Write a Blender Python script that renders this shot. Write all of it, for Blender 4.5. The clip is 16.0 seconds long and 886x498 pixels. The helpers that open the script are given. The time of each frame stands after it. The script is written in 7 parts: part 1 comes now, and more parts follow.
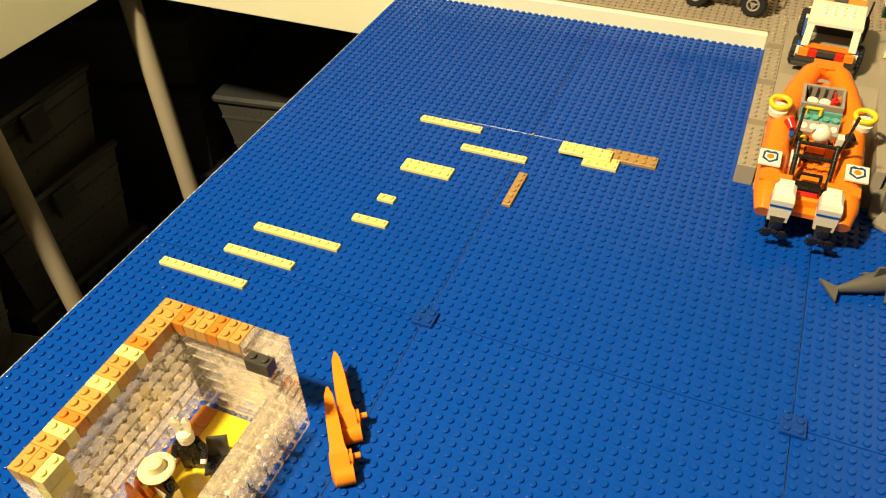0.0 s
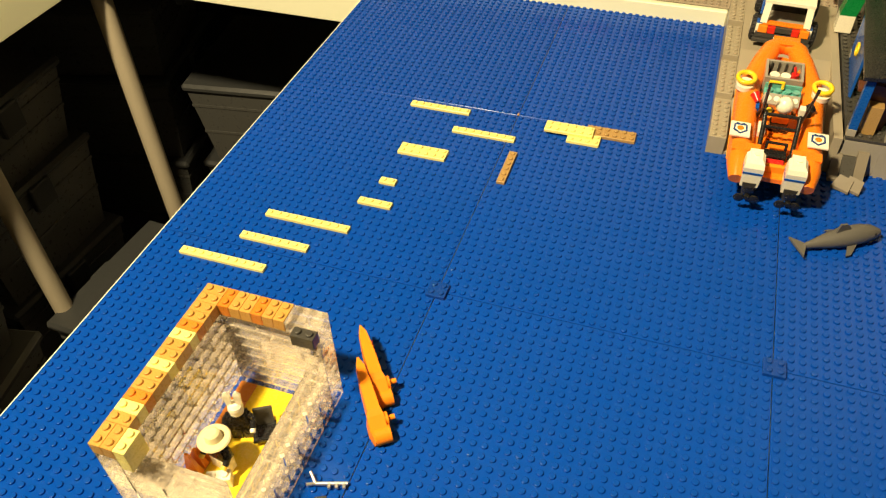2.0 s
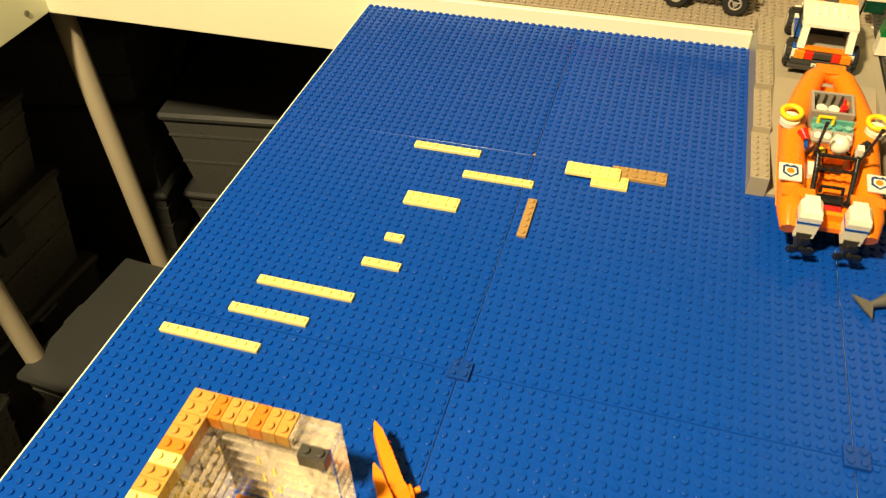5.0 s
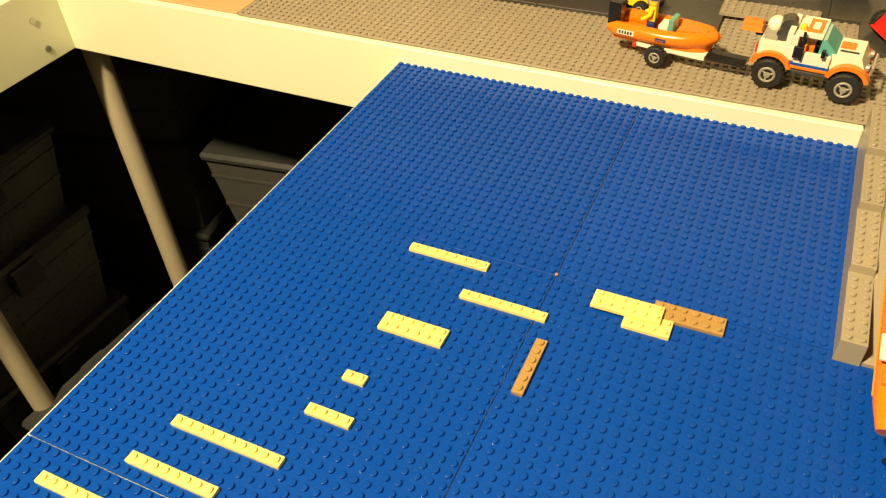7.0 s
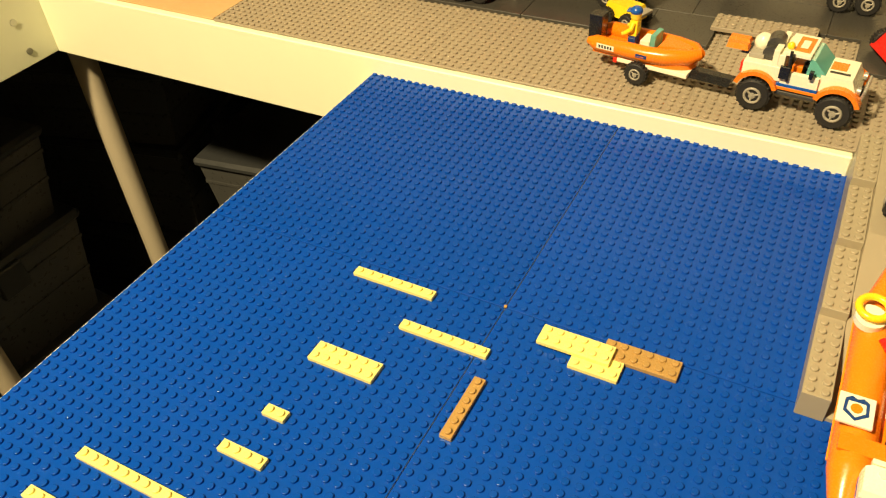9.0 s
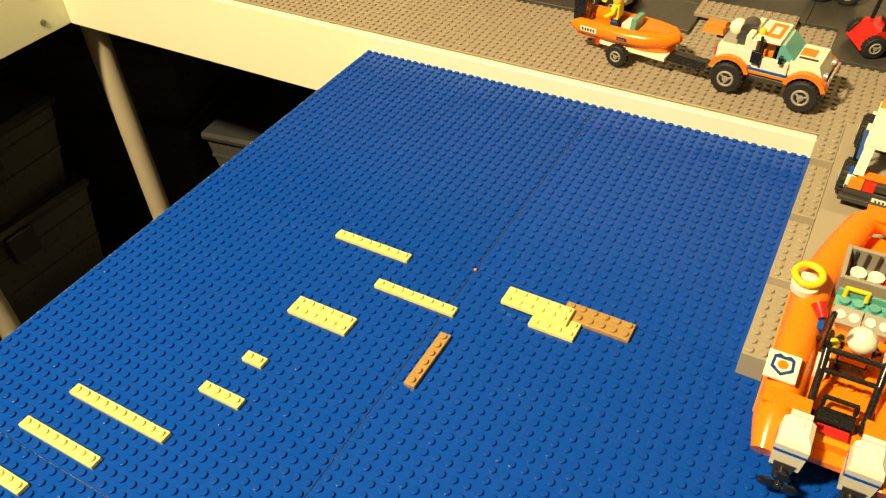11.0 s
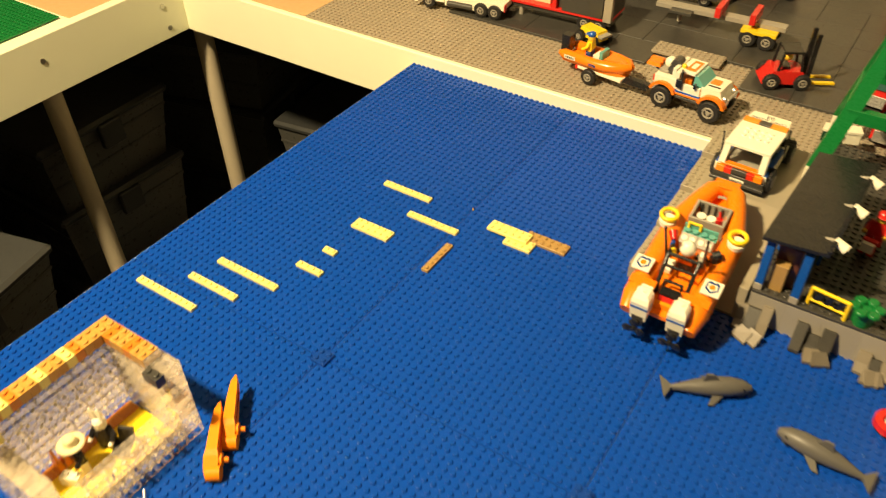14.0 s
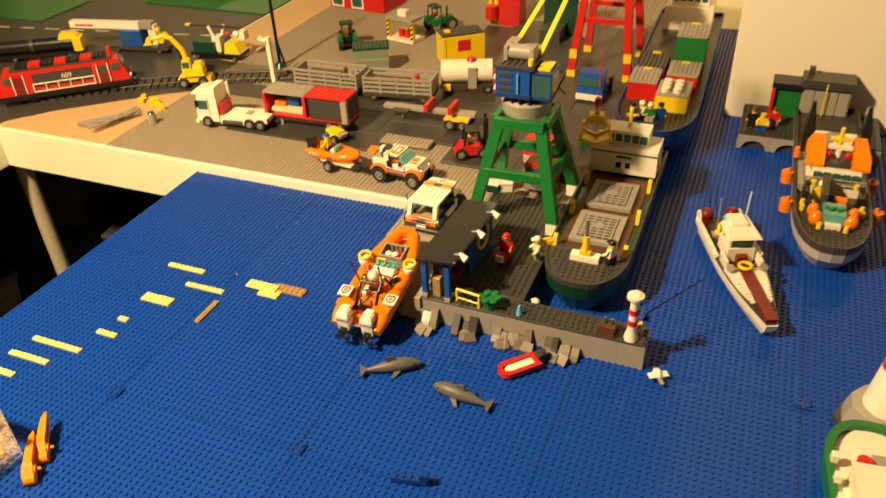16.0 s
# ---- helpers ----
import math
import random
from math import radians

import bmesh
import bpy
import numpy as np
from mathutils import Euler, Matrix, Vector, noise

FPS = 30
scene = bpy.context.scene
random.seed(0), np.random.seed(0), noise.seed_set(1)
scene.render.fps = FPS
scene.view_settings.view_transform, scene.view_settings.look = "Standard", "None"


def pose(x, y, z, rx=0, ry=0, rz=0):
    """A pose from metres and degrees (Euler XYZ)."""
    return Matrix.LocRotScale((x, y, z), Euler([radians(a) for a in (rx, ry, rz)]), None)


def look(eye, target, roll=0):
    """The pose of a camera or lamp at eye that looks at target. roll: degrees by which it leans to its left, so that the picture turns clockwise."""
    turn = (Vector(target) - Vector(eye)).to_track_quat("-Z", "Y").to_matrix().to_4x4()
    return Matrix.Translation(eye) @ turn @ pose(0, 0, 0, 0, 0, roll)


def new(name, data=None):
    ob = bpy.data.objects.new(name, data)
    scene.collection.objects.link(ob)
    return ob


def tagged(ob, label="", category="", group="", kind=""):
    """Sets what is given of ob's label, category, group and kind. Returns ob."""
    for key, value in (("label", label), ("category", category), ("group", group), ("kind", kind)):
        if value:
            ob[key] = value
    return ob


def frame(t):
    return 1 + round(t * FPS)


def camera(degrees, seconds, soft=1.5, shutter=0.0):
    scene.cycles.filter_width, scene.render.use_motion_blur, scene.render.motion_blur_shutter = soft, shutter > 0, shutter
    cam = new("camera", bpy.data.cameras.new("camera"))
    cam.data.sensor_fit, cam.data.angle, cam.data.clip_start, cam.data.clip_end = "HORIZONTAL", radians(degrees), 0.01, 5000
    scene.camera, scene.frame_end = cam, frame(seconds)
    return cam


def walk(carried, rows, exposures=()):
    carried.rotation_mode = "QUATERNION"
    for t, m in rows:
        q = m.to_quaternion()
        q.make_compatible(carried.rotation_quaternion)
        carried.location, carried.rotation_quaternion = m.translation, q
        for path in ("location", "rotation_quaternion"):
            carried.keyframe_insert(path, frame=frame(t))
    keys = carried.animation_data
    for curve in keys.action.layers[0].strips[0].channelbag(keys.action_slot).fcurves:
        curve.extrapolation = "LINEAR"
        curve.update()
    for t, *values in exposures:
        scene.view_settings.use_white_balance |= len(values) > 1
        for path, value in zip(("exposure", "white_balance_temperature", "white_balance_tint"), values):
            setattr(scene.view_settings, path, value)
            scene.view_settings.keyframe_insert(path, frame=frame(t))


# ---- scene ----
cam = camera(59.5, 16.0, soft=1.2, shutter=0.4)
PATH = [
    (0, (0.176, -0.595, 0.424), (-0.439, 0.748, -0.924), -2.4),
    (0.5, (0.171, -0.603, 0.441), (-0.41, 0.744, -0.919), -2.5),
    (1, (0.169, -0.614, 0.462), (-0.388, 0.729, -0.911), -2.8),
    (1.5, (0.161, -0.626, 0.464), (-0.362, 0.722, -0.917), -2.4),
    (2, (0.15, -0.642, 0.458), (-0.341, 0.704, -0.938), -2.0),
    (2.5, (0.134, -0.654, 0.463), (-0.33, 0.691, -0.942), -1.9),
    (3, (0.115, -0.661, 0.461), (-0.321, 0.699, -0.94), -2.5),
    (3.5, (0.093, -0.666, 0.463), (-0.306, 0.706, -0.936), -2.5),
    (6, (0.102, -0.456, 0.406), (-0.463, 0.899, -0.953), -2.6),
    (6.5, (0.108, -0.415, 0.395), (-0.536, 0.923, -0.944), -3.2),
    (7, (0.114, -0.388, 0.392), (-0.573, 0.94, -0.936), -3.7),
    (7.5, (0.125, -0.364, 0.386), (-0.585, 0.965, -0.928), -3.7),
    (8, (0.135, -0.343, 0.38), (-0.599, 0.982, -0.926), -3.9),
    (8.5, (0.142, -0.33, 0.377), (-0.606, 0.983, -0.933), -4.0),
    (11, (0.192, -0.348, 0.387), (-0.584, 0.919, -0.952), -3.2),
    (11.5, (0.203, -0.364, 0.393), (-0.562, 0.88, -0.974), -2.7),
    (12, (0.22, -0.371, 0.411), (-0.561, 0.85, -0.967), -2.7),
    (12.5, (0.233, -0.377, 0.432), (-0.566, 0.847, -0.934), -2.5),
    (13, (0.252, -0.404, 0.457), (-0.568, 0.803, -0.911), -1.7),
    (13.5, (0.286, -0.469, 0.487), (-0.574, 0.755, -0.84), -2.1),
    (14, (0.355, -0.568, 0.531), (-0.501, 0.676, -0.78), -1.3),
    (14.5, (0.444, -0.648, 0.547), (-0.366, 0.62, -0.77), -1.3),
    (15, (0.527, -0.685, 0.589), (-0.213, 0.652, -0.701), -1.2),
    (15.5, (0.595, -0.697, 0.621), (-0.085, 0.739, -0.593), -1.9),
    (16, (0.648, -0.718, 0.661), (-0.012, 0.795, -0.468), -2.7),
]
walk(cam, [(t, look(eye, target, roll)) for t, eye, target, roll in PATH],
     ((0, -0.15, 6050, 10), (3.6, -0.15, 6200, 9), (6.0, -0.02, 6400, 8), (13.0, -0.03, 6400, 9), (15, -0.11, 6800, 15), (16, -0.12, 6950, 19)))

# ---- world and lamps ----
world = bpy.data.worlds.new("room_air")
scene.world = world
world.use_nodes = True
world.node_tree.nodes["Background"].inputs[0].default_value = (1.0, 0.8, 0.55, 1)
world.node_tree.nodes["Background"].inputs[1].default_value = 0.028
scene.view_settings.exposure = 0.0


lamp = bpy.data.lights.new("ceiling_light", "AREA")
lamp.shape, lamp.size, lamp.energy, lamp.color = "DISK", 0.13, 72, (1.0, 0.77, 0.41)
new("ceiling_light", lamp).matrix_world = look((-0.46, -0.88, 1.46), (0.12, 0.42, 0.0))

# ---- materials ----
U = 0.008  # one stud


def material(name, rgb, rough=0.3, metal=0.0, grain=60.0, vary=0.08, bump=0.05, spec=0.5, transmission=0.0, ior=1.5, wear=0.12):
    m = bpy.data.materials.new(name)
    m.use_nodes = True
    nt = m.node_tree
    b = nt.nodes["Principled BSDF"]
    b.inputs["Metallic"].default_value = metal
    b.inputs["Specular IOR Level"].default_value = spec
    b.inputs["Transmission Weight"].default_value = transmission
    b.inputs["IOR"].default_value = ior
    co = nt.nodes.new("ShaderNodeTexCoord")
    big = nt.nodes.new("ShaderNodeTexNoise")
    big.inputs["Scale"].default_value = grain
    big.inputs["Detail"].default_value = 4
    nt.links.new(co.outputs["Object"], big.inputs["Vector"])
    fine = nt.nodes.new("ShaderNodeTexNoise")
    fine.inputs["Scale"].default_value = grain * 14
    fine.inputs["Detail"].default_value = 3
    nt.links.new(co.outputs["Object"], fine.inputs["Vector"])
    info = nt.nodes.new("ShaderNodeObjectInfo")
    mix = nt.nodes.new("ShaderNodeMix")
    mix.data_type = "RGBA"
    mix.inputs["A"].default_value = (*[c * (1 - vary) for c in rgb], 1)
    mix.inputs["B"].default_value = (*[min(1, c * (1 + vary) + 0.004) for c in rgb], 1)
    add = nt.nodes.new("ShaderNodeMath")
    add.operation = "MULTIPLY_ADD"
    add.inputs[1].default_value = 0.5
    nt.links.new(info.outputs["Random"], add.inputs[0])
    half = nt.nodes.new("ShaderNodeMath")
    half.operation = "MULTIPLY"
    half.inputs[1].default_value = 0.6
    nt.links.new(big.outputs["Fac"], half.inputs[0])
    nt.links.new(half.outputs[0], add.inputs[2])
    nt.links.new(add.outputs[0], mix.inputs["Factor"])
    nt.links.new(mix.outputs["Result"], b.inputs["Base Color"])
    ro = nt.nodes.new("ShaderNodeMapRange")
    ro.inputs["From Min"].default_value, ro.inputs["From Max"].default_value = 0.3, 0.7
    ro.inputs["To Min"].default_value, ro.inputs["To Max"].default_value = max(0.03, rough - wear * 0.5), min(1, rough + wear)
    nt.links.new(fine.outputs["Fac"], ro.inputs["Value"])
    nt.links.new(ro.outputs["Result"], b.inputs["Roughness"])
    if bump:
        bp = nt.nodes.new("ShaderNodeBump")
        bp.inputs["Strength"].default_value = bump
        bp.inputs["Distance"].default_value = 0.0006
        nt.links.new(fine.outputs["Fac"], bp.inputs["Height"])
        nt.links.new(bp.outputs["Normal"], b.inputs["Normal"])
    return m


BLUE_SEA = material("sea_blue_plastic", (0.0015, 0.059, 0.405), 0.17, grain=9, vary=0.07, spec=0.27, bump=0.02)
CLIP_BLUE = material("navy_clip_plastic", (0.0015, 0.045, 0.30), 0.2)
BLUE = material("blue_plastic", (0.006, 0.085, 0.42), 0.26)
DKBLUE = material("dark_blue_plastic", (0.01, 0.045, 0.2), 0.26)
LBLUE = material("pale_blue_plastic", (0.1, 0.45, 0.75), 0.26)
YELLOW = material("yellow_plastic", (0.92, 0.64, 0.015), 0.24)
CREAM = material("cool_yellow_plastic", (0.88, 0.76, 0.24), 0.27)
TAN = material("ochre_plastic", (0.40, 0.245, 0.08), 0.28)
BTAN = material("warm_tan_plastic", (0.54, 0.29, 0.06), 0.28)
BORANGE = material("amber_plastic", (0.62, 0.205, 0.016), 0.28)
ORANGE = material("orange_plastic", (0.94, 0.22, 0.004), 0.22)
RORANGE = material("red_orange_plastic", (0.97, 0.27, 0.006), 0.42, spec=0.15)
RED = material("red_plastic", (0.62, 0.018, 0.012), 0.24)
DKRED = material("dark_red_plastic", (0.20, 0.015, 0.015), 0.28)
WHITE = material("white_plastic", (0.90, 0.85, 0.68), 0.24)
BLACK = material("black_plastic", (0.010, 0.010, 0.011), 0.24)
RUBBER = material("black_rubber", (0.014, 0.013, 0.013), 0.6)
GREY = material("light_grey_plastic", (0.35, 0.32, 0.265), 0.3)
SEAGREY = material("stone_grey_plastic", (0.36, 0.30, 0.22), 0.36, grain=9)
DKGREY = material("dark_grey_plastic", (0.052, 0.049, 0.043), 0.3)
TANGREY = material("weathered_grey_plastic", (0.36, 0.31, 0.22), 0.36)
GREEN = material("green_plastic", (0.004, 0.17, 0.035), 0.26)
DKGREEN = material("dark_green_plastic", (0.004, 0.055, 0.028), 0.26)
BROWN = material("brown_plastic", (0.12, 0.04, 0.018), 0.3)
SKIN = material("figure_yellow", (0.85, 0.55, 0.04), 0.3)
BEIGE = material("beige_plastic", (0.78, 0.68, 0.40), 0.32)
SILVER = material("silver_plastic", (0.62, 0.62, 0.60), 0.28, metal=0.7)
LENS_RED = material("clear_red_plastic", (0.75, 0.03, 0.01), 0.15)
LENS_ORANGE = material("clear_orange_plastic", (0.95, 0.28, 0.01), 0.15)
AQUA = material("clear_aqua_plastic", (0.22, 0.66, 0.58), 0.12, transmission=0.45)
TINT = material("smoked_glass", (0.05, 0.17, 0.16), 0.08, transmission=0.35)


def clear_material(name, low=0.065, high=0.14):
    """Slightly milky clear plastic: light goes through, the rest is a glossy pale surface."""
    m = bpy.data.materials.new(name)
    m.use_nodes = True
    nt = m.node_tree
    b = nt.nodes["Principled BSDF"]
    b.inputs["Base Color"].default_value = (0.96, 0.85, 0.70, 1)
    b.inputs["Roughness"].default_value = 0.09
    b.inputs["Specular IOR Level"].default_value = 0.8
    t = nt.nodes.new("ShaderNodeBsdfTransparent")
    t.inputs["Color"].default_value = (0.985, 0.97, 0.94, 1)
    mix = nt.nodes.new("ShaderNodeMixShader")
    co = nt.nodes.new("ShaderNodeTexCoord")
    no = nt.nodes.new("ShaderNodeTexNoise")
    no.inputs["Scale"].default_value = 260
    no.inputs["Detail"].default_value = 3
    nt.links.new(co.outputs["Object"], no.inputs["Vector"])
    mr = nt.nodes.new("ShaderNodeMapRange")
    mr.inputs["From Min"].default_value, mr.inputs["From Max"].default_value = 0.35, 0.65
    mr.inputs["To Min"].default_value, mr.inputs["To Max"].default_value = low, high
    nt.links.new(no.outputs["Fac"], mr.inputs["Value"])
    nt.links.new(mr.outputs["Result"], mix.inputs["Fac"])
    nt.links.new(t.outputs[0], mix.inputs[1])
    nt.links.new(b.outputs[0], mix.inputs[2])
    gl = nt.nodes.new("ShaderNodeBsdfGlossy")
    gl.inputs["Roughness"].default_value = 0.05
    fr = nt.nodes.new("ShaderNodeFresnel")
    fr.inputs["IOR"].default_value = 1.22
    top = nt.nodes.new("ShaderNodeMixShader")
    nt.links.new(fr.outputs[0], top.inputs["Fac"])
    nt.links.new(mix.outputs[0], top.inputs[1])
    nt.links.new(gl.outputs[0], top.inputs[2])
    nt.links.new(top.outputs[0], nt.nodes["Material Output"].inputs["Surface"])
    return m


def spark_material(name):
    """Glints painted as white pieces that pass light on: as bright from behind as from the front, some pieces more than
    others.
    """
    m = bpy.data.materials.new(name)
    m.use_nodes = True
    nt = m.node_tree
    geo = nt.nodes.new("ShaderNodeNewGeometry")
    ramp = nt.nodes.new("ShaderNodeValToRGB")
    ramp.color_ramp.elements[0].position, ramp.color_ramp.elements[1].position = 0.25, 0.85
    ramp.color_ramp.elements[0].color, ramp.color_ramp.elements[1].color = (0.78, 0.72, 0.62, 1), (0.98, 0.97, 0.92, 1)
    nt.links.new(geo.outputs["Random Per Island"], ramp.inputs["Fac"])
    di, tr, gl = nt.nodes.new("ShaderNodeBsdfDiffuse"), nt.nodes.new("ShaderNodeBsdfTranslucent"), nt.nodes.new("ShaderNodeBsdfGlossy")
    gl.inputs["Roughness"].default_value = 0.12
    nt.links.new(ramp.outputs["Color"], di.inputs["Color"])
    nt.links.new(ramp.outputs["Color"], tr.inputs["Color"])
    one_, two_ = nt.nodes.new("ShaderNodeMixShader"), nt.nodes.new("ShaderNodeMixShader")
    two_.inputs["Fac"].default_value = 0.12
    nt.links.new(di.outputs[0], one_.inputs[1])
    nt.links.new(tr.outputs[0], one_.inputs[2])
    nt.links.new(one_.outputs[0], two_.inputs[1])
    nt.links.new(gl.outputs[0], two_.inputs[2])
    nt.links.new(two_.outputs[0], nt.nodes["Material Output"].inputs["Surface"])
    return m


CLEAR = clear_material("clear_plastic")
FROST = clear_material("clear_plastic_edge", 0.17, 0.34)
SPARK = spark_material("painted_stud_glint")
PALEGREY = material("pale_grey_plastic", (0.55, 0.50, 0.45), 0.3)
PALEGREEN = material("pale_green_plastic", (0.24, 0.29, 0.21), 0.3)
SAND = material("sand_plate", (0.62, 0.40, 0.19), 0.45, grain=9)
WHITEWOOD = material("white_painted_wood", (0.88, 0.88, 0.66), 0.42, grain=14, vary=0.05, bump=0.2)
# Unseen walls kept darker than the cream ones to weaken bounced light.
LOWBOUNCE = material("low_bounce_wall", (0.24, 0.21, 0.17), 0.8, grain=5, vary=0.05, bump=0.2)
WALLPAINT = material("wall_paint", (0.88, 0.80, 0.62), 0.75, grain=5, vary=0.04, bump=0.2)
# Ceiling out of view, greyed so that it returns less fill light.
LOWBOUNCE_CEIL = material("low_bounce_ceiling", (0.36, 0.34, 0.30), 0.8, grain=4, vary=0.03, bump=0.2)
# Carpet, bin and lid colours set low: under-table shade is put into them.
CARPET = material("carpet_shaded", (0.012, 0.011, 0.010), 0.95, grain=30, vary=0.3, bump=0.8)
BIN = material("frosted_bin_shaded", (0.085, 0.085, 0.08), 0.3, grain=8)
BINLID = material("grey_bin_lid_shaded", (0.045, 0.047, 0.048), 0.4, grain=8)
BINDARK = material("dark_bin_content", (0.06, 0.055, 0.05), 0.6, grain=25, vary=0.5)
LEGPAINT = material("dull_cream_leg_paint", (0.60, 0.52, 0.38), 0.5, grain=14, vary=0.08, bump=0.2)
SCREWM = material("steel_screw", (0.6, 0.58, 0.52), 0.35, metal=1.0)


# ---- mesh building, in studs ----
class Build:
    def __init__(self):
        self.v, self.f, self.s = [], [], []

    def add(self, vs, fs, smooth=False):
        o = len(self.v)
        self.v += [tuple(p) for p in vs]
        self.f += [tuple(o + i for i in f) for f in fs]
        self.s += [smooth] * len(fs)
        return self

    def box(self, x0, y0, z0, x1, y1, z1, b=0.035):
        b = min(b, (x1 - x0) / 3, (y1 - y0) / 3, (z1 - z0) / 3)
        lo, hi = (x0, y0, z0), (x1, y1, z1)
        vs, idx = [], {}
        for cx in (0, 1):
            for cy in (0, 1):
                for cz in (0, 1):
                    c = (cx, cy, cz)
                    for ax in range(3):
                        p = [(hi[k] if c[k] else lo[k]) if k == ax else ((hi[k] - b) if c[k] else (lo[k] + b)) for k in range(3)]
                        idx[(c, ax)] = len(vs)
                        vs.append(p)
        fs = []
        for ax in range(3):
            k, l = [q for q in range(3) if q != ax]
            for side in (0, 1):
                def cc(a, bb):
                    c = [0, 0, 0]
                    c[ax], c[k], c[l] = side, a, bb
                    return idx[(tuple(c), ax)]
                q = [cc(0, 0), cc(1, 0), cc(1, 1), cc(0, 1)]
                fs.append(q if (side == 1) == (ax != 1) else q[::-1])
            for a in (0, 1):
                for bb in (0, 1):
                    def ee(t, axis):
                        c = [0, 0, 0]
                        c[ax], c[k], c[l] = t, a, bb
                        return idx[(tuple(c), axis)]
                    q = [ee(0, k), ee(1, k), ee(1, l), ee(0, l)]
                    fs.append(q if (a == bb) == (ax != 1) else q[::-1])
        for c in [(i, j, k) for i in (0, 1) for j in (0, 1) for k in (0, 1)]:
            q = [idx[(c, 0)], idx[(c, 1)], idx[(c, 2)]]
            fs.append(q if sum(c) % 2 else q[::-1])
        return self.add(vs, fs)

    def cyl(self, a, b, r0, r1=None, n=12, smooth=True, caps=True):
        a, b = Vector(a), Vector(b)
        r1 = r0 if r1 is None else r1
        w = (b - a).normalized()
        e = w.orthogonal().normalized()
        g = w.cross(e)
        ring = [e * math.cos(2 * math.pi * i / n) + g * math.sin(2 * math.pi * i / n) for i in range(n)]
        o = [a + p * r0 for p in ring] + [b + p * r1 for p in ring]
        self.add(o, [(i, (i + 1) % n, n + (i + 1) % n, n + i) for i in range(n)], smooth)
        if caps:
            if r0 > 0:
                self.add(o[:n], [tuple(range(n))[::-1]])
            if r1 > 0:
                self.add(o[n:], [tuple(range(n))])
        return self

    def studs(self, x0, y0, nx, ny, z, n=10):
        for i in range(nx):
            for j in range(ny):
                if n >= 10:  # with a rounded rim
                    cx, cy = x0 + i + 0.5, y0 + j + 0.5
                    prof = ((0.3, 0.0), (0.3, 0.125), (0.289, 0.168), (0.262, 0.194), (0.235, 0.2)) if n >= 14 else ((0.3, 0.0), (0.3, 0.14), (0.28, 0.185), (0.245, 0.2))
                    rings = [[(cx + r * math.cos(2 * math.pi * k / n), cy + r * math.sin(2 * math.pi * k / n), z + h) for k in range(n)] for r, h in prof]
                    self.loft(rings, True, caps=False).add(rings[-1], [tuple(range(n))])
                    continue
                self.cyl((x0 + i + 0.5, y0 + j + 0.5, z), (x0 + i + 0.5, y0 + j + 0.5, z + 0.2), 0.3, n=n)
        return self

    def brick(self, x0, y0, z0, nx, ny, h, stud=True):
        g = 0.012
        self.box(x0 + g, y0 + g, z0, x0 + nx - g, y0 + ny - g, z0 + h)
        return self.studs(x0, y0, nx, ny, z0 + h) if stud else self

    def prism(self, poly, a, b, axis="z"):
        def at(p, t):
            return {"z": (p[0], p[1], t), "y": (p[0], t, p[1]), "x": (t, p[0], p[1])}[axis]
        n = len(poly)
        area = sum(poly[i][0] * poly[(i + 1) % n][1] - poly[(i + 1) % n][0] * poly[i][1] for i in range(n))
        p = poly if (area > 0) == (axis != "y") else poly[::-1]
        vs = [at(q, a) for q in p] + [at(q, b) for q in p]
        fs = [tuple(range(n))[::-1], tuple(range(n, 2 * n))] + [(i, (i + 1) % n, n + (i + 1) % n, n + i) for i in range(n)]
        return self.add(vs, fs)

    def loft(self, rings, smooth=False, caps=True):
        n = len(rings[0])
        vs = [p for r in rings for p in r]
        fs = [(k * n + i, k * n + (i + 1) % n, (k + 1) * n + (i + 1) % n, (k + 1) * n + i) for k in range(len(rings) - 1) for i in range(n)]
        self.add(vs, fs, smooth)
        if caps:
            self.add(rings[0], [tuple(range(n))[::-1]])
            self.add(rings[-1], [tuple(range(n))])
        return self

    def ball(self, c, r, n=12, sz=1.0, sx=1.0, sy=1.0):
        rows = n // 2
        rings = [[(c[0] + sx * r * math.sin(math.pi * k / rows) * math.cos(2 * math.pi * i / n), c[1] + sy * r * math.sin(math.pi * k / rows) * math.sin(2 * math.pi * i / n),
                   c[2] - sz * r * math.cos(math.pi * k / rows)) for i in range(n)] for k in range(1, rows)]
        return self.loft(rings, True)

    def tube(self, pts, r, n=8):
        for a, b in zip(pts, pts[1:]):
            self.cyl(a, b, r, n=n)
        for p in pts[1:-1]:
            self.ball(p, r, 8)
        return self

    def ring(self, c, R, r, axis="z", n=20, m=8, arc=1.0):
        rings = []
        steps = n if arc >= 1 else n + 1
        for i in range(steps):
            a = 2 * math.pi * arc * i / n
            row = []
            for j in range(m):
                t = 2 * math.pi * j / m
                q = ((R + r * math.cos(t)) * math.cos(a), (R + r * math.cos(t)) * math.sin(a), r * math.sin(t))
                q = {"z": q, "x": (q[2], q[0], q[1]), "y": (q[0], q[2], q[1])}[axis]
                row.append((c[0] + q[0], c[1] + q[1], c[2] + q[2]))
            rings.append(row)
        if arc >= 1:
            rings.append(rings[0])
        return self.loft(rings, True, caps=arc < 1)

    def mesh(self, name):
        me = bpy.data.meshes.new(name)
        me.from_pydata([(x * U, y * U, z * U) for x, y, z in self.v], [], self.f)
        me.polygons.foreach_set("use_smooth", self.s)
        me.validate()
        bm = bmesh.new()
        bm.from_mesh(me)
        bmesh.ops.recalc_face_normals(bm, faces=bm.faces)
        bm.to_mesh(me)
        bm.free()
        return me


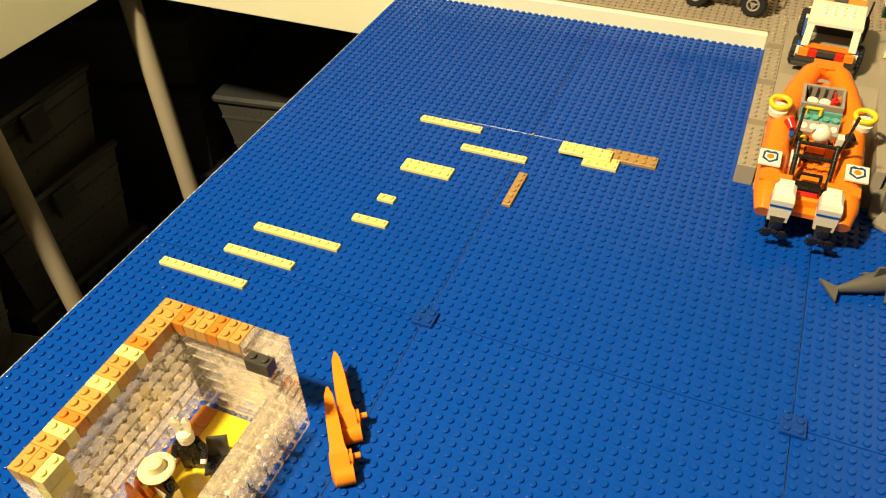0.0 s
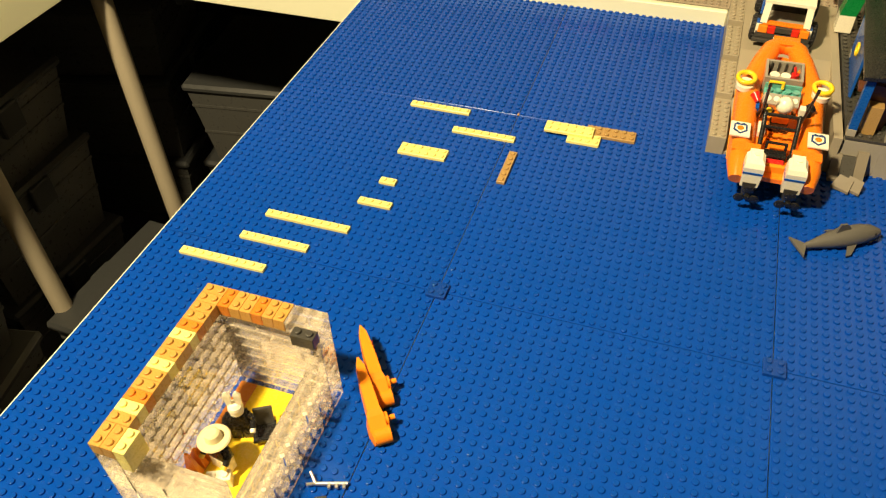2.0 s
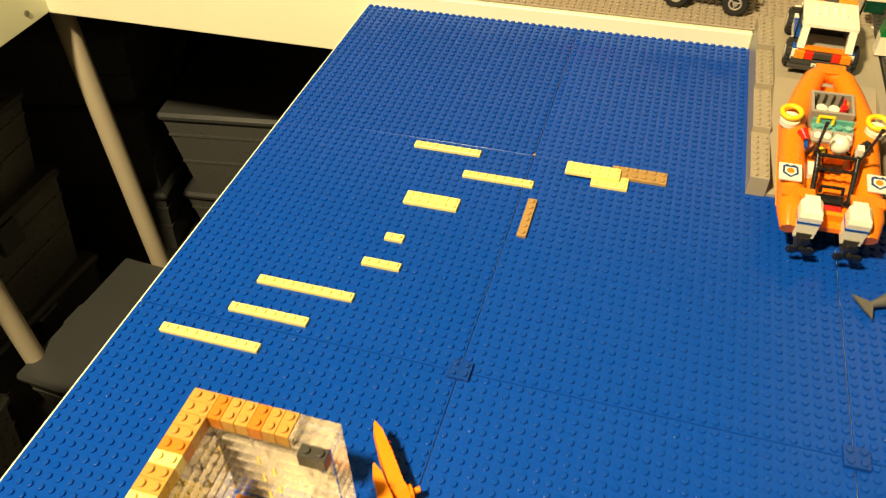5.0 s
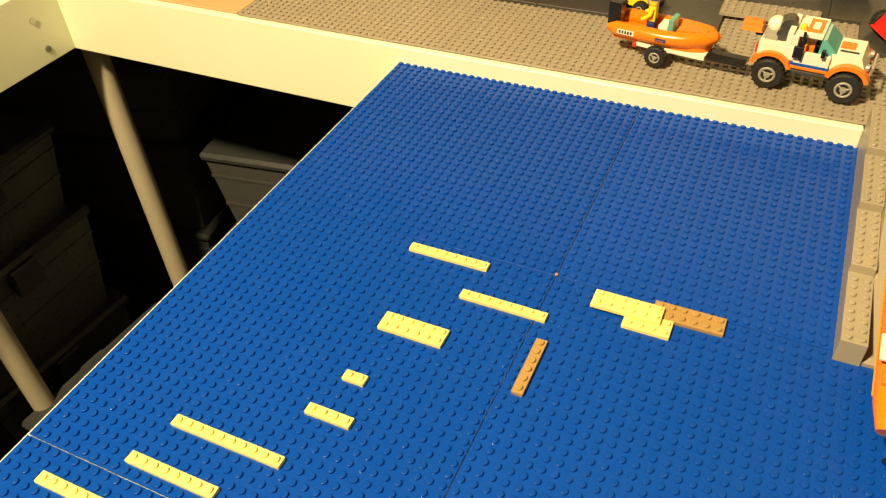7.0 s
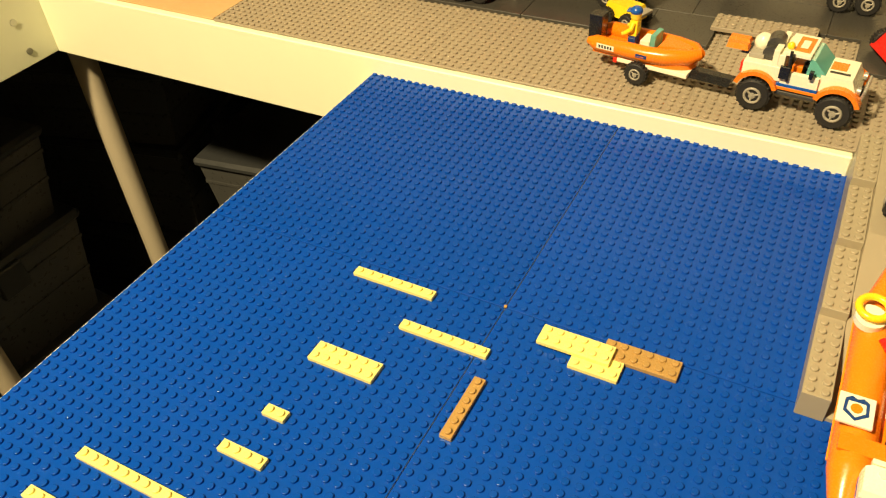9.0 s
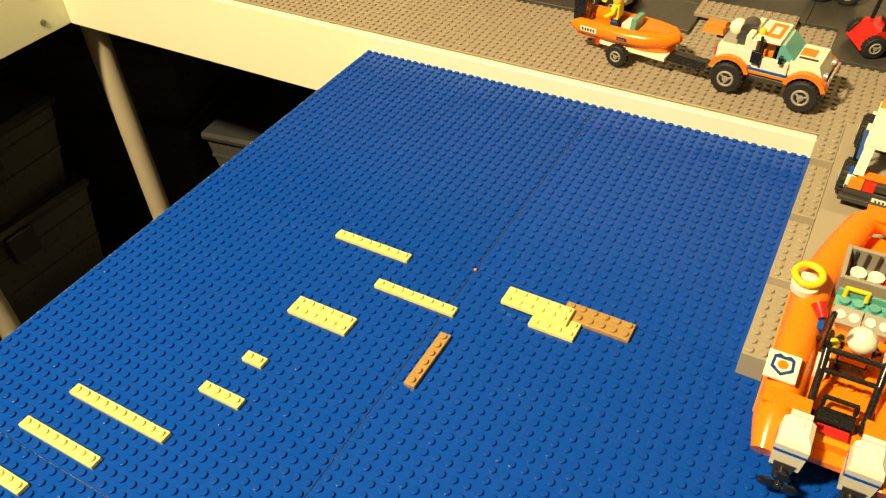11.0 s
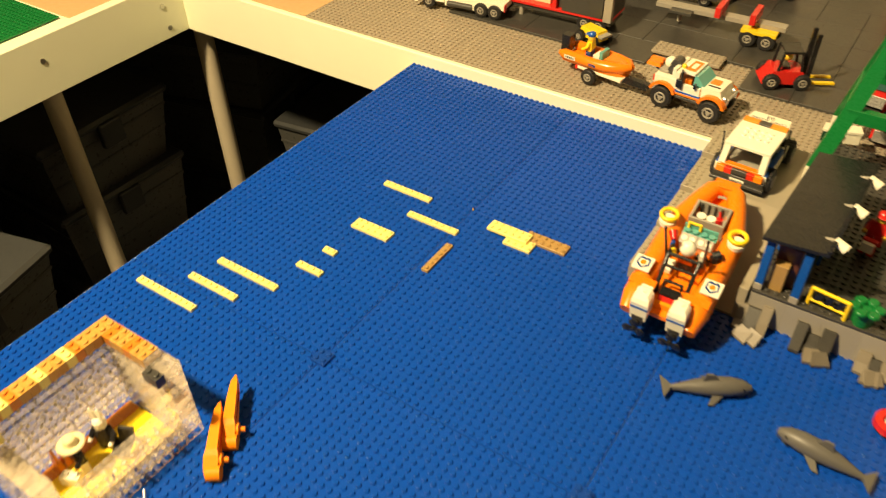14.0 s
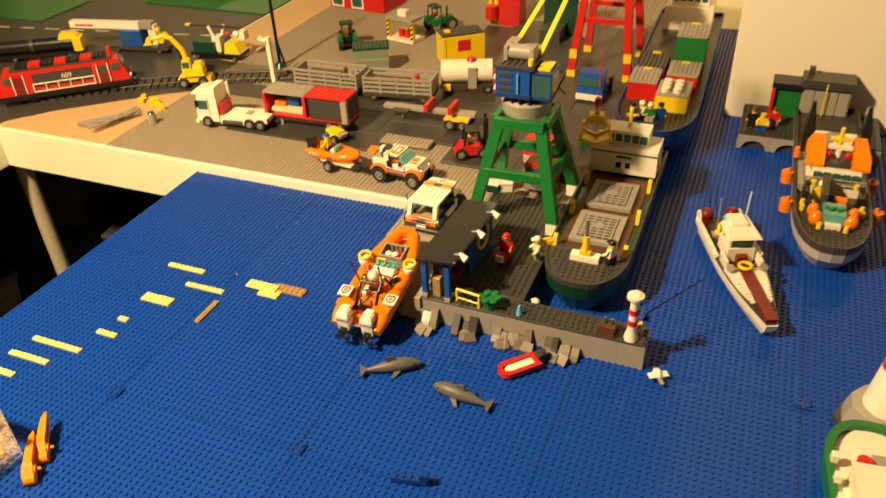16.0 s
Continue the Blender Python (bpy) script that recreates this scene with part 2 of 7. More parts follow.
def part(name, build, mat, parent, label="", at=None):
    me = build if isinstance(build, bpy.types.Mesh) else build.mesh(name)
    if not me.materials:
        me.materials.append(mat)
    ob = new(name, me)
    ob.parent = parent
    if at is not None:
        ob.matrix_local = at
    return tagged(ob, label)


def thing(name, x, y, z, rz=0, label="", category="", group="", kind=""):
    ob = new(name)
    ob.empty_display_size = 0.01
    ob.matrix_world = pose(x, y, z, 0, 0, rz)
    return tagged(ob, label, category, group, kind)


def solid(name, build, mat, x, y, z, rz=0, label="", category="", group="", kind=""):
    """A thing that is one mesh."""
    me = build if isinstance(build, bpy.types.Mesh) else build.mesh(name)
    if not me.materials:
        me.materials.append(mat)
    ob = new(name, me)
    ob.matrix_world = pose(x, y, z, 0, 0, rz)
    return tagged(ob, label, category, group, kind)


def slab(name, x0, y0, z0, x1, y1, z1, mat, label, category, kind="structure"):
    """A block of the setting, in metres."""
    c = ((x0 + x1) / 2, (y0 + y1) / 2, z0)
    b = Build().box((x0 - c[0]) / U, (y0 - c[1]) / U, 0, (x1 - c[0]) / U, (y1 - c[1]) / U, (z1 - z0) / U, b=0.15)
    return solid(name, b, mat, *c, label=label, category=category, kind=kind)


# ---- room ----
GROUND = 0.0208  # top of the grey plates on the street table
QUAY = 0.0384
slab("floor", -2.4, -2.2, -0.80, 2.2, 1.75, -0.75, CARPET, "carpet under the display tables, darkened to stand for shade", "floor")
slab("ceiling", -2.4, -2.2, 1.55, 2.2, 1.75, 1.6, LOWBOUNCE_CEIL, "unseen ceiling, greyed to cut bounced light", "ceiling")
slab("wall_north", -2.4, 1.70, -0.75, 2.2, 1.75, 1.55, WALLPAINT, "cream painted wall", "wall")
slab("wall_south", -2.4, -2.25, -0.75, 2.2, -2.2, 1.55, LOWBOUNCE, "unseen room wall, kept dark to cut bounced light", "wall")
slab("wall_west", -2.45, -2.2, -0.75, -2.4, 1.70, 1.55, LOWBOUNCE, "unseen room wall, kept dark to cut bounced light", "wall")
slab("wall_east", 2.2, -2.2, -0.75, 2.25, 1.70, 1.55, LOWBOUNCE, "unseen room wall, kept dark to cut bounced light", "wall")
slab("wall_pier", 0.608, 0.774, -0.75, 2.2, 1.70, 1.55, WALLPAINT, "cream painted wall pier behind the harbour", "wall")

slab("sea_table", -0.2596, -0.514, -0.022, 1.30, 0.252, -0.0025, WHITEWOOD, "white painted table board under the blue plates", "table top")
slab("channel_table", 0.44, 0.2525, -0.022, 1.30, 1.69, -0.0025, WHITEWOOD, "white painted board under the harbour channel", "table top")
slab("street_table", -0.745, 0.268, -0.010, 0.438, 1.69, GROUND - 0.002, WHITEWOOD, "white painted table top carrying the grey street", "table top")
slab("apron_north", -0.745, 0.253, -0.068, 0.186, 0.267, GROUND - 0.0028, WHITEWOOD, "white painted wooden rail along the street table", "table rail")
slab("apron_west", -0.765, -1.6, -0.068, -0.746, 0.267, GROUND + 0.004, WHITEWOOD, "white painted wooden rail with screws", "table rail")
slab("west_table", -2.3, -1.6, -0.010, -0.767, 1.69, GROUND - 0.002, WHITEWOOD, "white painted table top carrying the green plates", "table top")
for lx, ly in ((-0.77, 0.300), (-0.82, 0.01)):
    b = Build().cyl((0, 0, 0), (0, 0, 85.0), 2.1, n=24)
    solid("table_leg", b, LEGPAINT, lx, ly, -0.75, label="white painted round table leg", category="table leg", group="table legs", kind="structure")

# ---- blue sea plates ----
SEA = Build().box(0.045, 0.045, -0.2, 31.955, 31.955, 0, b=0.03).mesh("baseplate")
SEA_STUDS = Build().studs(0, 0, 32, 32, 0, n=14).mesh("studs")


def studded(name, plate, studs, mat, x, y, z, label, category, group):
    ob = solid(name, plate, mat, x, y, z, 0, label, category, group)
    tagged(part("studs", studs, mat, ob), kind="stuff")
    return ob


for i in range(-1, 5):
    for j in range(-2, 5):
        if (j <= 0) or (i >= 2 and j <= 4):
            studded("baseplate", SEA, SEA_STUDS, BLUE_SEA, 32 * i * U, (1 + 32 * j) * U, 0, "blue studded baseplate laid as the sea", "baseplate", "blue sea plates")

# ---- loose yellow and ochre plates ----
def flat_plate(x, y, nx, ny, level, mat, label):
    b = Build().brick(-nx / 2, -ny / 2, 0, nx, ny, 0.4)
    return solid("plate", b, mat, (x + nx / 2) * U, (y + ny / 2) * U, (0.4 * level) * U, label=label, category="plate", group="plates on the sea")


YP = "pale yellow studded plate lying on the blue sea"
for x, y, nx, ny in ((-28, -34, 10, 1), (-23, -30, 8, 1), (-22, -26, 10, 1), (-13, -21, 4, 1), (-12, -17, 2, 1), (-12, -11, 6, 2), (-7, -5, 8, 1), (-14, -1, 8, 1), (7, -3, 4, 2)):
    flat_plate(x, y, nx, ny, 0, CREAM, YP)
flat_plate(4, -2, 6, 2, 1, CREAM, "pale yellow plate bridging two other plates")
flat_plate(9, -1, 6, 2, 0, TAN, "ochre studded plate lying on the blue sea")
flat_plate(1, -13, 1, 6, 0, TAN, "ochre studded plate lying on the blue sea")

# ---- shared parts ----
def joined(name, pieces):
    """One mesh from several builds, each with a material."""
    all_b, mats, slots = Build(), [], []
    for b, m in pieces:
        if m not in mats:
            mats.append(m)
        all_b.add(b.v, b.f)
        all_b.s[len(all_b.s) - len(b.f):] = b.s
        slots += [mats.index(m)] * len(b.f)
    me = bpy.data.meshes.new(name)
    me.from_pydata([(x * U, y * U, z * U) for x, y, z in all_b.v], [], all_b.f)
    me.polygons.foreach_set("use_smooth", all_b.s)
    me.polygons.foreach_set("material_index", slots)
    for m in mats:
        me.materials.append(m)
    return me


def wheel(parent, x, y, z, r, w, axis="x", label="black rubber tyre on a grey rim"):
    d = Vector((1, 0, 0)) if axis == "x" else Vector((0, 1, 0))
    c = Vector((x, y, z))
    b = Build()
    b.cyl(c - d * w / 2, c - d * w * 0.35, r * 0.9, r, n=20)
    b.cyl(c - d * w * 0.35, c + d * w * 0.35, r, n=20, caps=False)
    b.cyl(c + d * w * 0.35, c + d * w / 2, r, r * 0.9, n=20)
    for k in range(20):
        a = 2 * math.pi * k / 20
        q = Vector((0, math.cos(a), math.sin(a))) if axis == "x" else Vector((math.cos(a), 0, math.sin(a)))
        p = c + q * r
        b.box(*[p[i] - (0.09 if d[i] == 0 else w * 0.4) for i in range(3)], *[p[i] + (0.09 if d[i] == 0 else w * 0.4) for i in range(3)], b=0.02)
    t = part("wheel", b, RUBBER, parent, label)
    b = Build().cyl(c - d * w * 0.56, c + d * w * 0.56, r * 0.2, n=12).cyl(c - d * w * 0.6, c + d * w * 0.6, r * 0.09, n=8)
    for e in (c + d * w * 0.5, c - d * w * 0.5):
        b.ring(e, r * 0.46, r * 0.085, axis, 20, 6)
        for k in range(3):
            a = 2.1 * k + 0.4
            q = Vector((0, math.cos(a), math.sin(a))) if axis == "x" else Vector((math.cos(a), 0, math.sin(a)))
            b.cyl(e + q * r * 0.15, e + q * r * 0.44, r * 0.07, n=6)
    part("rim", b, GREY, t, "light grey rim")
    return t


def figure(x, y, z, rz, torso, legs, hat=None, label="", skin=None, hat_kind="cap", arms=None):
    """A small toy figure, as one plain mesh."""
    skin, arms = skin or SKIN, arms or torso
    leg = Build().box(-0.95, -0.42, 0, -0.05, 0.42, 1.3).box(0.05, -0.42, 0, 0.95, 0.42, 1.3).box(-0.95, -0.42, 1.3, 0.95, 0.42, 1.6)
    body = Build().loft([[(-0.98, -0.48, 1.6), (0.98, -0.48, 1.6), (0.98, 0.48, 1.6), (-0.98, 0.48, 1.6)], [(-0.7, -0.42, 3.2), (0.7, -0.42, 3.2), (0.7, 0.42, 3.2), (-0.7, 0.42, 3.2)]])
    arm, hand = Build(), Build()
    for sx in (-1, 1):
        arm.tube([(sx * 0.8, 0, 3.0), (sx * 1.15, 0.1, 2.4), (sx * 1.15, 0.7, 1.9)], 0.27)
        hand.cyl((sx * 1.15, 0.7, 1.9), (sx * 1.15, 1.05, 1.75), 0.24)
    head = Build().cyl((0, 0, 3.2), (0, 0, 3.35), 0.45).cyl((0, 0, 3.35), (0, 0, 4.25), 0.6, n=14)
    pcs = [(leg, legs), (body, torso), (arm, arms), (hand, skin), (head, skin)]
    if hat:
        h = Build()
        if hat_kind == "brim":
            h.cyl((0, 0, 4.0), (0, 0, 4.12), 1.35, 1.25, n=24).cyl((0, 0, 4.12), (0, 0, 4.75), 0.72, 0.6, n=18).cyl((0, 0, 4.75), (0, 0, 4.9), 0.6, 0.4, n=18)
        elif hat_kind == "ears":
            h.ball((0, 0, 3.9), 0.66)
            for sx in (-0.42, 0.42):
                h.loft([[(sx - 0.2, -0.12, 4.4), (sx + 0.2, -0.12, 4.4), (sx + 0.2, 0.12, 4.4), (sx - 0.2, 0.12, 4.4)], [(sx - 0.3, -0.14, 5.6), (sx + 0.3, -0.14, 5.6), (sx + 0.3, 0.14, 5.6), (sx - 0.3, 0.14, 5.6)],
                        [(sx - 0.08, -0.06, 6.0), (sx + 0.08, -0.06, 6.0), (sx + 0.08, 0.06, 6.0), (sx - 0.08, 0.06, 6.0)]])
        else:
            h.ball((0, 0, 4.15), 0.7, sz=0.75)
            h.box(-0.5, 0.3, 4.05, 0.5, 1.0, 4.2)
        pcs.append((h, hat))
    return solid("toy_figure", joined("toy_figure", pcs), torso, x, y, z, rz, label, "toy figure", "toy figures")


def lettering(words, size, mat, parent, m, label=""):
    c = bpy.data.curves.new("lettering", "FONT")
    c.body, c.size, c.extrude, c.align_x, c.align_y = words, size, 0.00008, "CENTER", "CENTER"
    c.materials.append(mat)
    ob = new("lettering", c)
    ob.parent = parent
    ob.matrix_local = m
    return tagged(ob, label)


def hull_outline(L, W, bow, stern=0.0, n=7):
    """Plan outline of a boat from the stern (y = 0) to the bow (y = L)."""
    right = [(W / 2 - stern, 0), (W / 2, min(2, L * 0.1))]
    for k in range(n + 1):
        t = k / n
        right.append((W / 2 * math.cos(t * math.pi / 2) ** 0.8 if t < 1 else 0.0, L - bow + bow * math.sin(t * math.pi / 2)))
    return right + [(-x, y) for x, y in right[::-1] if x > 0.001]


def hull(L, W, H, bow, flare=0.8, stern=0.0):
    top = hull_outline(L, W, bow, stern)
    low = [(x * flare, y * 0.94 + 0.2) for x, y in top]
    return Build().loft([[(x, y, 0) for x, y in low], [(x * 0.97, y * 0.99, H * 0.6) for x, y in top], [(x, y, H) for x, y in top]])


def bulwark(L, W, z0, z1, bow, thick=0.35, stern=0.0):
    o = hull_outline(L, W, bow, stern)
    i = [(x * (1 - 2 * thick / W), thick + y * (1 - 2 * thick / L)) for x, y in o]
    b, n = Build(), len(o)
    vs = [(x, y, z) for z in (z0, z1) for ring in (o, i) for x, y in ring]
    fs = []
    for k in range(n):
        q = (k + 1) % n
        fs += [(k, q, 2 * n + q, 2 * n + k), (n + q, n + k, 3 * n + k, 3 * n + q), (2 * n + k, 2 * n + q, 3 * n + q, 3 * n + k), (k, n + k, n + q, q)]
    return b.add(vs, fs)


def deck_studs(b, L, W, z, bow, x0, x1, y0, y1, margin=0.9):
    for i in range(int(x0), int(x1)):
        for j in range(int(y0), int(y1)):
            cx, cy = i + 0.5, j + 0.5
            t = max(0.0, (cy - (L - bow)) / bow)
            half = W / 2 * math.sqrt(max(0, 1 - t * t)) - margin
            if abs(cx) < half:
                b.cyl((cx, cy, z), (cx, cy, z + 0.2), 0.3, n=8)
    return b


# ---- seam clips: small blue plates where the sea plates meet ----
for x, y in ((0, -31), (32, -31), (64, -31), (96, 1)):
    b = Build().brick(-1, -1, 0, 2, 2, 0.4)
    solid("blue_plate", b, CLIP_BLUE, x * U + 0.0005, y * U, 0.0, 0, "small blue plate joining four sea plates", "plate", "joining plates")
b = Build().box(-2.6, -0.5, 0, 2.2, 0.5, 0.9).box(1.3, -0.5, 0.9, 2.4, 0.5, 1.9).studs(-2.5, -0.5, 4, 1, 0.9)
solid("blue_bracket", b, CLIP_BLUE, 0.393, -0.246, 0.0018, 12, "dark blue bracket lying loose on the sea", "bracket")

# ---- clear-walled pool ----
pool = thing("clear_pool", -0.120, -0.488, 0.0, 0, "clear brick pool building with ochre and yellow rim", "toy building")
PL, PW = 16, 11
rng = random.Random(5)
clear_meshes = {}
crng = random.Random(12)


def clear_brick(nx, ny, top):
    if (nx, ny, top) not in clear_meshes:
        b, core = Build().box(0.012, 0.012, 0.01, nx - 0.012, ny - 0.012, 1.19, b=0.06), Build()
        if top:
            b.studs(0, 0, nx, ny, 1.19, n=10)
        for i in ([nx - 1] if nx == 2 else range(nx)):  # white diamonds inside, standing in for glints at the studs
            for j in (() if nx != 2 else range(ny)):
                c, h = Vector((i + 0.5, j + 0.5, 0.6)), 0.13 + 0.17 * crng.random()
                core.add([c + Vector(q) for q in ((h, 0, 0), (0, h, 0), (-h, 0, 0), (0, -h, 0), (0, 0, 0.26), (0, 0, -0.05))], [(0, 1, 4), (1, 2, 4), (2, 3, 4), (3, 0, 4), (1, 0, 5), (2, 1, 5), (3, 2, 5), (0, 3, 5)])
        edge = Build()
        for k, (x0, y0, x1, y1) in enumerate(((0.05, 0.03, nx - 0.05, 0.09), (0.05, ny - 0.09, nx - 0.05, ny - 0.03), (0.03, 0.1, 0.09, ny - 0.1), (nx - 0.09, 0.1, nx - 0.03, ny - 0.1))):
            edge.box(x0, y0, 0.03, x1, y1, 0.2, b=0.02)  # lower lip of the hollow brick
            if k < 2:
                edge.box(x0, y0, 0.21, x0 + 0.1, y1, 1.15, b=0.02).box(x1 - 0.1, y0, 0.21, x1, y1, 1.15, b=0.02)
        me = joined("brick", [(b, CLEAR), (core, SPARK), (edge, FROST)])
        clear_meshes[(nx, ny, top)] = me
    return clear_meshes[(nx, ny, top)]


def lay(x, y, c, nx, ny, shade=False, top=False):
    ob = part("brick", clear_brick(nx, ny, top), CLEAR, pool, at=pose(x * U, y * U, c * 1.2 * U))
    ob.visible_shadow = shade and c % 2 == 0


for c in range(9):
    full = c < 8
    off = c % 2
    if full:
        y = 0
        while y < PL:  # tall wall along the table edge
            n = min(2 if (off and y == 0) else 4, PL - y)
            lay(0, y, c, 2, n)
            y += n
    x = 2
    while x < PW:  # far wall
        n = min(3 if (off and x == 2) else 4, PW - x)
        if c < 8:
            lay(x, PL - 2, c, n, 2)
        x += n
    if c < 4:
        y = 0
        while y < PL - 2:  # low wall towards the open sea
            n = min(2 if (off and y == 0) else 4, PL - 2 - y)
            lay(PW - 2, y, c, 2, n, True, c == 3)
            y += n
    x = 2
    while x < PW - 2:  # near wall
        n = min(3 if (off and x == 2) else 4, PW - 2 - x)
        if c < 6:
            lay(x, 0, c, n, 2, False, c == 5)
        x += n
lay(8, PL - 2, 8, 3, 2, False, True)
one = {m: Build().brick(0, 0, 0, 2, 1, 1.2).mesh("rim_brick") for m in (BTAN, CREAM, BORANGE)}
two = {m: Build().brick(0, 0, 0, 1, 2, 1.2).mesh("rim_brick") for m in (BTAN, CREAM, BORANGE)}
seq = [BTAN, CREAM, BORANGE, BTAN, BTAN, CREAM, BTAN, BTAN, CREAM, BORANGE, BTAN, BTAN, BTAN, BTAN]
for k, m in enumerate(seq):
    part("rim_brick", one[m], m, pool, at=pose(0, (2 + k) * U, 9.6 * U))
for k, m in enumerate((BTAN, BTAN, CREAM)):
    part("rim_brick", two[m], m, pool, at=pose(k * U, 0, 9.6 * U))
part("rim_brick", Build().brick(0, 0, 0, 1, 2, 1.2), CREAM, pool, at=pose(2 * U, 0, 8.4 * U))
for k, m in enumerate((BORANGE, BTAN, BTAN, BORANGE, BTAN, BTAN)):
    part("rim_brick", two[m], m, pool, at=pose((2 + k) * U, 14 * U, 9.6 * U))
part("dark_brick", Build().brick(0, 0, 0, 2, 1, 1.2), DKGREY, pool, "dark grey brick clipped inside the rim", pose(9.0 * U, 13.0 * U, 9.5 * U))
part("pool_floor", Build().box(2.02, 2.02, 0.25, 8.98, 13.98, 0.66), YELLOW, pool, "bright yellow floor tiles")
for k in range(6):
    part("floor_tile", Build().box(2.05, 2.05 + 1.98 * k, 0.665, 3.6, 2.0 + 1.98 * (k + 1), 0.82), BORANGE, pool, "amber border tile")
for k in range(3):
    y = 4.4 + 0.75 * k
    part("flame", Build().loft([[(2.3, y, 0.83), (3.6, y, 0.83), (3.6, y + 0.6, 0.83), (2.3, y + 0.6, 0.83)], [(2.4, y + 0.1, 2.0), (3.3, y + 0.1, 1.9), (3.3, y + 0.5, 1.9), (2.5, y + 0.5, 2.0)], [(2.6 + 0.2 * k, y + 0.2, 3.3 - 0.3 * k), (2.9 + 0.2 * k, y + 0.2, 3.3 - 0.3 * k), (2.9 + 0.2 * k, y + 0.4, 3.3 - 0.3 * k), (2.6 + 0.2 * k, y + 0.4, 3.3 - 0.3 * k)]]), LENS_ORANGE, pool, "clear orange flame piece")
solid("white_brick", Build().brick(-0.8, -0.5, 0, 2, 1, 1.2), WHITE, -0.078, -0.453, 0.0053, 25, "white brick on the pool floor beside the figure", "brick")
figure(-0.081, -0.440, 0.0053, 170, BLACK, WHITE, BEIGE, "toy figure in a wide beige hat inside the pool", hat_kind="brim", arms=BLACK)
figure(-0.080, -0.415, 0.0053, 200, BLACK, BLACK, WHITE, "dark toy figure with tall white ears inside the pool", skin=WHITE, hat_kind="ears")
chair = thing("deck_chair", -0.065, -0.412, 0.0053, 30, "black and yellow folding toy chair", "toy chair")
part("seat", Build().box(-1, -0.9, 0.5, 1, 0.9, 0.8), BLACK, chair)
part("backrest", Build().loft([[(-0.8, 0.7, 0.8), (0.8, 0.7, 0.8), (0.8, 1.0, 0.8), (-0.8, 1.0, 0.8)], [(-0.8, 1.3, 2.1), (0.8, 1.3, 2.1), (0.8, 1.55, 2.1), (-0.8, 1.55, 2.1)]]), DKGREY, chair)
part("side_rail", Build().box(1.0, -0.9, 0.0, 1.3, 1.2, 1.1), YELLOW, chair, "yellow side rail")

# ---- orange beam pieces ----
for k, (x, y) in enumerate(((-0.015, -0.341), (-0.0052, -0.369))):
    arm = thing("orange_beam", x, y, 0.0065, 0, "orange tapered beam piece with a hinge knuckle", "beam piece", "orange beams")
    arm.matrix_world = pose(x, y - 0.002, 0.0125, 12, 0, 37)
    rows = ((4.6, 0.06, -0.2, 0.05), (3.6, 0.3, -0.4, 0.5), (1.6, 0.42, -0.6, 0.8), (-0.9, 0.48, -0.8, 1.0), (-1.5, 0.62, -0.9, 0.9), (-2.6, 0.62, -1.0, 0.5), (-3.5, 0.45, -0.9, 0.1))
    b = Build().loft([[(-w * 1.4, y2, z0), (w * 1.3, y2, z0), (w * 1.15, y2, z1), (-w * 1.2, y2, z1)] for y2, w, z0, z1 in rows])
    part("beam", b, RORANGE, arm)
    part("knuckle", Build().cyl((-0.5, -2.9, -0.2), (0.9, -2.9, -0.2), 0.8, n=16).cyl((-0.3, -1.7, 0.1), (1.0, -1.7, 0.1), 0.62, n=14), RORANGE, arm, "two-lobed round hinge knuckle")
    part("pin", Build().cyl((0.8, -1.7, 0.1), (1.6, -1.7, 0.1), 0.24), RORANGE, arm, "small orange pin")
    for q in range(9):
        part("slot", Build().box(0.5, -0.8 + 0.4 * q, -0.1, 0.62, -0.6 + 0.4 * q, 0.3, b=0.01), RED, arm, "dark slot")

# ---- loose chain and small dark piece ----
ch = thing("silver_chain_piece", -0.010, -0.430, 0.0018, 18, "small silver clawed piece lying on the sea", "claw piece")
part("bar", Build().cyl((-1.2, 0, 0.2), (1.4, 0, 0.2), 0.16), SILVER, ch)
for k in range(3):
    part("claw", Build().box(-0.2 + 0.6 * k, -0.45, 0.05, 0.05 + 0.6 * k, 0.0, 0.35), SILVER, ch)
part("fork", Build().cyl((-1.2, 0, 0.2), (-1.7, 0.9, 0.5), 0.14).cyl((-1.2, 0, 0.2), (-1.9, -0.2, 0.4), 0.14), SILVER, ch)
b = Build().brick(-0.5, -0.9, 0, 1, 2, 0.5)
solid("dark_plate", b, DKGREY, -0.008, -0.449, 0.0018, 25, "tiny dark grey plate lying on the sea", "plate")


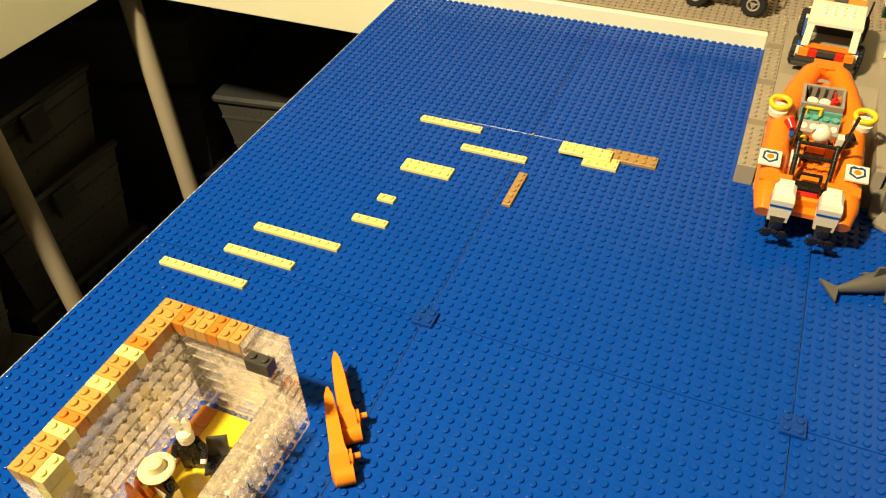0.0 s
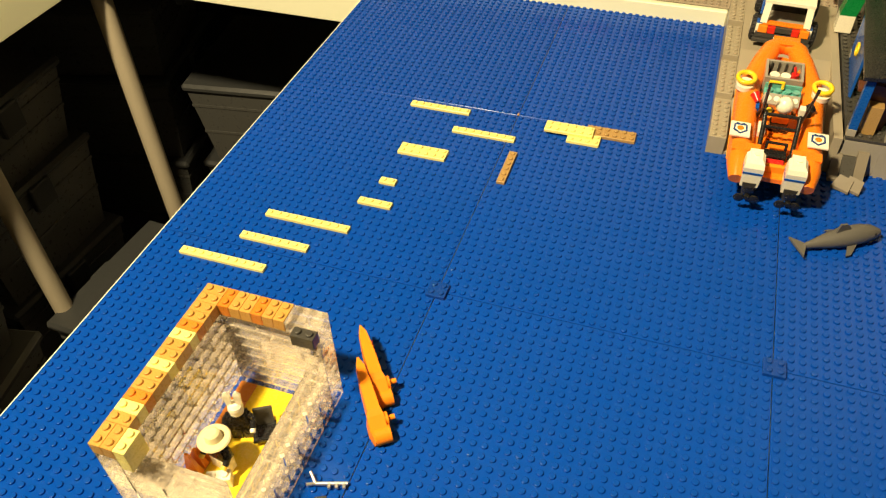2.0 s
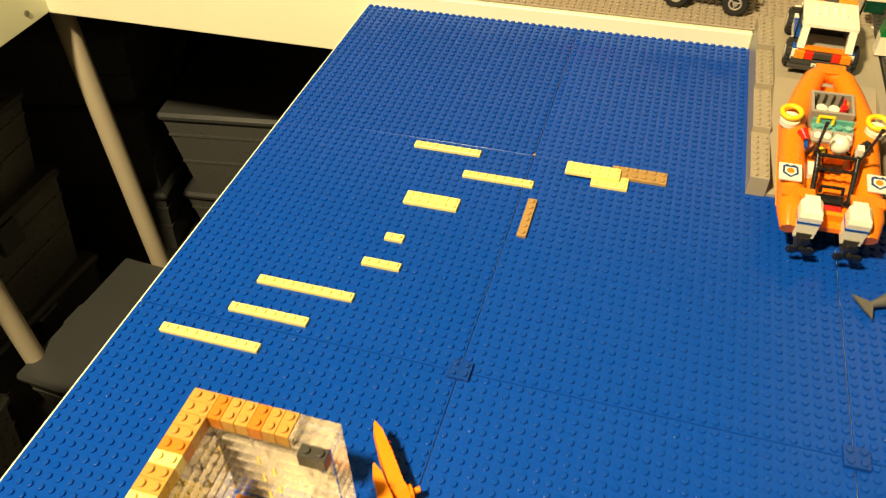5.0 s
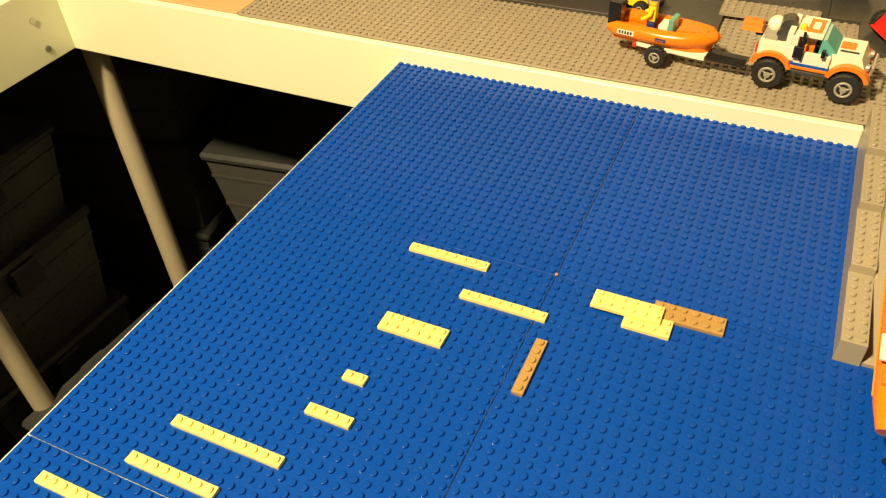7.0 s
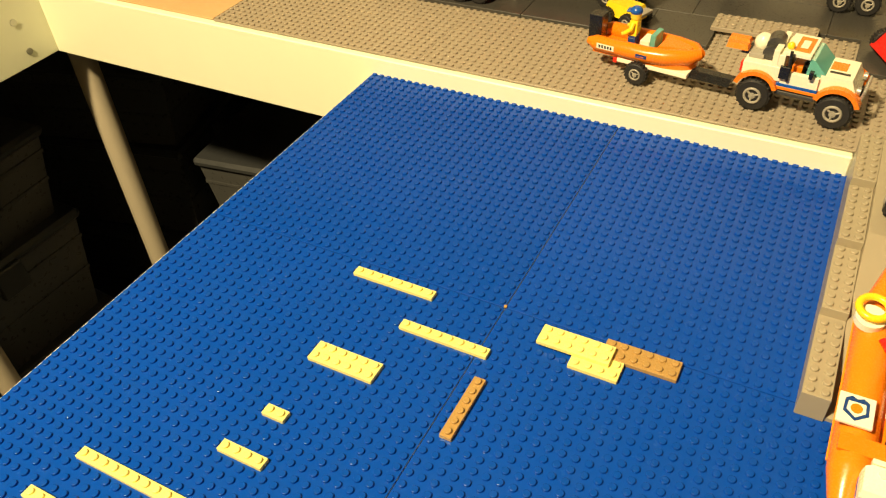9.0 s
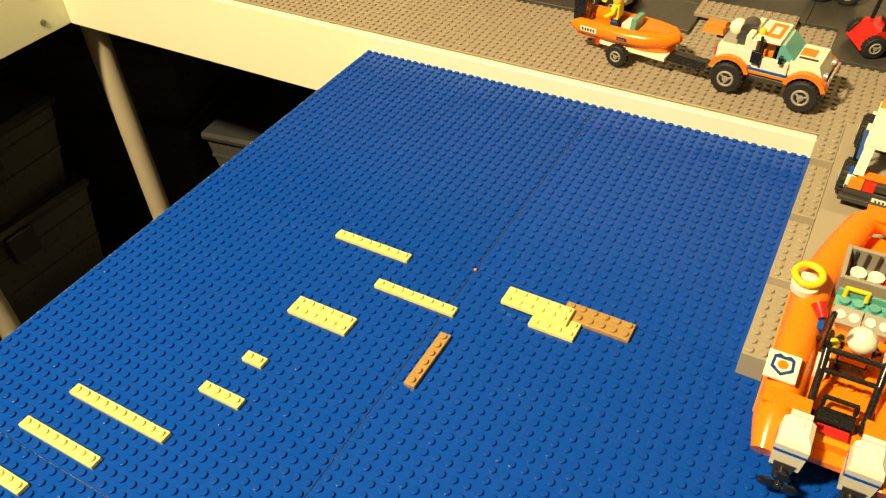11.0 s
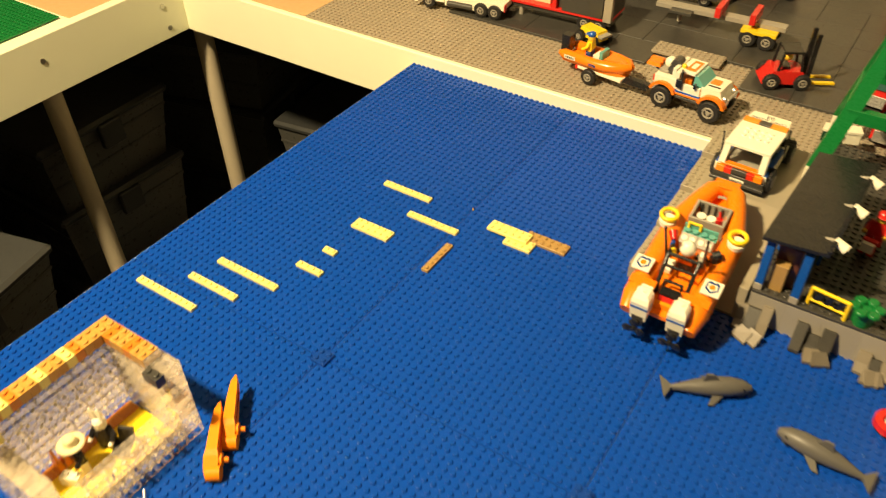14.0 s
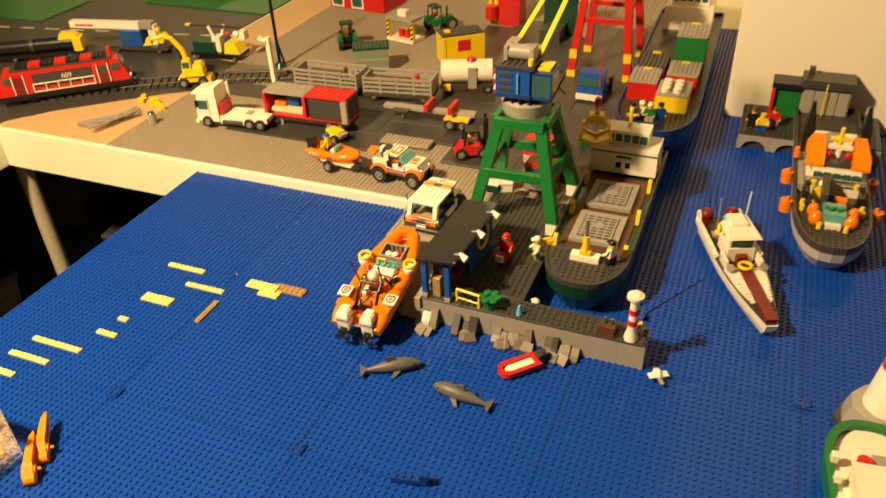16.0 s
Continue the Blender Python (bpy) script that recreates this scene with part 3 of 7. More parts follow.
# ---- sharks ----
def shark(x, y, rz, label):
    t = thing("toy_shark", x, y, 0.0, rz, label, "toy shark", "toy sharks")
    b = Build()
    rings = []
    for s, w, h, c in ((-4.2, 0.25, 0.3, 0.7), (-3.2, 0.45, 0.5, 0.8), (-1.5, 0.85, 0.85, 0.95), (0.3, 1.15, 1.1, 1.1), (2.0, 1.1, 1.05, 1.15), (3.4, 0.85, 0.8, 1.1), (4.3, 0.35, 0.35, 1.0)):
        rings.append([(w * math.cos(a), s, max(0.05, c + h * math.sin(a))) for a in [2 * math.pi * k / 14 for k in range(14)]])
    b.loft(rings, True)
    part("body", b, SHARK, t)
    part("dorsal_fin", Build().prism([(-0.9, 1.9), (0.9, 2.0), (0.1, 2.9), (-0.7, 3.0)], -0.12, 0.12, "x"), SHARK, t)
    for sx in (-1, 1):
        part("side_fin", Build().loft([[(sx * 0.8, 0.3, 0.7), (sx * 0.8, 1.5, 0.7), (sx * 0.8, 1.5, 0.9), (sx * 0.8, 0.3, 0.9)], [(sx * 2.0, -0.5, 0.25), (sx * 2.0, 0.1, 0.25), (sx * 2.0, 0.1, 0.4), (sx * 2.0, -0.5, 0.4)]]), SHARK, t)
    for sx in (-1, 1):
        part("eye", Build().ball((sx * 0.72, 3.3, 1.45), 0.16, 8), BLACK, t, "small black eye")
        part("jaw_line", Build().tube([(sx * 0.5, 4.2, 0.75), (sx * 0.95, 2.9, 0.6)], 0.05), BLACK, t)
    part("tail_fin", Build().loft([[(-0.15, -4.0, 0.5), (0.15, -4.0, 0.5), (0.15, -4.0, 1.0), (-0.15, -4.0, 1.0)], [(-1.5, -5.0, 0.65), (1.5, -5.0, 0.65), (1.5, -5.0, 0.9), (-1.5, -5.0, 0.9)]]), SHARK, t)


SHARK = material("shark_grey", (0.11, 0.105, 0.095), 0.42)
shark(0.303, -0.098, -60, "grey toy shark on the blue sea")
shark(0.398, -0.115, 84, "grey toy shark turned towards the first")

# ---- red dinghy ----
d = thing("red_dinghy", 0.415, -0.062, 0.0018, -52, "red rubber dinghy with a grey outboard motor", "dinghy")
part("hull", bulwark(6.6, 3.2, 0.3, 1.1, 1.6, 0.75), RED, d)
part("floor", Build().prism([(x * 0.5, y * 0.75 + 0.6) for x, y in hull_outline(6.6, 3.2, 1.6)], 0.3, 0.75), WHITE, d, "pale floor board")
part("tub", Build().prism([(x * 0.98, y * 0.98) for x, y in hull_outline(6.6, 3.2, 1.6)], 0.0, 0.31), BLACK, d, "black underside")
d.matrix_world = pose(0.466, -0.027, 0.0018, 0, 0, 136)
part("motor", Build().box(-0.7, -1.2, 0.4, 0.7, 0.2, 1.9).cyl((0, -0.9, 1.9), (0, -0.9, 2.2), 0.5), DKGREY, d, "dark grey outboard motor")

# ---- white bird near the quay ----
g = thing("white_bird", 0.607, -0.004, 0.0018, 30, "small white and grey toy bird with red", "toy bird")
part("body", Build().ball((0, 0, 0.8), 0.7, sy=1.6), WHITE, g)
part("wing", Build().box(-1.5, -0.9, 0.75, 1.5, 0.3, 0.95), WHITE, g)
part("tail", Build().box(-0.3, -2.2, 0.5, 0.3, -0.9, 0.75), GREY, g, "grey tail")
part("beak", Build().cyl((0, 1.0, 0.9), (0, 1.6, 0.8), 0.25, 0.05), RED, g, "red beak")

# ---- boat ramp with studded kerb ----
ramp = thing("boat_ramp", 0.186, 0.0, 0.0, 0, "weathered grey boat ramp with studded stepped kerb", "ramp", kind="structure")
RW = 14
for y0, y1, h in ((0, 8.4, 2.4), (8.4, 16.4, 3.2), (16.4, 24.4, 4.0), (24.4, 32.0, 4.8)):
    n = int(round(y1 - y0))
    part("kerb", Build().box(0.01, y0 + 0.01, 0, 2.0, y1, h).studs(0, y0, 2, n, h), TANGREY, ramp, at=None)
part("slope", Build().prism([(0.2, 0.0), (32, 0.0), (32, 4.75), (17, 4.75), (0.2, 0.35)], 2.02, 13.9, "x"), TANGREY, ramp, "smooth weathered grey slope")
part("side_kerb", Build().box(13.0, 0.1, 0.0, 14.0, 31.9, 4.78), TANGREY, ramp)

# ---- quay ----
quay = thing("quay", 0.300, 0.004, 0.0, 0, "grey stone quay with dark studded top", "quay", kind="structure")
QL = 36
for k in range(9):
    part("wall_block", Build().box(4 * k + 0.004, 0.0, 0, 4 * k + 3.996, 1.0, 4.4, b=0.012), GREY, quay)
part("deck", Build().box(0, 0.02, 4.41, 35.8, 4.6, 4.8).studs(0, 0.2, 36, 4, 4.8), DKGREY, quay, "dark grey studded deck")
part("wall_end", Build().box(35.0, 1.02, 0, 36.0, 4.6, 4.4), GREY, quay)
part("yard_body", Build().box(0.02, 4.62, 0, 15.8, 32.0, 4.4), DKGREY, quay)
part("yard", Build().box(0, 4.62, 4.41, 15.8, 36.0, 4.8).studs(0, 5, 15, 31, 4.8, n=8), DKGREY, quay, "dark grey studded yard")
rk = random.Random(3)
STONE = material("rock_grey_plastic", (0.14, 0.122, 0.095), 0.4)
ROCK = material("brown_grey_plastic", (0.21, 0.18, 0.135), 0.42)
for cx, w, dep in ((1.4, 4.2, 3.4), (8.0, 4.6, 2.6), (14.6, 4.4, 2.4), (17.4, 3.4, 1.8), (23.6, 5.4, 2.8)):
    t = thing("rock", 0.300 + cx * U, 0.0036, 0.0018, 0, "angular grey rock piece against the quay", "rock", "quay rocks")
    mats = [ROCK, STONE, ROCK, DKGREY]
    x = -w / 2
    while x < w / 2 - 0.6:  # upright slope bricks of uneven height side by side
        b = rk.uniform(0.9, 1.5)
        h, d2, lip = rk.uniform(1.4, 3.3), rk.uniform(0.5, 0.95) * dep, rk.uniform(0.2, 0.5)
        part("crag", Build().prism([(-0.01, 0), (-0.01, h), (-0.12 * d2, h), (-d2 * rk.uniform(0.5, 0.7), h * rk.uniform(0.35, 0.6)), (-d2, lip), (-d2, 0)], x, x + b, "x"), rk.choice(mats), t)
        x += b + 0.02
    for k in range(2):  # loose wedge plates in front
        px, a2 = rk.uniform(-w * 0.35, w * 0.35), rk.uniform(-0.5, 0.5)
        ca, sa = math.cos(a2), math.sin(a2)
        base = [(px + ca * u - sa * v, -dep * 0.95 + sa * u + ca * v) for u, v in ((-1.0, -0.6), (1.0, -0.6), (0.8, 0.7), (-0.8, 0.7))]
        part("ledge", Build().loft([[(u, v, 0.0) for u, v in base], [(u, v, (0.35, 0.3, 1.1, 1.2)[q]) for q, (u, v) in enumerate(base)]]), rk.choice(mats), t)

# ---- trailer and rescue boat on the ramp ----
tr = thing("boat_trailer", 0.239, 0.012, 0.006, 2, "black boat trailer parked on the ramp", "trailer")
part("frame", Build().box(-2.4, -6, 1.3, 2.4, 8, 1.9), BLACK, tr)
for sx in (-1, 1):
    wheel(tr, sx * 3.4, -2.0, 1.2, 1.2, 0.8)
TILT = pose(0.2400, 0.003, 0.0335, 9, 0, 0.6)
rib = thing("rescue_boat", 0, 0, 0, 0, "orange rescue boat with twin white outboard motors", "inflatable boat")
rib.matrix_world = TILT


def swept(path, r, n=14):
    """A smooth tube through points with radii."""
    rings = []
    for k, (p, q) in enumerate(zip(path, r)):
        a, c = Vector(path[max(0, k - 1)]), Vector(path[min(len(path) - 1, k + 1)])
        w = (c - a).normalized()
        e = w.cross(Vector((0, 0, 1))).normalized()
        g2 = e.cross(w)
        rings.append([tuple(Vector(p) + (e * math.cos(2 * math.pi * i / n) + g2 * math.sin(2 * math.pi * i / n)) * q) for i in range(n)])
    return Build().loft(rings, True)


for sx in (-1, 1):
    pth = [(sx * 3.55, -9.3, 0.95), (sx * 3.55, -7.4, 1.4), (sx * 3.52, -6.9, 1.45), (sx * 3.5, 0, 1.5), (sx * 3.5, 4.6, 1.6), (sx * 3.35, 5.6, 1.65), (sx * 2.3, 9.4, 1.95), (sx * 1.5, 11.7, 2.2), (sx * 0.9, 12.3, 2.3), (0, 12.4, 2.3)]
    part("tube", swept(pth, (0.8, 1.25, 1.3, 1.3, 1.3, 1.3, 1.22, 1.12, 1.0, 0.9), 18), ORANGE, rib, "rounded orange side tube")
    part("tube_seam", Build().tube([(sx * 4.83, -6.9, 1.3), (sx * 4.81, 4.4, 1.4)], 0.07), RORANGE, rib, "moulded seam line")
part("keel", Build().prism([(x, y - 8.5) for x, y in hull_outline(20.5, 6.4, 7.5)], 0.4, 1.0), ORANGE, rib)
part("bow_tile", Build().box(-1.5, 11.6, 2.95, 1.5, 13.1, 3.2), ORANGE, rib, "orange wedge on the bow")
part("transom", Build().box(-2.6, -7.6, 0.6, 2.6, -7.12, 1.9), RORANGE, rib)
for sx in (-1, 1):
    part("rear_plate", Build().box(sx * 3.1 - 1.5, -6.6, 2.4, sx * 3.1 + 1.5, -5.4, 2.75), ORANGE, rib)
for sx in (-1, 1):
    q4 = ((-1, -1), (1, -1), (1, 1), (-1, 1))
    mx = sx * 2.1
    mo = part("outboard_motor", Build().loft([[(mx + a * 0.92, -8.75 + b2 * 0.8, 0.3) for a, b2 in q4], [(mx + a * 1.02, -8.6 + b2 * 0.9, 2.2) for a, b2 in q4], [(mx + a * 1.02, -8.6 + b2 * 0.9, 3.0) for a, b2 in q4],
              [(mx + a * 0.95, -8.45 + b2 * 0.8, 3.5) for a, b2 in q4], [(mx + a * 0.62, -8.25 + b2 * 0.6, 3.85) for a, b2 in q4]]), WHITE, rib, "white motor cowl")
    part("stripe", Build().box(mx - 1.05, -9.55, 2.15, mx + 1.05, -7.66, 2.42), BLUE, mo, "blue stripe")
    part("cap_stud", Build().cyl((mx, -8.1, 3.75), (mx, -8.1, 3.95), 0.3).box(mx - 0.66, -7.45, 3.2, mx + 0.66, -7.1, 3.7), WHITE, mo)
    part("shaft", Build().loft([[(mx + a * 0.5, -8.9 + b2 * 0.6, -1.0) for a, b2 in q4], [(mx + a * 0.7, -8.7 + b2 * 0.9, 0.9) for a, b2 in q4]]), DKGREY, mo, "dark grey shaft")
    pr = Build().cyl((mx, -10.9, -0.1), (mx, -9.4, -0.1), 0.25, 0.42, n=14)
    for q in range(3):
        a = math.radians(90 + 120 * q)
        c2 = (mx + 0.85 * math.cos(a), -10.5, -0.1 + 0.85 * math.sin(a))
        pr.ball(c2, 0.68, 12, sx=0.9, sy=0.28, sz=0.9)
    part("propeller", pr, BLACK, mo, "black three-bladed propeller")
    fl = part("emblem_plate", Build().box(sx * 4.0 - 1.05, -5.0, 2.95, sx * 4.0 + 1.05, -2.8, 3.2), WHITE, rib, "white plate with a shield mark")
    part("shield", Build().prism([(sx * 4.0, -4.75), (sx * 4.0 + 0.75, -4.2), (sx * 4.0 + 0.7, -3.25), (sx * 4.0 + 0.35, -3.0), (sx * 4.0, -3.15), (sx * 4.0 - 0.35, -3.0), (sx * 4.0 - 0.7, -3.25), (sx * 4.0 - 0.75, -4.2)], 3.201, 3.23), DKBLUE, fl, "dark blue shield outline")
    part("shield_field", Build().prism([(sx * 4.0, -4.5), (sx * 4.0 + 0.55, -4.05), (sx * 4.0 + 0.5, -3.4), (sx * 4.0 - 0.5, -3.4), (sx * 4.0 - 0.55, -4.05)], 3.231, 3.24), WHITE, fl, "white shield field")
    part("shield_centre", Build().cyl((sx * 4.0, -3.85, 3.241), (sx * 4.0, -3.85, 3.26), 0.36, n=12), ORANGE, fl, "orange centre")
    part("ring_base", Build().cyl((sx * 4.1, 3.6, 2.7), (sx * 4.1, 3.6, 3.3), 1.0, n=18), WHITE, rib, "round white base")
    part("life_ring", Build().ring((sx * 4.1, 4.0, 3.75), 0.95, 0.27, "z", 22, 8), YELLOW, rib, "yellow life ring")
    part("frame_arm", Build().tube([(sx * 1.7, -5.6, 1.5), (sx * 1.75, -3.4, 3.6), (sx * 1.8, -2.2, 4.3), (sx * 1.8, -0.8, 4.2), (sx * 2.3, 0.2, 1.7)], 0.26).ball((sx * 1.7, -5.6, 1.6), 0.45, 10), BLACK, rib, "black roll bar")
    part("aerial", Build().tube([(sx * 2.1, -2.0, 3.6), (sx * 2.35, -2.9, 8.6)], 0.16).cyl((sx * 2.35, -2.9, 8.6), (sx * 2.36, -2.95, 9.0), 0.18), BLACK, rib, "black whip aerial")
part("crossbar", Build().tube([(-1.8, -2.2, 4.3), (1.8, -2.2, 4.3)], 0.2).tube([(-1.75, -3.4, 3.6), (1.75, -3.4, 3.6)], 0.18), BLACK, rib)
part("radio", Build().box(1.5, -2.0, 4.3, 2.1, -1.2, 5.3), WHITE, rib, "white radio on the roll bar")
part("yellow_flare", Build().ball((-1.5, -1.6, 4.2), 0.42, 10), YELLOW, rib, "yellow flare")
part("foot_board", Build().box(-2.2, -6.9, 1.01, 2.2, 9.0, 1.15).studs(-2, -3, 4, 3, 1.15), ORANGE, rib, "orange studded floor")
part("stern_sill", Build().box(-1.0, -7.1, 1.16, 1.0, -6.2, 1.7), RED, rib, "red-orange sill before the transom")
part("tool_case", Build().box(-2.0, -2.6, 1.16, -1.2, -0.8, 1.9), WHITE, rib, "white case")
part("engine_hatch", Build().box(-1.15, -6.1, 1.16, 1.15, -5.0, 1.9).tube([(-1.0, -5.0, 2.0), (-1.0, -4.7, 2.6), (1.0, -4.7, 2.6), (1.0, -5.0, 2.0)], 0.16), BLACK, rib, "black hatch with a grab handle")
part("console", Build().box(-1.9, 2.0, 1.16, 1.9, 3.4, 2.7), WHITE, rib, "white control console")
for k in range(2):
    part("dial_tile", Build().loft([[(-1.9 + 1.95 * k, 1.5, 2.4), (-0.05 + 1.95 * k, 1.5, 2.4), (-0.05 + 1.95 * k, 1.5, 2.6), (-1.9 + 1.95 * k, 1.5, 2.6)], [(-1.9 + 1.95 * k, 2.6, 3.0), (-0.05 + 1.95 * k, 2.6, 3.0), (-0.05 + 1.95 * k, 2.6, 3.2), (-1.9 + 1.95 * k, 2.6, 3.2)]]), GREY, rib, "grey tile with round dials")
    for q in range(2):
        part("dial", Build().cyl((-1.42 + 1.95 * k + 0.9 * q, 2.05, 2.9), (-1.42 + 1.95 * k + 0.9 * q, 2.03, 2.95), 0.34, n=14), WHITE, rib, "white dial")
        part("aqua_stud", Build().cyl((-1.42 + 1.95 * k + 0.9 * q, 3.1, 3.0), (-1.42 + 1.95 * k + 0.9 * q, 3.1, 3.35), 0.36, n=12), AQUA, rib, "clear aqua round plate")
part("windscreen", Build().box(-2.0, 2.66, 2.71, 2.0, 3.8, 3.0).box(-2.0, 3.6, 3.0, 2.0, 3.8, 3.7), AQUA, rib, "clear aqua windscreen")
part("handle", Build().tube([(-1.5, 3.4, 3.3), (-1.5, 3.6, 4.0), (-0.1, 3.6, 4.0), (-0.1, 3.4, 3.3)], 0.17), YELLOW, rib, "yellow handle")
bx = part("crate", Build().box(-2.1, 4.9, 1.16, 2.1, 8.2, 1.6).box(-2.1, 4.9, 1.6, -1.8, 8.2, 3.5).box(1.8, 4.9, 1.6, 2.1, 8.2, 3.5).box(-1.8, 4.9, 1.6, 1.8, 5.2, 3.5).box(-1.8, 7.9, 1.6, 1.8, 8.2, 3.5), GREY, rib, "open grey crate")
for k in range(4):
    part("crate_rib", Build().box(-1.5 + 0.8 * k, 7.7, 1.6, -1.3 + 0.8 * k, 7.89, 3.4), DKGREY, bx)
for k in range(2):
    part("canister", Build().cyl((-0.95 + 1.2 * k, 6.3, 1.6), (-0.95 + 1.2 * k, 6.3, 2.9), 0.55, n=14), WHITE, bx, "white round canister")
part("extinguisher", Build().cyl((1.2, 6.4, 1.6), (1.2, 6.4, 3.2), 0.4).cyl((1.2, 6.4, 3.2), (1.0, 6.8, 3.9), 0.16), RED, bx, "red extinguisher")
part("blue_tool", Build().box(-2.6, 0.6, 1.2, -2.2, 1.6, 2.5), BLUE, rib, "blue tool clip")
part("searchlight", Build().cyl((2.5, 0.4, 3.2), (3.2, 0.9, 3.4), 0.5, 0.6).box(2.2, -0.1, 2.6, 3.2, 0.3, 3.6), BLACK, rib, "black searchlight")
part("loud_hailer", Build().cyl((-2.4, 1.4, 2.7), (-2.9, 2.3, 3.0), 0.35, 0.55), RED, rib, "red horn")
pilot = joined("toy_figure", [(Build().box(-0.95, -0.5, 0, 0.95, 0.5, 1.2), BLACK), (Build().box(-0.85, -0.45, 1.2, 0.85, 0.45, 2.7), ORANGE), (Build().ball((0, 0, 3.5), 0.95, 16), WHITE), (Build().tube([(-0.9, 0, 2.4), (-1.3, 0.6, 1.8), (-1.0, 1.2, 1.6)], 0.26).tube([(0.9, 0, 2.4), (1.3, 0.6, 1.8), (1.0, 1.2, 1.6)], 0.26), BLACK)])
pf = solid("toy_figure", pilot, WHITE, 0, 0, 0, 0, "seated toy figure in a white helmet", "toy figure", "toy figures")
pf.matrix_world = TILT @ pose(0, -1.2 * U, 1.45 * U)

# ---- white patrol car ----
car = thing("patrol_car", 0.241, 0.194, QUAY, -3, "white off-road patrol car with orange light bar", "toy car")
part("chassis", Build().box(-3.0, -6.0, 0.9, 3.0, 6.4, 1.6), DKGREY, car)
for sx in (-1, 1):
    for y in (-4.0, 4.0):
        wheel(car, sx * 3.2, y, 1.55, 1.55, 1.5)
    part("side_panel", Build().box(sx * 3.0 - 0.35, -5.8, 1.6, sx * 3.0 + 0.35, 5.6, 2.9), WHITE, car)
    part("blue_line", Build().box(sx * 3.0 - 0.37, -5.7, 2.9, sx * 3.0 + 0.37, 1.8, 3.04), BLUE, car, "blue line")
    part("rear_pillar", Build().loft([[(sx * 2.6 + a * 0.4, -5.4 + c * 0.5, 3.15) for a, c in ((-1, -1), (1, -1), (1, 1), (-1, 1))], [(sx * 2.5 + a * 0.4, -4.6 + c * 0.5, 5.4) for a, c in ((-1, -1), (1, -1), (1, 1), (-1, 1))]]), WHITE, car)
    part("front_pillar", Build().loft([[(sx * 2.7 + a * 0.25, 2.4 + c * 0.3, 3.15) for a, c in ((-1, -1), (1, -1), (1, 1), (-1, 1))], [(sx * 2.6 + a * 0.25, 1.4 + c * 0.3, 5.4) for a, c in ((-1, -1), (1, -1), (1, 1), (-1, 1))]]), BLACK, car)
    part("aerial", Build().tube([(sx * 3.3, -3.6 + 5 * (sx > 0), 1.8), (sx * 3.45, -4.6 + 5 * (sx > 0), 6.8)], 0.12), BLACK, car, "black whip aerial")
    tl = part("tail_light", Build().box(sx * 2.5 - 0.55, -6.3, 2.0, sx * 2.5 + 0.55, -5.8, 2.9), LENS_ORANGE, car, "clear orange tail lamp")
    part("brake_light", Build().box(sx * 1.45 - 0.45, -6.28, 2.0, sx * 1.45 + 0.45, -5.8, 2.85), LENS_RED, car, "clear red brake lamp")
    part("light_bar", Build().box(sx * 1.85 - 1.05, 1.0, 5.86, sx * 1.85 + 1.05, 2.0, 6.15), LENS_ORANGE, car, "orange warning lamp")
part("light_bar_base", Build().box(-0.79, 1.0, 5.86, 0.79, 2.0, 6.12), DKGREY, car)
part("boot_floor", Build().box(-2.5, -5.6, 1.6, 2.5, -0.5, 2.4), GREY, car, "light grey load floor")
part("boot_lip", Build().box(-2.6, -5.9, 2.95, 2.6, -5.0, 3.2), ORANGE, car, "orange lip over the tail lamps")
part("rear_panel", Build().box(-3.3, -6.2, 1.3, 3.3, -5.82, 1.95).box(-1.0, -6.25, 2.2, 1.0, -5.8, 2.9), DKGREY, car)
pl8 = part("number_plate", Build().box(-0.95, -6.33, 1.15, 0.95, -6.2, 1.6), WHITE, car, "white number plate with dark bars")
for k in range(5):
    part("bar", Build().box(-0.7 + 0.3 * k, -6.35, 1.28, -0.55 + 0.3 * k, -6.331, 1.48, b=0.004), BLACK, pl8)
part("bumper", Build().box(-3.5, -6.6, 0.8, 3.5, -6.0, 1.25), DKGREY, car, "dark grey bumper")
part("roof", Build().box(-3.0, -5.1, 5.4, 3.0, 2.2, 5.85).studs(-2, -3, 4, 3, 5.85), WHITE, car, "white studded roof")
part("front_roof", Build().loft([[(-2.8, 2.2, 5.4), (2.8, 2.2, 5.4), (2.8, 2.2, 5.9), (-2.8, 2.2, 5.9)], [(-2.5, 4.4, 5.3), (2.5, 4.4, 5.3), (2.5, 4.4, 5.8), (-2.5, 4.4, 5.8)]]), WHITE, car)
part("windscreen", Build().loft([[(-2.4, 2.6, 3.1), (2.4, 2.6, 3.1), (2.4, 2.8, 3.1), (-2.4, 2.8, 3.1)], [(-2.4, 1.8, 5.3), (2.4, 1.8, 5.3), (2.4, 2.0, 5.3), (-2.4, 2.0, 5.3)]]), TINT, car, "smoked windscreen")
part("bonnet", Build().box(-2.6, 2.8, 1.6, 2.6, 6.2, 3.1), WHITE, car)
part("cab_seat", Build().box(-2.2, -0.4, 1.6, 2.2, 0.4, 4.2), DKGREY, car)
lettering("COAST GUARD", 0.0055, BLACK, car, pose(0, 2.72 * U, 5.9 * U, 3, 0, 180), "black lettering")
lettering("03", 0.009, BLACK, car, pose(0, 3.6 * U, 5.86 * U, 3, 0, 180), "black numerals")

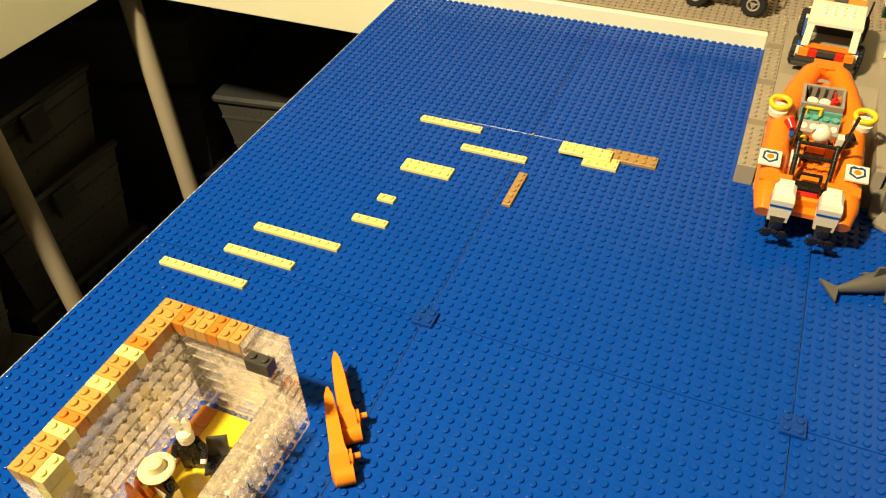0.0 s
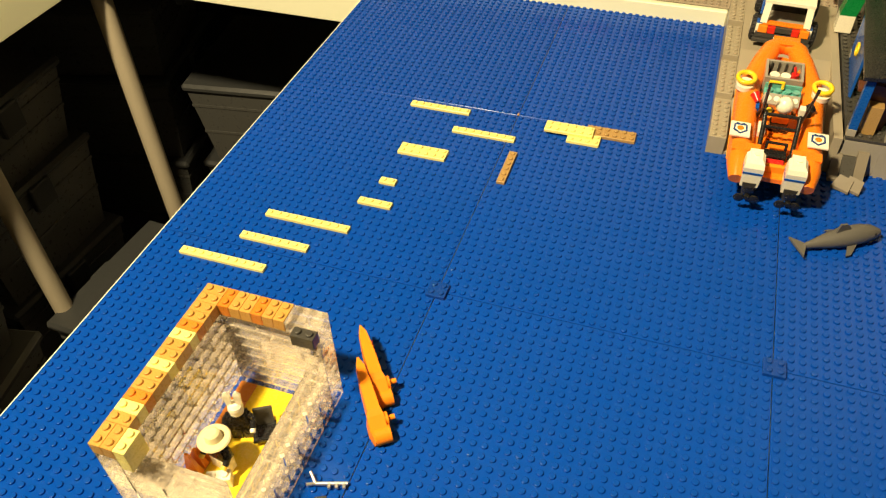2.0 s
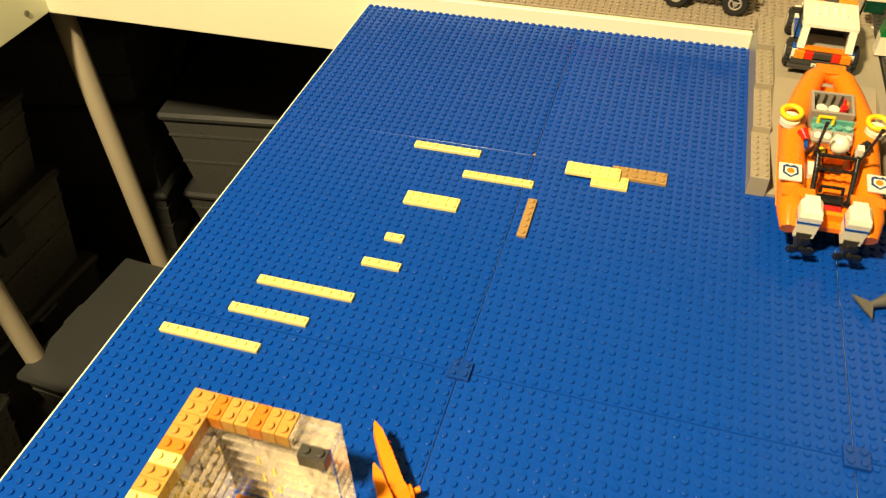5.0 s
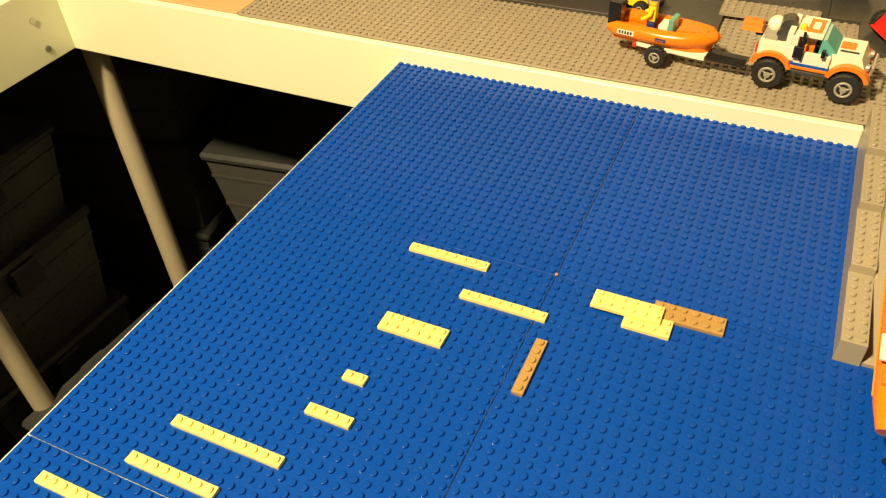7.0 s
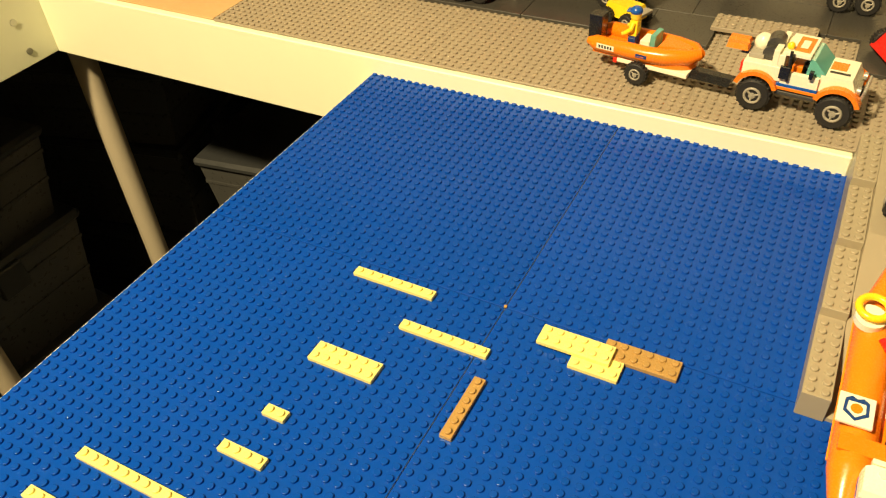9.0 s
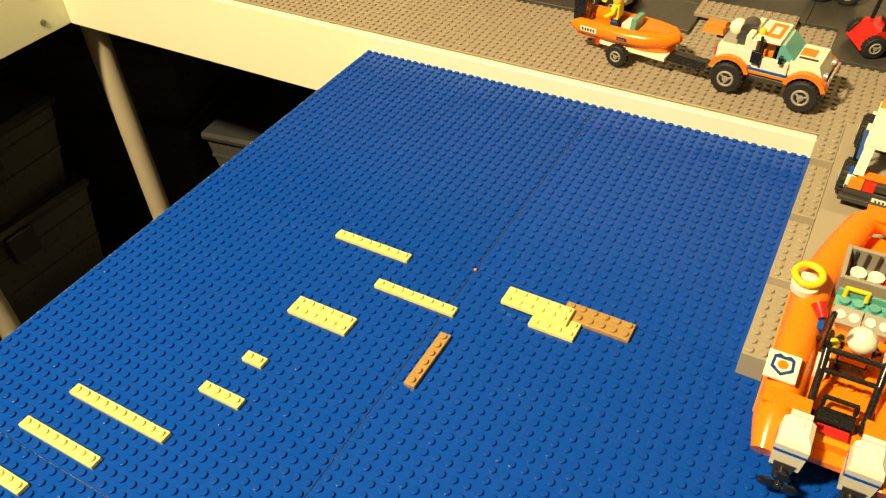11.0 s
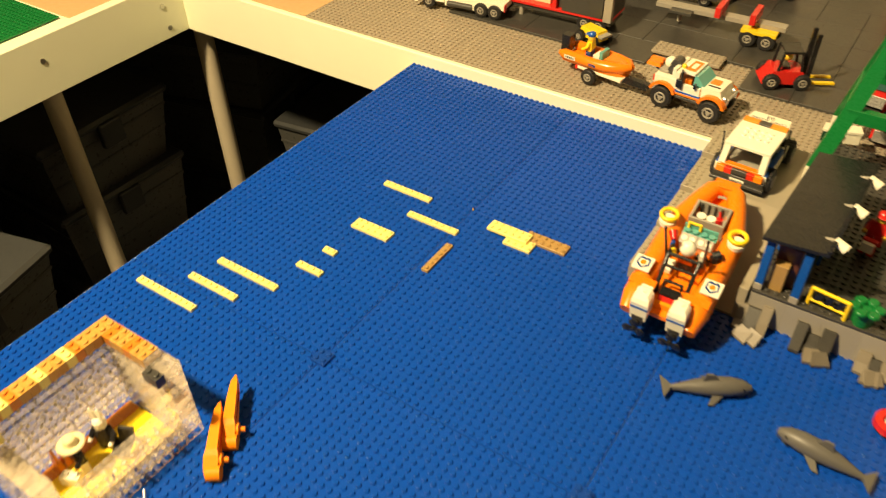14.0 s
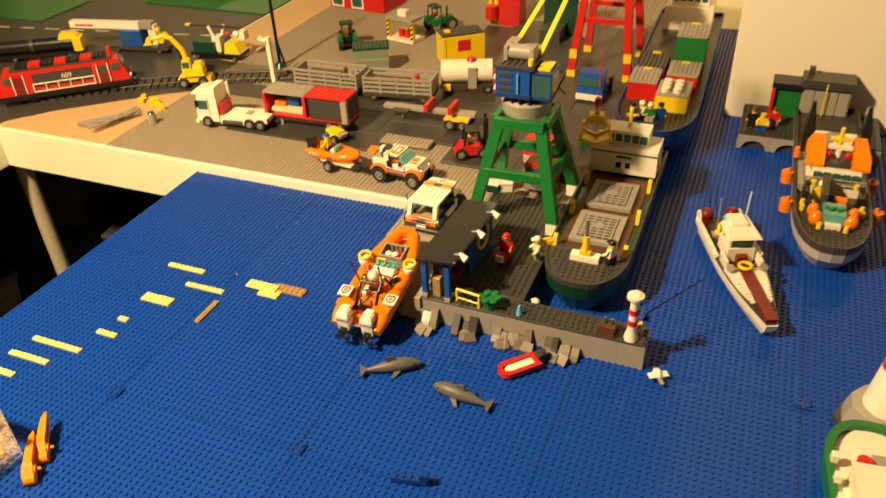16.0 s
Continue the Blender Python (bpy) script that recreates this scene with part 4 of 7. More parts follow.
# ---- dockside shed ----
sh = thing("dock_shed", 0.300, 0.006, QUAY, -3, "blue-posted dock shed with a black roof", "shed")
for x, y in ((0.4, 0.5), (4.4, 0.5), (0.4, 18.0), (4.4, 18.0)):
    p1 = part("post", Build().box(x - 0.45, y - 0.45, 0.9, x + 0.45, y + 0.45, 7.0), BLUE, sh, "blue post")
    part("post_foot", Build().box(x - 0.48, y - 0.48, 0.01, x + 0.48, y + 0.48, 0.9), GREY, sh, "grey post foot")
part("brick_wall", Build().box(1.0, 2.2, 0.01, 3.6, 3.0, 5.5), BROWN, sh, "dark red-brown wall")
part("counter", Build().box(1.2, 0.9, 0.01, 2.8, 2.2, 3.6), TAN, sh, "ochre crate")
part("back_panel", Build().box(-0.02, 8.0, 0.01, 0.3, 17.5, 7.0), BLUE, sh, "blue side panel")
part("back_panel", Build().box(4.6, 8.0, 0.01, 4.9, 17.5, 7.0), BLUE, sh, "blue side panel")
for k in range(6):
    part("roof_strip", Build().loft([[(-0.6, -0.6 + 3.3 * k, 7.3), (6.2, -0.6 + 3.3 * k, 8.1), (6.2, -0.6 + 3.3 * k, 8.5), (-0.6, -0.6 + 3.3 * k, 7.7)], [(-0.6, 2.66 + 3.3 * k, 7.3), (6.2, 2.66 + 3.3 * k, 8.1), (6.2, 2.66 + 3.3 * k, 8.5), (-0.6, 2.66 + 3.3 * k, 7.7)]]), BLACK, sh, "black roof strip")
part("roof_studs", Build().loft([[(0, 0, 7.0), (5, 0, 7.4), (5, 0, 8.0), (0, 0, 7.35)], [(0, 18.5, 7.0), (5, 18.5, 7.4), (5, 18.5, 8.0), (0, 18.5, 7.35)]]), BLACK, sh)
for y in (2.0, 9.0, 15.5):
    la = part("flood_lamp", Build().cyl((5.9, y, 8.7), (7.3, y - 0.3, 8.1), 0.4, 0.6, n=14), WHITE, sh, "white flood lamp")
    part("lamp_arm", Build().cyl((5.0, y + 0.2, 8.2), (6.0, y, 8.6), 0.22), GREY, la)
part("inner_shelf", Build().box(0.4, 6.0, 2.2, 4.4, 8.0, 2.6).box(0.4, 6.0, 4.4, 4.4, 8.0, 4.8), BROWN, sh, "brown shelf")
part("tool_bundle", Build().cyl((2.0, 5.4, 0.01), (2.1, 5.8, 4.8), 0.22).cyl((2.7, 5.4, 0.01), (2.6, 5.9, 4.4), 0.22), GREY, sh, "grey tools leaning inside")
part("yellow_hose", Build().ring((5.3, 13.0, 5.2), 2.2, 0.3, "x", 20, 8), YELLOW, sh, "yellow hose loop on the side")
part("roof_ridge", Build().box(5.8, -0.5, 8.51, 6.3, 18.9, 8.8), BLACK, sh)
part("yellow_hook", Build().ring((-0.35, 12, 4.2), 0.7, 0.16, "x"), YELLOW, sh, "yellow hook")
for k in range(3):
    part("brown_barrel", Build().cyl((3.4 + 0.1 * k, 4.2 + 1.6 * k, 0.01), (3.4 + 0.1 * k, 4.2 + 1.6 * k, 2.4), 0.75, n=14), BROWN, sh, "brown barrel")

# ---- small things on the quay ----
fe = thing("yellow_barrier", 0.362, 0.010, QUAY, -8, "yellow and black folding barrier on the quay", "barrier")
part("frame", Build().tube([(-2, 0, 0), (-2, 0, 2.4), (2, 0, 2.4), (2, 0, 0)], 0.24).tube([(-2, 0, 0.8), (2, 0, 0.8)], 0.2), YELLOW, fe)
for k in range(3):
    part("board", Build().loft([[(-1.6 + 1.1 * k, -0.1, 1.0), (-1.0 + 1.1 * k, -0.1, 1.0), (-1.0 + 1.1 * k, 0.1, 1.0), (-1.6 + 1.1 * k, 0.1, 1.0)], [(-1.1 + 1.1 * k, -0.1, 2.2), (-0.5 + 1.1 * k, -0.1, 2.2), (-0.5 + 1.1 * k, 0.1, 2.2), (-1.1 + 1.1 * k, 0.1, 2.2)]]), BLACK, fe, "slanted black stripe")
bn = thing("green_bin", 0.391, 0.014, QUAY, 10, "green toy bin with leaves on top", "bin")
part("body", Build().cyl((0, 0, 0), (0, 0, 2.0), 1.1, 1.35, n=16), GREEN, bn)
for k in range(6):
    a = k * 1.05
    part("leaf", Build().ball((1.2 * math.cos(a), 1.2 * math.sin(a), 2.1), 0.75, 8, sz=0.4), GREEN, bn)
cu = thing("blue_cone", 0.430, 0.012, QUAY, 0, "small pale blue cone on the quay", "cone")
part("cone", Build().cyl((0, 0, 0), (0, 0, 1.5), 0.55, 0.3), LBLUE, cu)
part("knob", Build().ball((0, 0, 1.6), 0.3, 8), LBLUE, cu)
cb = thing("brown_chest", 0.541, 0.014, QUAY, -6, "dark brown chest holding glass bottles", "chest")
part("body", Build().box(-1.2, -1.0, 0, 1.2, 1.0, 1.9), BROWN, cb)
for k in range(2):
    part("bottle", Build().cyl((-0.5 + k, 0, 1.9), (-0.5 + k, 0, 2.9), 0.3, 0.2), TINT, cb, "dark glass bottle")
lh = thing("small_lighthouse", 0.569, 0.014, QUAY, 0, "small red and white striped harbour light", "harbour light")
for z0, z1, r0, r1, m in ((0, 1.6, 1.15, 0.75, WHITE), (1.6, 2.6, 0.75, 0.7, WHITE), (2.6, 3.6, 0.72, 0.68, RED), (3.6, 4.6, 0.68, 0.66, WHITE), (4.6, 5.6, 0.68, 0.66, RED), (5.6, 7.6, 0.64, 0.64, WHITE)):
    part("tower_ring", Build().cyl((0, 0, z0), (0, 0, z1 - 0.01), r0, r1, n=18), m, lh, "red ring" if m is RED else "white ring")
part("cap", Build().cyl((0, 0, 7.6), (0, 0, 8.1), 1.25, 1.25, n=20).cyl((0, 0, 8.1), (0, 0, 8.4), 1.1, 0.6, n=20), WHITE, lh, "round white cap")
part("lamp", Build().cyl((0.6, 0, 3.0), (1.4, 0.2, 3.1), 0.35).cyl((0.5, 0.3, 5.0), (1.1, 0.4, 5.2), 0.3), YELLOW, lh, "yellow lamp")
rd = thing("fishing_rod", 0.583, 0.030, QUAY, 0, "long black fishing rod propped over the water", "fishing rod")
part("rod", Build().tube([(-1.2, -0.8, 0.3), (0, 0.5, 3.4), (3.2, 4.2, 4.6), (6.6, 8.6, 5.4)], 0.11), BLACK, rd)
part("reel", Build().cyl((-0.3, 0.2, 2.6), (0.3, 0.2, 2.6), 0.5), BLACK, rd)
sc = thing("red_scooter", 0.377, 0.118, QUAY, 170, "red scooter carrying a red-capped rider", "scooter")
part("body", Build().box(-0.5, -1.8, 0.5, 0.5, 1.6, 1.2).box(-0.8, 1.4, 0.5, 0.8, 2.0, 2.6), RED, sc)
part("front_box", Build().box(-0.7, 2.0, 1.2, 0.7, 2.6, 2.4), WHITE, sc, "white front panel")
for y in (-1.5, 1.6):
    wheel(sc, 0, y, 0.6, 0.6, 0.4)
figure(0.377, 0.121, QUAY + 0.8 * U, 170, RED, RED, RED, "red toy rider on a scooter")
figure(0.416, 0.136, QUAY, 120, WHITE, GREY, WHITE, "white toy figure beside the crane foot")
b = Build().box(-1.6, -0.5, 0, 1.6, 0.5, 0.5).tube([(-1.2, 0, 0.5), (-0.4, 0, 3.4), (1.0, 0, 3.6)], 0.3).box(0.4, -0.6, 2.6, 1.8, 0.6, 3.4)
solid("hand_truck", b, YELLOW, 0.424, 0.146, QUAY, 30, "white and yellow hand truck by the ship", "hand truck")
figure(0.441, 0.048, 0.0018, 40, WHITE, BLUE, WHITE, "toy diver figure low beside the ship")


def kit(name, x, y, z, rz, label, category, pieces, wheels=(), r=1.0, w=0.8, group=""):
    """A thing from a table of pieces: name, material, kind, numbers, label."""
    t = thing(name, x, y, z, rz, label, category, group)
    for row in pieces:
        nm, mat, how, a = row[:4]
        b = Build()
        if how == "box":
            b.box(*a)
        elif how == "brick":
            b.brick(*a)
        elif how == "cyl":
            b.cyl(a[:3], a[3:6], *a[6:], n=16)
        elif how == "wedge":  # box whose top is pulled in: x0 y0 z0 x1 y1 z1, then inset front, back, sides
            x0, y0, z0, x1, y1, z1, f, bk, s = a
            b.loft([[(x0, y0, z0), (x1, y0, z0), (x1, y1, z0), (x0, y1, z0)], [(x0 + s, y0 + bk, z1), (x1 - s, y0 + bk, z1), (x1 - s, y1 - f, z1), (x0 + s, y1 - f, z1)]])
        elif how == "tube":
            b.tube(a[:-1], a[-1])
        elif how == "ball":
            b.ball(a[:3], a[3], 12)
        part(nm, b, mat, t, row[4] if len(row) > 4 else "")
    for wx, wy in wheels:
        wheel(t, wx, wy, r, r, w)
    return t


# ---- cargo ship ----
ship = thing("cargo_ship", 0.485, 0.470, 0.0, 180, "green cargo ship with grey hatches and white bridge", "ship")
L, W, D = 50, 14.2, 6.6
part("hull", hull(L, W, D, 10, 0.72), DKGREEN, ship, "dark green hull")
part("bulwark", bulwark(L, W, D, D + 0.9, 10, 0.4), DKGREY, ship, "dark grey bulwark")
fd = Build().prism([(x * 0.93, y * 0.985 + 0.2) for x, y in hull_outline(L, W, 10) if y > 39.9] , D + 0.02, D + 0.75)
part("foredeck", deck_studs(fd, L, W, D + 0.75, 10, -6, 6, 41, 49), DKGREY, ship, "dark grey studded foredeck")
part("hold", Build().box(-5.6, 12.5, D + 0.02, 5.6, 39.8, D + 0.3), BROWN, ship, "dark brown hold deck")
for y0 in (16.0, 28.0):
    h = part("hatch_cover", Build().box(-4.2, y0, D + 0.31, 4.2, y0 + 9.6, D + 1.1), GREY, ship, "light grey hatch cover")
    part("recess", Build().box(-3.1, y0 + 1.05, D + 1.105, 3.1, y0 + 8.55, D + 1.13), DKGREY, h, "dark grid recess")
    for k in range(8):
        part("grid_bar", Build().box(-3.0, y0 + 1.3 + 0.92 * k, D + 1.14, 3.0, y0 + 1.65 + 0.92 * k, D + 1.3), GREY, h)
    for k in range(5):
        part("cross_bar", Build().box(-2.9 + 1.3 * k, y0 + 1.1, D + 1.14, -2.6 + 1.3 * k, y0 + 8.5, D + 1.26), GREY, h)
    part("centre_pad", Build().cyl((0, y0 + 4.8, D + 1.31), (0, y0 + 4.8, D + 1.4), 1.0, n=18), GREY, h)
for sx in (-1, 1):
    for y in (15.0, 26.6, 38.4):
        part("yellow_clamp", Build().prism([(y, D + 0.2), (y + 2.2, D + 0.2), (y + 1.6, D + 2.2), (y + 0.8, D + 2.6)], sx * 6.0 - 0.35, sx * 6.0 + 0.35, "x"), YELLOW, ship, "yellow hatch clamp")
wb = part("windlass", Build().box(-2.4, 42.0, D + 0.78, 2.4, 43.8, D + 1.9), WHITE, ship, "white windlass block")
part("crane_post", Build().cyl((0, 42.9, D + 1.9), (0, 42.9, D + 5.4), 0.75, 0.5, n=14).box(-0.9, 42.3, D + 1.9, 0.9, 43.5, D + 2.8), YELLOW, ship, "yellow derrick post")
part("derrick", Build().cyl((0, 42.8, D + 5.3), (0.3, 41.2, D + 7.2), 0.25), BLACK, ship, "black derrick tip")
br = part("bridge", Build().box(-6.4, 5.4, D + 0.9, 6.4, 12.2, D + 6.4), WHITE, ship, "white bridge block")
part("green_band", Build().box(-6.42, 12.21, D + 5.2, 6.42, 12.3, D + 5.5), DKGREEN, br, "green band")
for sx in (-0.9, 0.9):
    part("window", Build().box(sx - 0.5, 12.21, D + 2.2, sx + 0.5, 12.35, D + 3.4), BLACK, br, "dark window")
wh = part("wheelhouse", Build().box(-4.2, 6.0, D + 6.42, 4.2, 10.6, D + 9.2), WHITE, ship, "white wheelhouse")
for k in range(5):
    part("window", Build().box(-3.9 + 1.58 * k, 10.61, D + 7.0, -2.6 + 1.58 * k, 10.75, D + 8.6), TINT, wh, "tinted window")
part("roof_mast", Build().cyl((0, 8.0, D + 9.2), (0, 8.0, D + 13.0), 0.4).box(-1.0, 7.8, D + 11.4, 1.0, 8.2, D + 11.8), YELLOW, ship, "yellow roof mast")
part("name_bars", Build().box(-1.4, 12.305, D + 4.3, 1.4, 12.33, D + 4.8), DKGREEN, ship)
figure(0.519, 0.128, 0.059, 60, WHITE, BLACK, BLACK, "toy sailor in white on the foredeck")

# ---- portal crane ----
cx, cy = 0.360, 0.262
cr = thing("harbour_crane", cx, cy, QUAY, 0, "green portal crane with a blue cab and yellow jib", "crane")
for sx in (-1, 1):
    for sy in (-1, 1):
        fx, fy, tx, ty = sx * 7.4, sy * 7.4, sx * 3.7, sy * 3.7
        part("foot", Build().box(fx - 1, fy - 1, 0.21, fx + 1, fy + 1, 2.6), WHITE, cr, "white foot block")
        part("leg", Build().loft([[(fx + a * 1.0, fy + c * 1.0, 2.6) for a, c in ((-1, -1), (1, -1), (1, 1), (-1, 1))], [(tx + a * 1.0, ty + c * 1.0, 19.6) for a, c in ((-1, -1), (1, -1), (1, 1), (-1, 1))]]), GREEN, cr, "green leg")
for z, h, hl in ((9.2, 1.7, 6.0), (18.4, 1.8, 4.5)):
    part("tie_beam", Build().box(-hl, -hl - 0.7, z, hl, -hl + 0.5, z + h), GREEN, cr)
    part("tie_beam", Build().box(-hl, hl - 0.5, z, hl, hl + 0.7, z + h), GREEN, cr)
    part("side_beam", Build().box(-hl - 0.65, -hl + 0.52, z, -hl + 0.5, hl - 0.52, z + h), GREEN, cr)
    part("side_beam", Build().box(hl - 0.5, -hl + 0.52, z, hl + 0.65, hl - 0.52, z + h), GREEN, cr)
part("turntable", Build().cyl((0, 0, 20.22), (0, 0, 22.4), 4.2, 4.5, n=32).cyl((0, 0, 22.4), (0, 0, 22.9), 4.5, 4.0, n=32), GREY, cr, "light grey turntable")
for k in range(16):
    a = 2 * math.pi * k / 16
    part("gear_tooth", Build().cyl((3.9 * math.cos(a), 3.9 * math.sin(a), 22.91), (3.9 * math.cos(a), 3.9 * math.sin(a), 23.7), 0.42, n=8), BLACK, cr, "black gear tooth")
part("gear_plate", Build().cyl((0, 0, 22.91), (0, 0, 24.0), 3.4, n=24), DKGREY, cr)
cab = part("cab", Build().box(-4.4, -4.2, 24.01, 1.6, 4.4, 29.0), BLUE, cr, "blue machinery cab")
part("cab_base", Build().box(-4.6, -4.5, 24.0, 1.8, -4.21, 24.8), DKBLUE, cab)
for k in range(3):
    part("louvre", Build().box(-3.8, -4.32, 25.0 + 1.3 * k, -1.4, -4.21, 25.8 + 1.3 * k), DKGREY, cab, "dark grey louvre")
part("handrail", Build().box(-0.6, -4.6, 24.9, -0.3, -4.21, 28.4), LBLUE, cab)
part("operator_cab", Build().box(1.7, -3.8, 24.4, 5.2, 1.2, 28.4), TINT, cr, "dark tinted operator cab")
part("operator_frame", Build().box(1.62, -4.0, 28.41, 5.4, 1.4, 28.8).box(5.1, -4.0, 24.0, 5.4, -3.7, 28.4).box(1.62, -4.0, 23.9, 5.4, 1.4, 24.39), DKBLUE, cr, "dark blue cab frame")
part("hose", Build().tube([(4.6, 0.6, 28.8), (6.6, -0.4, 27.4), (5.8, -1.2, 25.6), (7.0, -1.0, 24.4)], 0.14), BLACK, cr, "black loose hose")
for k in range(5):
    part("hazard_stripe", Build().loft([[(-4.75, -4.3, 24.2 + 0.95 * k), (-4.42, -4.3, 24.2 + 0.95 * k), (-4.42, -4.3, 24.7 + 0.95 * k), (-4.75, -4.3, 24.7 + 0.95 * k)], [(-4.75, -1.5, 24.6 + 0.95 * k), (-4.42, -1.5, 24.6 + 0.95 * k), (-4.42, -1.5, 25.1 + 0.95 * k), (-4.75, -1.5, 25.1 + 0.95 * k)]]), RED if k % 2 == 0 else WHITE, cab, "red hazard stripe" if k % 2 == 0 else "white hazard stripe")
part("cab_roof", Build().box(-4.8, -4.4, 29.01, 2.2, 4.6, 29.6).studs(-4, -4, 6, 8, 29.6), DKGREY, cr, "dark grey cab roof")
part("winch", Build().cyl((-3.0, -1.0, 31.0), (1.0, -1.0, 31.0), 1.3, n=20).box(-3.6, -2.4, 29.8, -2.9, 0.4, 32.2).box(0.9, -2.4, 29.8, 1.6, 0.4, 32.2), GREY, cr, "grey winch drum")
part("counterweight", Build().box(-4.2, 0.8, 29.8, -2.2, 3.8, 31.8).box(-1.6, 1.2, 29.8, 1.4, 3.8, 30.8), TANGREY, cr, "grey block")
part("roof_lamp", Build().cyl((1.6, -3.6, 29.8), (1.6, -3.6, 30.9), 0.5).box(2.6, -3.0, 28.81, 4.8, 0.6, 29.3), YELLOW, cr, "yellow lamp and grating")
for sx in (-1, 1):
    part("jib_arm", Build().loft([[(sx * 2.6 - 1.2 + a * 0.45, 2.0 + c * 0.6, 29.4) for a, c in ((-1, -1), (1, -1), (1, 1), (-1, 1))], [(sx * 1.4 + 4.6 + a * 0.4, 16.0 + c * 0.5, 44.0) for a, c in ((-1, -1), (1, -1), (1, 1), (-1, 1))]]), YELLOW, cr, "yellow jib arm")
bk = thing("grab_bucket", 0.440, 0.366, QUAY + 0.0805, 12, "yellow grab bucket hanging on its cable from the jib", "bucket")
for sy in (-1, 1):
    shell = part("shell", Build().prism([(-3.2, 0.4), (0, -1.0), (0, 0.0), (-2.6, 1.0), (-2.0, 2.6), (-2.6, 3.0)], sy * 2.0 - 0.25, sy * 2.0 + 0.25, "y").prism([(3.2, 0.4), (0, -1.0), (0, 0.0), (2.6, 1.0), (2.0, 2.6), (2.6, 3.0)], sy * 2.0 - 0.25, sy * 2.0 + 0.25, "y"), YELLOW, bk)
for sx in (-1, 1):
    part("jaw", Build().prism([(sx * 3.2, 0.4), (0, -1.0), (0, -0.6), (sx * 2.8, 0.8), (sx * 2.2, 2.7), (sx * 2.6, 3.0)], -1.74, 1.74, "y"), YELLOW, bk)
    part("link", Build().cyl((sx * 2.2, 0, 2.6), (sx * 0.8, 0, 4.6), 0.4), YELLOW, bk)
part("bracket", Build().box(-1.4, -1.2, 3.4, 1.4, 1.2, 5.0).cyl((0, 0, 5.0), (0, 0, 6.6), 0.5), YELLOW, bk)
part("hook_block", Build().cyl((0, 0, 6.6), (0, 0, 8.2), 0.6).cyl((0, 0, 8.2), (0, 0, 26.0), 0.08), RED, bk, "red and white hook block")

# ---- container ship ----
s2 = thing("container_ship", 0.488, 1.19, 0.0, 181, "blue container ship loaded with coloured containers", "ship")
L, W, D = 84, 18, 7.4
part("hull", hull(L, W, D, 13, 0.75), BLUE, s2, "blue hull")
part("bulwark", bulwark(L, W, D, D + 1.2, 13, 0.5), DKBLUE, s2, "dark bulwark")
part("deck", deck_studs(Build().prism([(x * 0.95, y * 0.985 + 0.4) for x, y in hull_outline(L, W, 13)], D + 0.02, D + 0.4), L, W, D + 0.4, 13, -8, 8, 70, 83), DKGREY, s2, "dark grey deck")


def container(x, y, z, nx, ny, h, mat, label, top=GREY):
    c = thing("cargo_container", x, y, z, 1, label, "container", "ship containers")
    body = part("body", Build().box(-nx / 2, -ny / 2, 0, nx / 2, ny / 2, h), mat, c)
    rib_mesh = Build().box(-0.07, 0.25, 0.3, 0.07, 0.75, h - 0.3, b=0.02).mesh("rib")
    for k in range(int(ny)):
        for sx in (-1, 1):
            part("rib", rib_mesh, mat, body, at=pose(sx * nx / 2 * U, (-ny / 2 + k) * U, 0))
    end_mesh = Build().box(0.25, -0.07, 0.3, 0.75, 0.07, h - 0.3, b=0.02).mesh("rib")
    for k in range(int(nx)):
        part("rib", end_mesh, mat, body, at=pose((-nx / 2 + k) * U, ny / 2 * U, 0))
    part("lid", Build().box(-nx / 2, -ny / 2, h + 0.01, nx / 2, ny / 2, h + 0.4).studs(-int(nx / 2), -int(ny / 2), int(nx), int(ny), h + 0.4, n=8), top, c, "studded lid")
    part("lifting_lug", Build().box(-1, ny / 2 - 1.6, h + 0.41, 1, ny / 2 - 0.6, h + 0.75), YELLOW, c, "yellow lifting lug")
    return c


DZ = (7.4 + 0.42) * U
c1 = container(0.520, 0.652, DZ, 7, 9, 3.6, YELLOW, "yellow container with white drums on its lid")
for i in range(2):
    for j in range(3):
        part("drum", Build().cyl((-1.6 + 2.6 * i, -2.6 + 2.2 * j, 4.01), (-1.6 + 2.6 * i, -2.6 + 2.2 * j, 5.2), 0.95, n=16), WHITE, c1, "white drum")
container(0.462, 0.690, DZ, 6.5, 9, 4.2, RED, "red container on the ship deck")
container(0.524, 0.752, DZ, 7, 9, 3.6, RED, "red container on the ship deck")
container(0.526, 0.835, DZ, 7, 10, 9.6, GREEN, "tall green container on the ship deck")
container(0.462, 0.795, DZ, 6.5, 10, 3.2, DKRED, "dark red container on the ship deck", DKGREY)
b2 = part("bridge", Build().box(-6.5, 6, D + 0.42, 6.5, 16, D + 7.0), WHITE, s2, "white bridge block")
part("wheelhouse", Build().box(-5, 7, D + 7.02, 5, 14, D + 11.0), WHITE, s2)
for k in range(5):
    part("window", Build().box(-4.5 + 1.9 * k, 14.01, D + 8.0, -3.1 + 1.9 * k, 14.15, D + 10.0), TINT, s2, "tinted window")
part("funnel", Build().cyl((0, 9, D + 11.0), (0, 9, D + 15.5), 1.0), RED, s2, "red and black funnel")
part("mast", Build().cyl((0, 66.5, D + 0.4), (0, 66.5, D + 4.4), 0.4), GREY, s2)
figure(0.478, 0.571, DZ, 180, WHITE, BLACK, WHITE, "toy cook in white at the bow rail")
figure(0.493, 0.567, DZ, 170, GREEN, GREY, WHITE, "toy sailor in green at the bow rail")
figure(0.510, 0.572, DZ, 190, BLUE, BLUE, BLACK, "toy sailor in blue at the bow rail")
